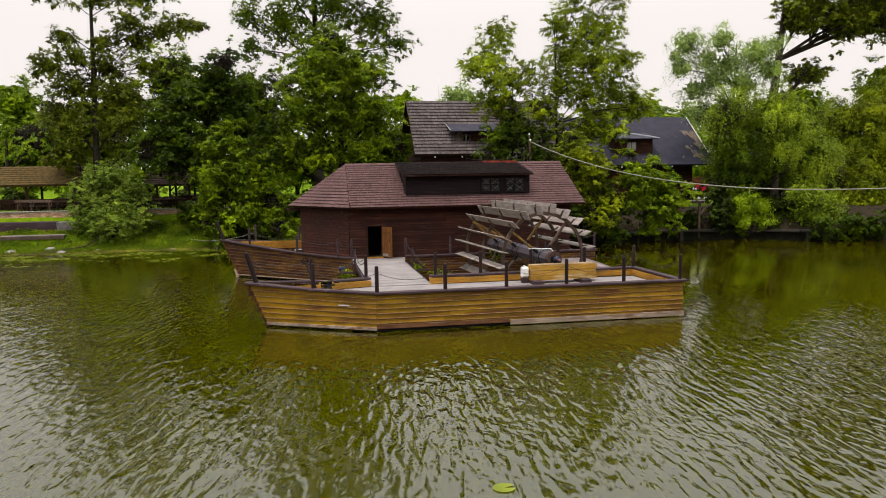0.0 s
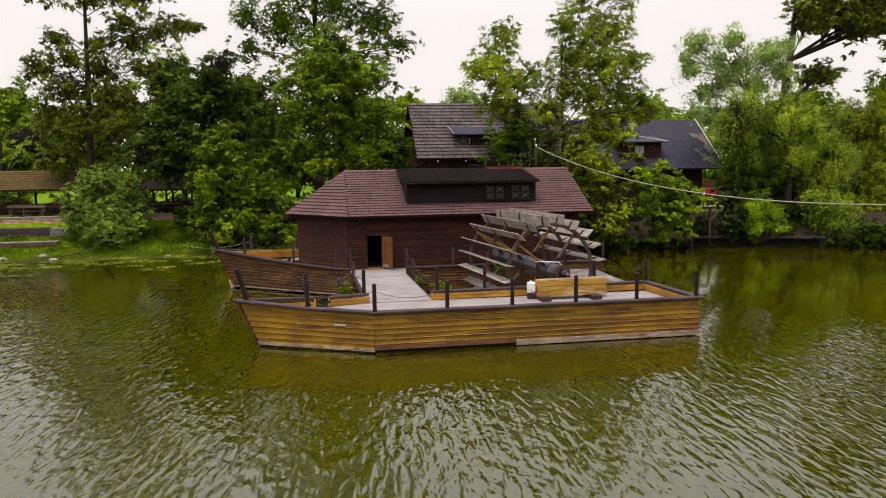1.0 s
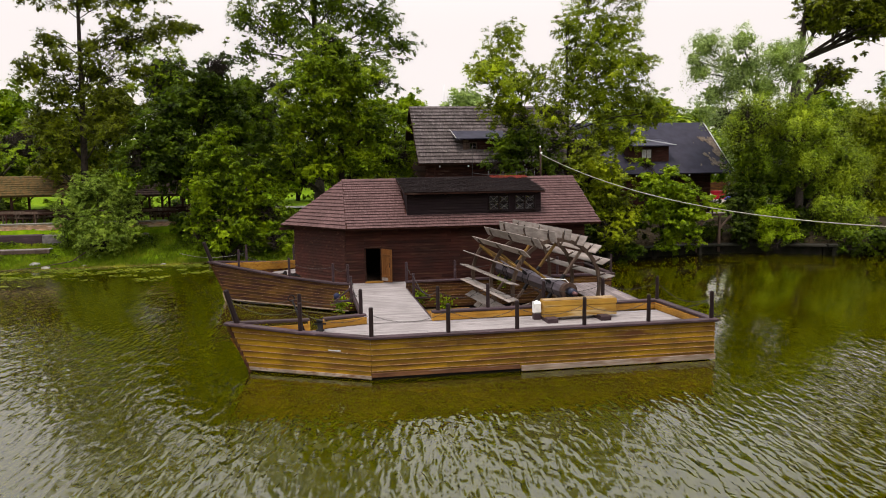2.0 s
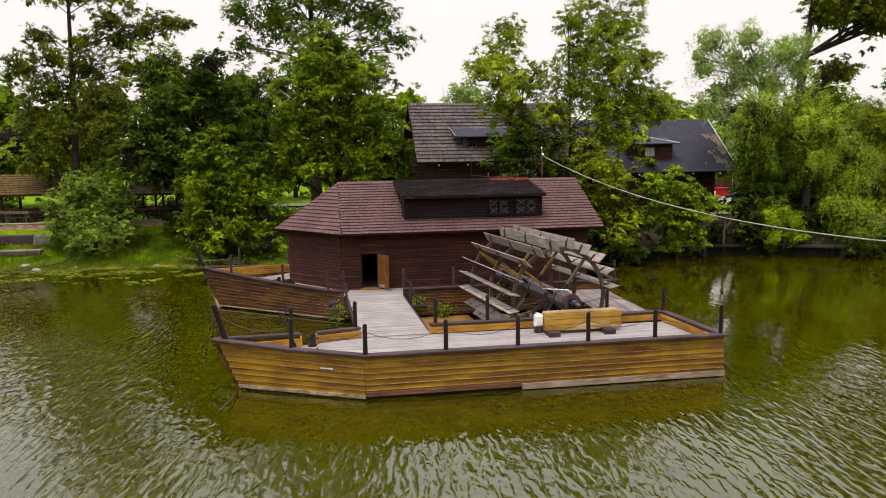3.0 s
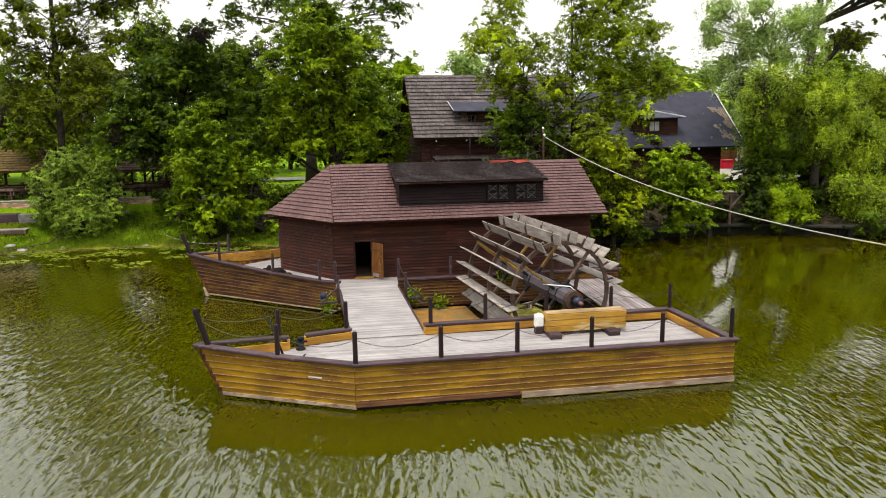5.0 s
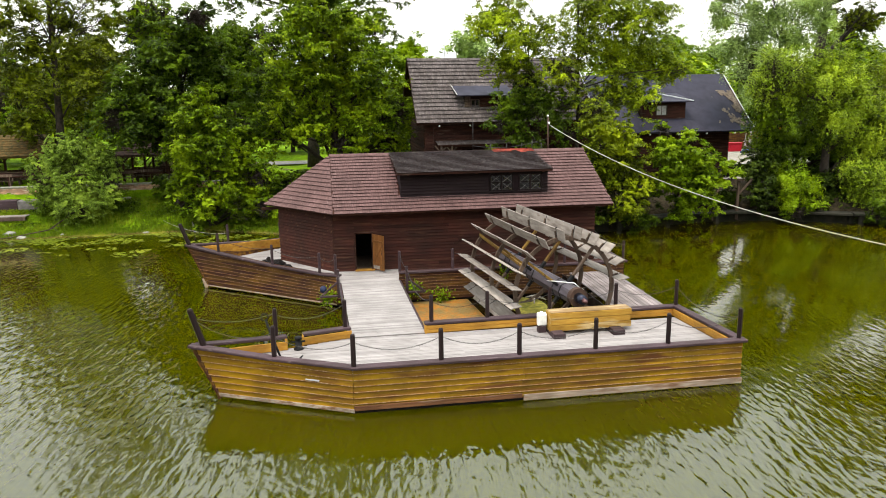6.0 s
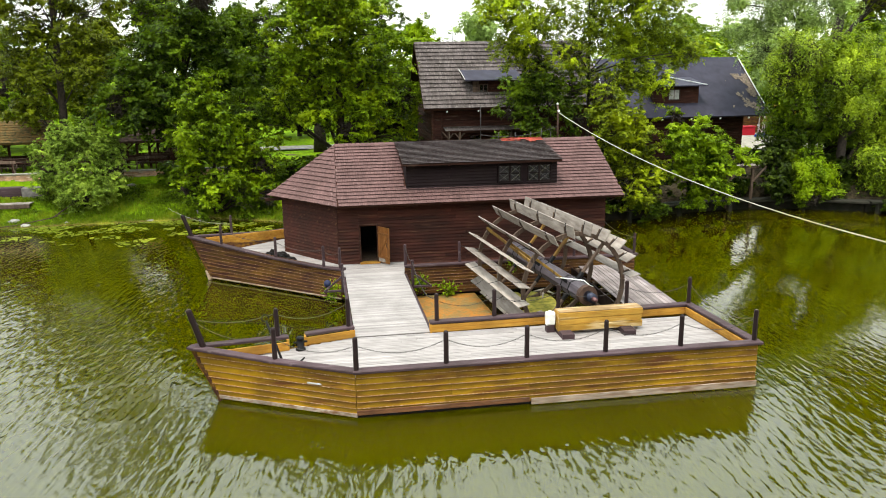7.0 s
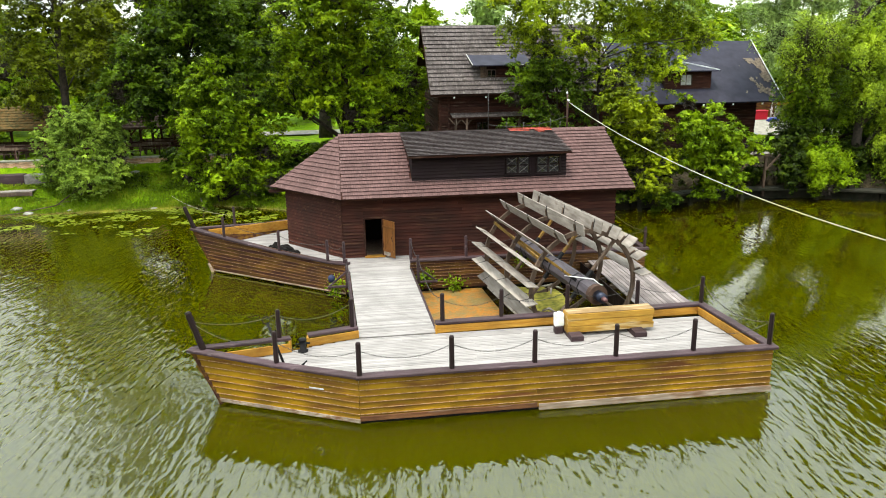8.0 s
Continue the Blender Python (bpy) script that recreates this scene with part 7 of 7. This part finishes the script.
block("ledge_block", (-29.5, 35.3, 1.2), (-22.25, 35.95, 2.2), M_CAP, ledge, "dark purple-grey block", c=0.05)
block("ledge_block", (-22.2, 35.25, 1.2), (-20.6, 35.95, 2.15), M_LEDGE, ledge, "pale lichened block", c=0.06)
for x, y, r in ((-21.9, 32.6, 0.32), (-20.9, 31.9, 0.28), (-16.2, 36.4, 0.35), (-15.1, 36.5, 0.28), (-13.0, 32.1, 0.2), (-24.5, 32.2, 0.3), (-18.4, 32.2, 0.18)):
    st_ = thing("bank_stone", "pale lichened stone lying in the grass", "stone", "stones on the bank")
    bmq = bmesh.new()
    bmesh.ops.create_icosphere(bmq, subdivisions=2, radius=r)
    zg = float(ground_z(x, y))
    for q in bmq.verts:
        q.co *= 1 + 0.3 * noise.noise(q.co * 4 + Vector((x, y, 0)))
        q.co = Vector((q.co.x * 1.25 + x, q.co.y + y, q.co.z * 0.55 + zg + 0.1 * r))
    ms_ = bpy.data.meshes.new("stone")
    bmq.to_mesh(ms_)
    bmq.free()
    ms_.materials.append(M_STONE)
    part("stone", ms_, st_)
drift_log = thing("driftwood_branch", "bare brown branch washed up on the bank", "branch")
tube("stem", [(-23.5, 30.9, 0.1), (-21.5, 31.7, 0.16), (-19.4, 32.6, 0.42), (-18.7, 33.6, 0.95), (-18.2, 34.4, 1.5)], [0.02, 0.03, 0.04, 0.04, 0.02], M_WHEEL, drift_log, sides=6)
for q0, q1 in (((-19.4, 32.6, 0.42), (-18.2, 32.3, 0.75)), ((-19.0, 33.2, 0.7), (-18.2, 33.2, 1.2)), ((-20.5, 32.2, 0.3), (-19.6, 31.8, 0.3)), ((-19.3, 32.7, 0.5), (-18.6, 32.1, 0.35)), ((-18.8, 33.5, 0.9), (-17.9, 33.4, 1.25))):
    tube("twig", [q0, (Vector(q0) + Vector(q1)) / 2 + Vector((0, 0, 0.08)), q1], [0.02, 0.014, 0.006], M_WHEEL, drift_log, sides=5)

# mooring line from the bow to the bank
line = thing("mooring_rope", "slack pale rope between boat and bank", "rope")
tube("strand", sag((-5.6, 17.8, 2.35), (-11.9, 32.7, 0.75), 0.3, 16), 0.009, M_ROPE, line, sides=5)
stake = thing("mooring_stake", "pale weathered stake at the water's edge", "stake")
tube("shaft", [(-9.5, 31.3, -0.3), (-9.7, 31.25, 0.8)], [0.06, 0.035], M_GREY, stake)

# lily pads
rl = np.random.default_rng(31)
lv, lf = [], []
for _ in range(4600):
    x = rl.uniform(-30, -4.5)
    y = float(shore(x)) + 0.2 - rl.uniform(0, 1) ** 1.5 * 8.0
    if noise.noise(Vector((x * 0.45, y * 0.7, 3.0))) < -0.02 + 0.04 * (float(shore(x)) - y) - 0.1 or y < 22.8 or y > float(shore(x)) + 0.1:
        continue
    if x > -7.0 and y < 21.0:
        continue
    r = rl.uniform(0.05, 0.16)
    a0 = rl.uniform(0, 6.28)
    o = len(lv)
    z = 0.012 + rl.uniform(0, 0.014)
    lv.append((x, y, z))
    for k in range(11):
        a = a0 + 0.25 + (6.28318 - 0.5) * k / 10
        lv.append((x + r * math.cos(a), y + r * math.sin(a), z + rl.uniform(0, 0.012)))
    lf += [(o, o + 1 + k, o + 2 + k) for k in range(10)]
pads = part("lily_pads", mesh_of("lily_pads", lv, lf, L_PAD))
tagged(pads, "floating green lily pads along the bank", "lily pads", kind="stuff")


def lone_pad(x, y, r):
    v = [(x, y, 0.012)] + [(x + r * math.cos(0.3 + 5.7 * k / 14), y + r * 0.9 * math.sin(0.3 + 5.7 * k / 14), 0.018) for k in range(15)]
    return tagged(part("lily_pad", mesh_of("lily_pad", v, [(0, 1 + k, 2 + k) for k in range(14)], L_PAD)), "single bright green lily pad on open water", "lily pad")


lone_pad(1.2, -13.7, 0.22)

# grass tufts on the bank
rt = np.random.default_rng(9)
gp_, gn_ = [], []
k = 60000
x = rt.uniform(-40, 8, k)
dd = rt.uniform(0.02, 4.6, k)
y = shore(x) + dd
z = ground_z(x, y)
P_ = np.stack([x, y, z + 0.08], 1)
N_ = rt.normal(size=(k, 3)) * np.array([1, 1, 0.15])
grass = leaf_cloud("bank_grass", P_, N_, 0.22, L_GRASS, 0.2, None, "stuff", droop=0.8, seed=12)
tagged(grass, "rough green grass covering the bank", "grass")

# nettles and coarse herbs on the upper bank, dark-leaved to stand for its shade
k = 46000
x = rt.uniform(-40, 8, k)
dd = rt.uniform(1.6, 4.2, k)
thick_ = np.array([noise.noise(Vector((a * 0.5, b * 0.9, 4.0))) for a, b in zip(x, dd)]) + (dd - 3.2) * 0.35 + np.clip((x + 14.0) / 5.0, 0, 1) * 0.55
ok_ = thick_ > 0.0
x, dd, thick_ = x[ok_], dd[ok_], thick_[ok_]
y = shore(x) + dd
P_ = np.stack([x, y, ground_z(x, y) + rt.uniform(0.02, 1, len(x)) * np.clip(0.15 + thick_ * 0.5, 0.1, 0.4)], 1)
nettles = leaf_cloud("bank_herbs", P_, rt.normal(size=(len(x), 3)) + np.array([0, -0.3, 0.9]), 0.13, L_ALDER, 0.6, None, "stuff", seed=14)
tagged(nettles, "coarse herbs on the upper bank, dark-leaved for the tree shade there", "herbs")
# reeds and drift along the water's edge
k = 9000
x = rt.uniform(-40, 4, k)
y = shore(x) + rt.normal(size=k) * 0.22 + 0.05
P_ = np.stack([x, y, np.maximum(ground_z(x, y), 0.0) + 0.04], 1)
reeds = leaf_cloud("shore_litter", P_, rt.normal(size=(k, 3)) + np.array([0, 0, 0.6]), 0.2, L_STRAW, 0.14, None, "stuff", seed=15)
tagged(reeds, "straw-coloured dead reeds along the waterline", "reeds")

# ferns and climbers by the gangway
def herb(x, y, z, r, k, seed, label):
    g = np.random.default_rng(seed)
    p = np.array([x, y, z]) + g.normal(size=(k, 3)) * np.array([r, r * 0.5, r])
    n = g.normal(size=(k, 3)) + np.array([0, -0.4, 0.7])
    return tagged(leaf_cloud("weed", p, n, 0.13, L_BRIGHT, 0.6, None, "stuff", seed=seed), label, "weed")


herb(3.1, 11.08, 0.72, 0.2, 240, 1, "leafy green weed growing at the hull")
herb(4.4, 11.08, 0.28, 0.22, 200, 2, "leafy green weed growing at the waterline")
herb(-0.65, 11.0, 0.5, 0.2, 240, 3, "leafy climber growing on the hull side")
herb(7.3, 11.1, 1.3, 0.22, 110, 4, "leafy green weed behind the wheel")
float_ball = thing("blue_fender", "dark blue round fender hung on the hull", "fender")
tube("body", [(-0.85, 11.0, 0.75), (-0.85, 11.0, 0.82), (-0.85, 11.0, 0.98), (-0.85, 11.0, 1.06)], [0.08, 0.15, 0.15, 0.06], M_BLUECLOTH, float_ball, sides=12)
def heap(cx, cy, cz, rx, ry, rz, seed):
    """A slumped bundle: a lumpy, creased half-dome."""
    bmq = bmesh.new()
    bmesh.ops.create_icosphere(bmq, subdivisions=3, radius=1)
    for q in bmq.verts:
        k = 1 + 0.42 * noise.noise(q.co * 2.1 + Vector((seed, 0, 0))) + 0.16 * noise.noise(q.co * 6 + Vector((0, seed, 0)))
        q.co = Vector((cx + q.co.x * rx * k, cy + q.co.y * ry * k, cz + max(q.co.z * k, -0.12) * rz))
    me = bpy.data.meshes.new("fold")
    bmq.to_mesh(me)
    bmq.free()
    me.materials.append(M_BUNDLE)
    return me


coil = thing("dark_bundle", "slumped heap of black sheeting on the bow deck", "bundle")
for at_, size_, seed_ in (((-3.45, 14.6, DECK + 0.08), (0.33, 0.3, 0.42), 1.0), ((-3.0, 14.45, DECK + 0.07), (0.42, 0.34, 0.36), 4.0), ((-2.62, 14.35, DECK + 0.05), (0.3, 0.26, 0.2), 7.0)):
    part("fold", heap(*at_, *size_, seed_), coil)

# ---- pieces of walls, last ----
siding(left_front, (WX0, WY), (DX0 - 0.06, WY), WB, WT, (0, -1, 0), (), seed=1)
siding(front_wall, (DX1 + 0.06, WY), (WX1, WY), WB, WT, (0, -1, 0), (0.33, 0.68), seed=2)
siding(lintel, (DX0 - 0.06, WY), (DX1 + 0.06, WY), DZ + 0.07, WT, (0, -1, 0), (), seed=3)
siding(bow_wall, (-2.9, YC), (WX0, WY), WB, WT, tuple(nbw), (), seed=4)
siding(right_wall, (WX1, WY), (WX1, 2 * YC - WY), WB, WT, (1, 0, 0), (0.5,), seed=5, exposure=0.2)
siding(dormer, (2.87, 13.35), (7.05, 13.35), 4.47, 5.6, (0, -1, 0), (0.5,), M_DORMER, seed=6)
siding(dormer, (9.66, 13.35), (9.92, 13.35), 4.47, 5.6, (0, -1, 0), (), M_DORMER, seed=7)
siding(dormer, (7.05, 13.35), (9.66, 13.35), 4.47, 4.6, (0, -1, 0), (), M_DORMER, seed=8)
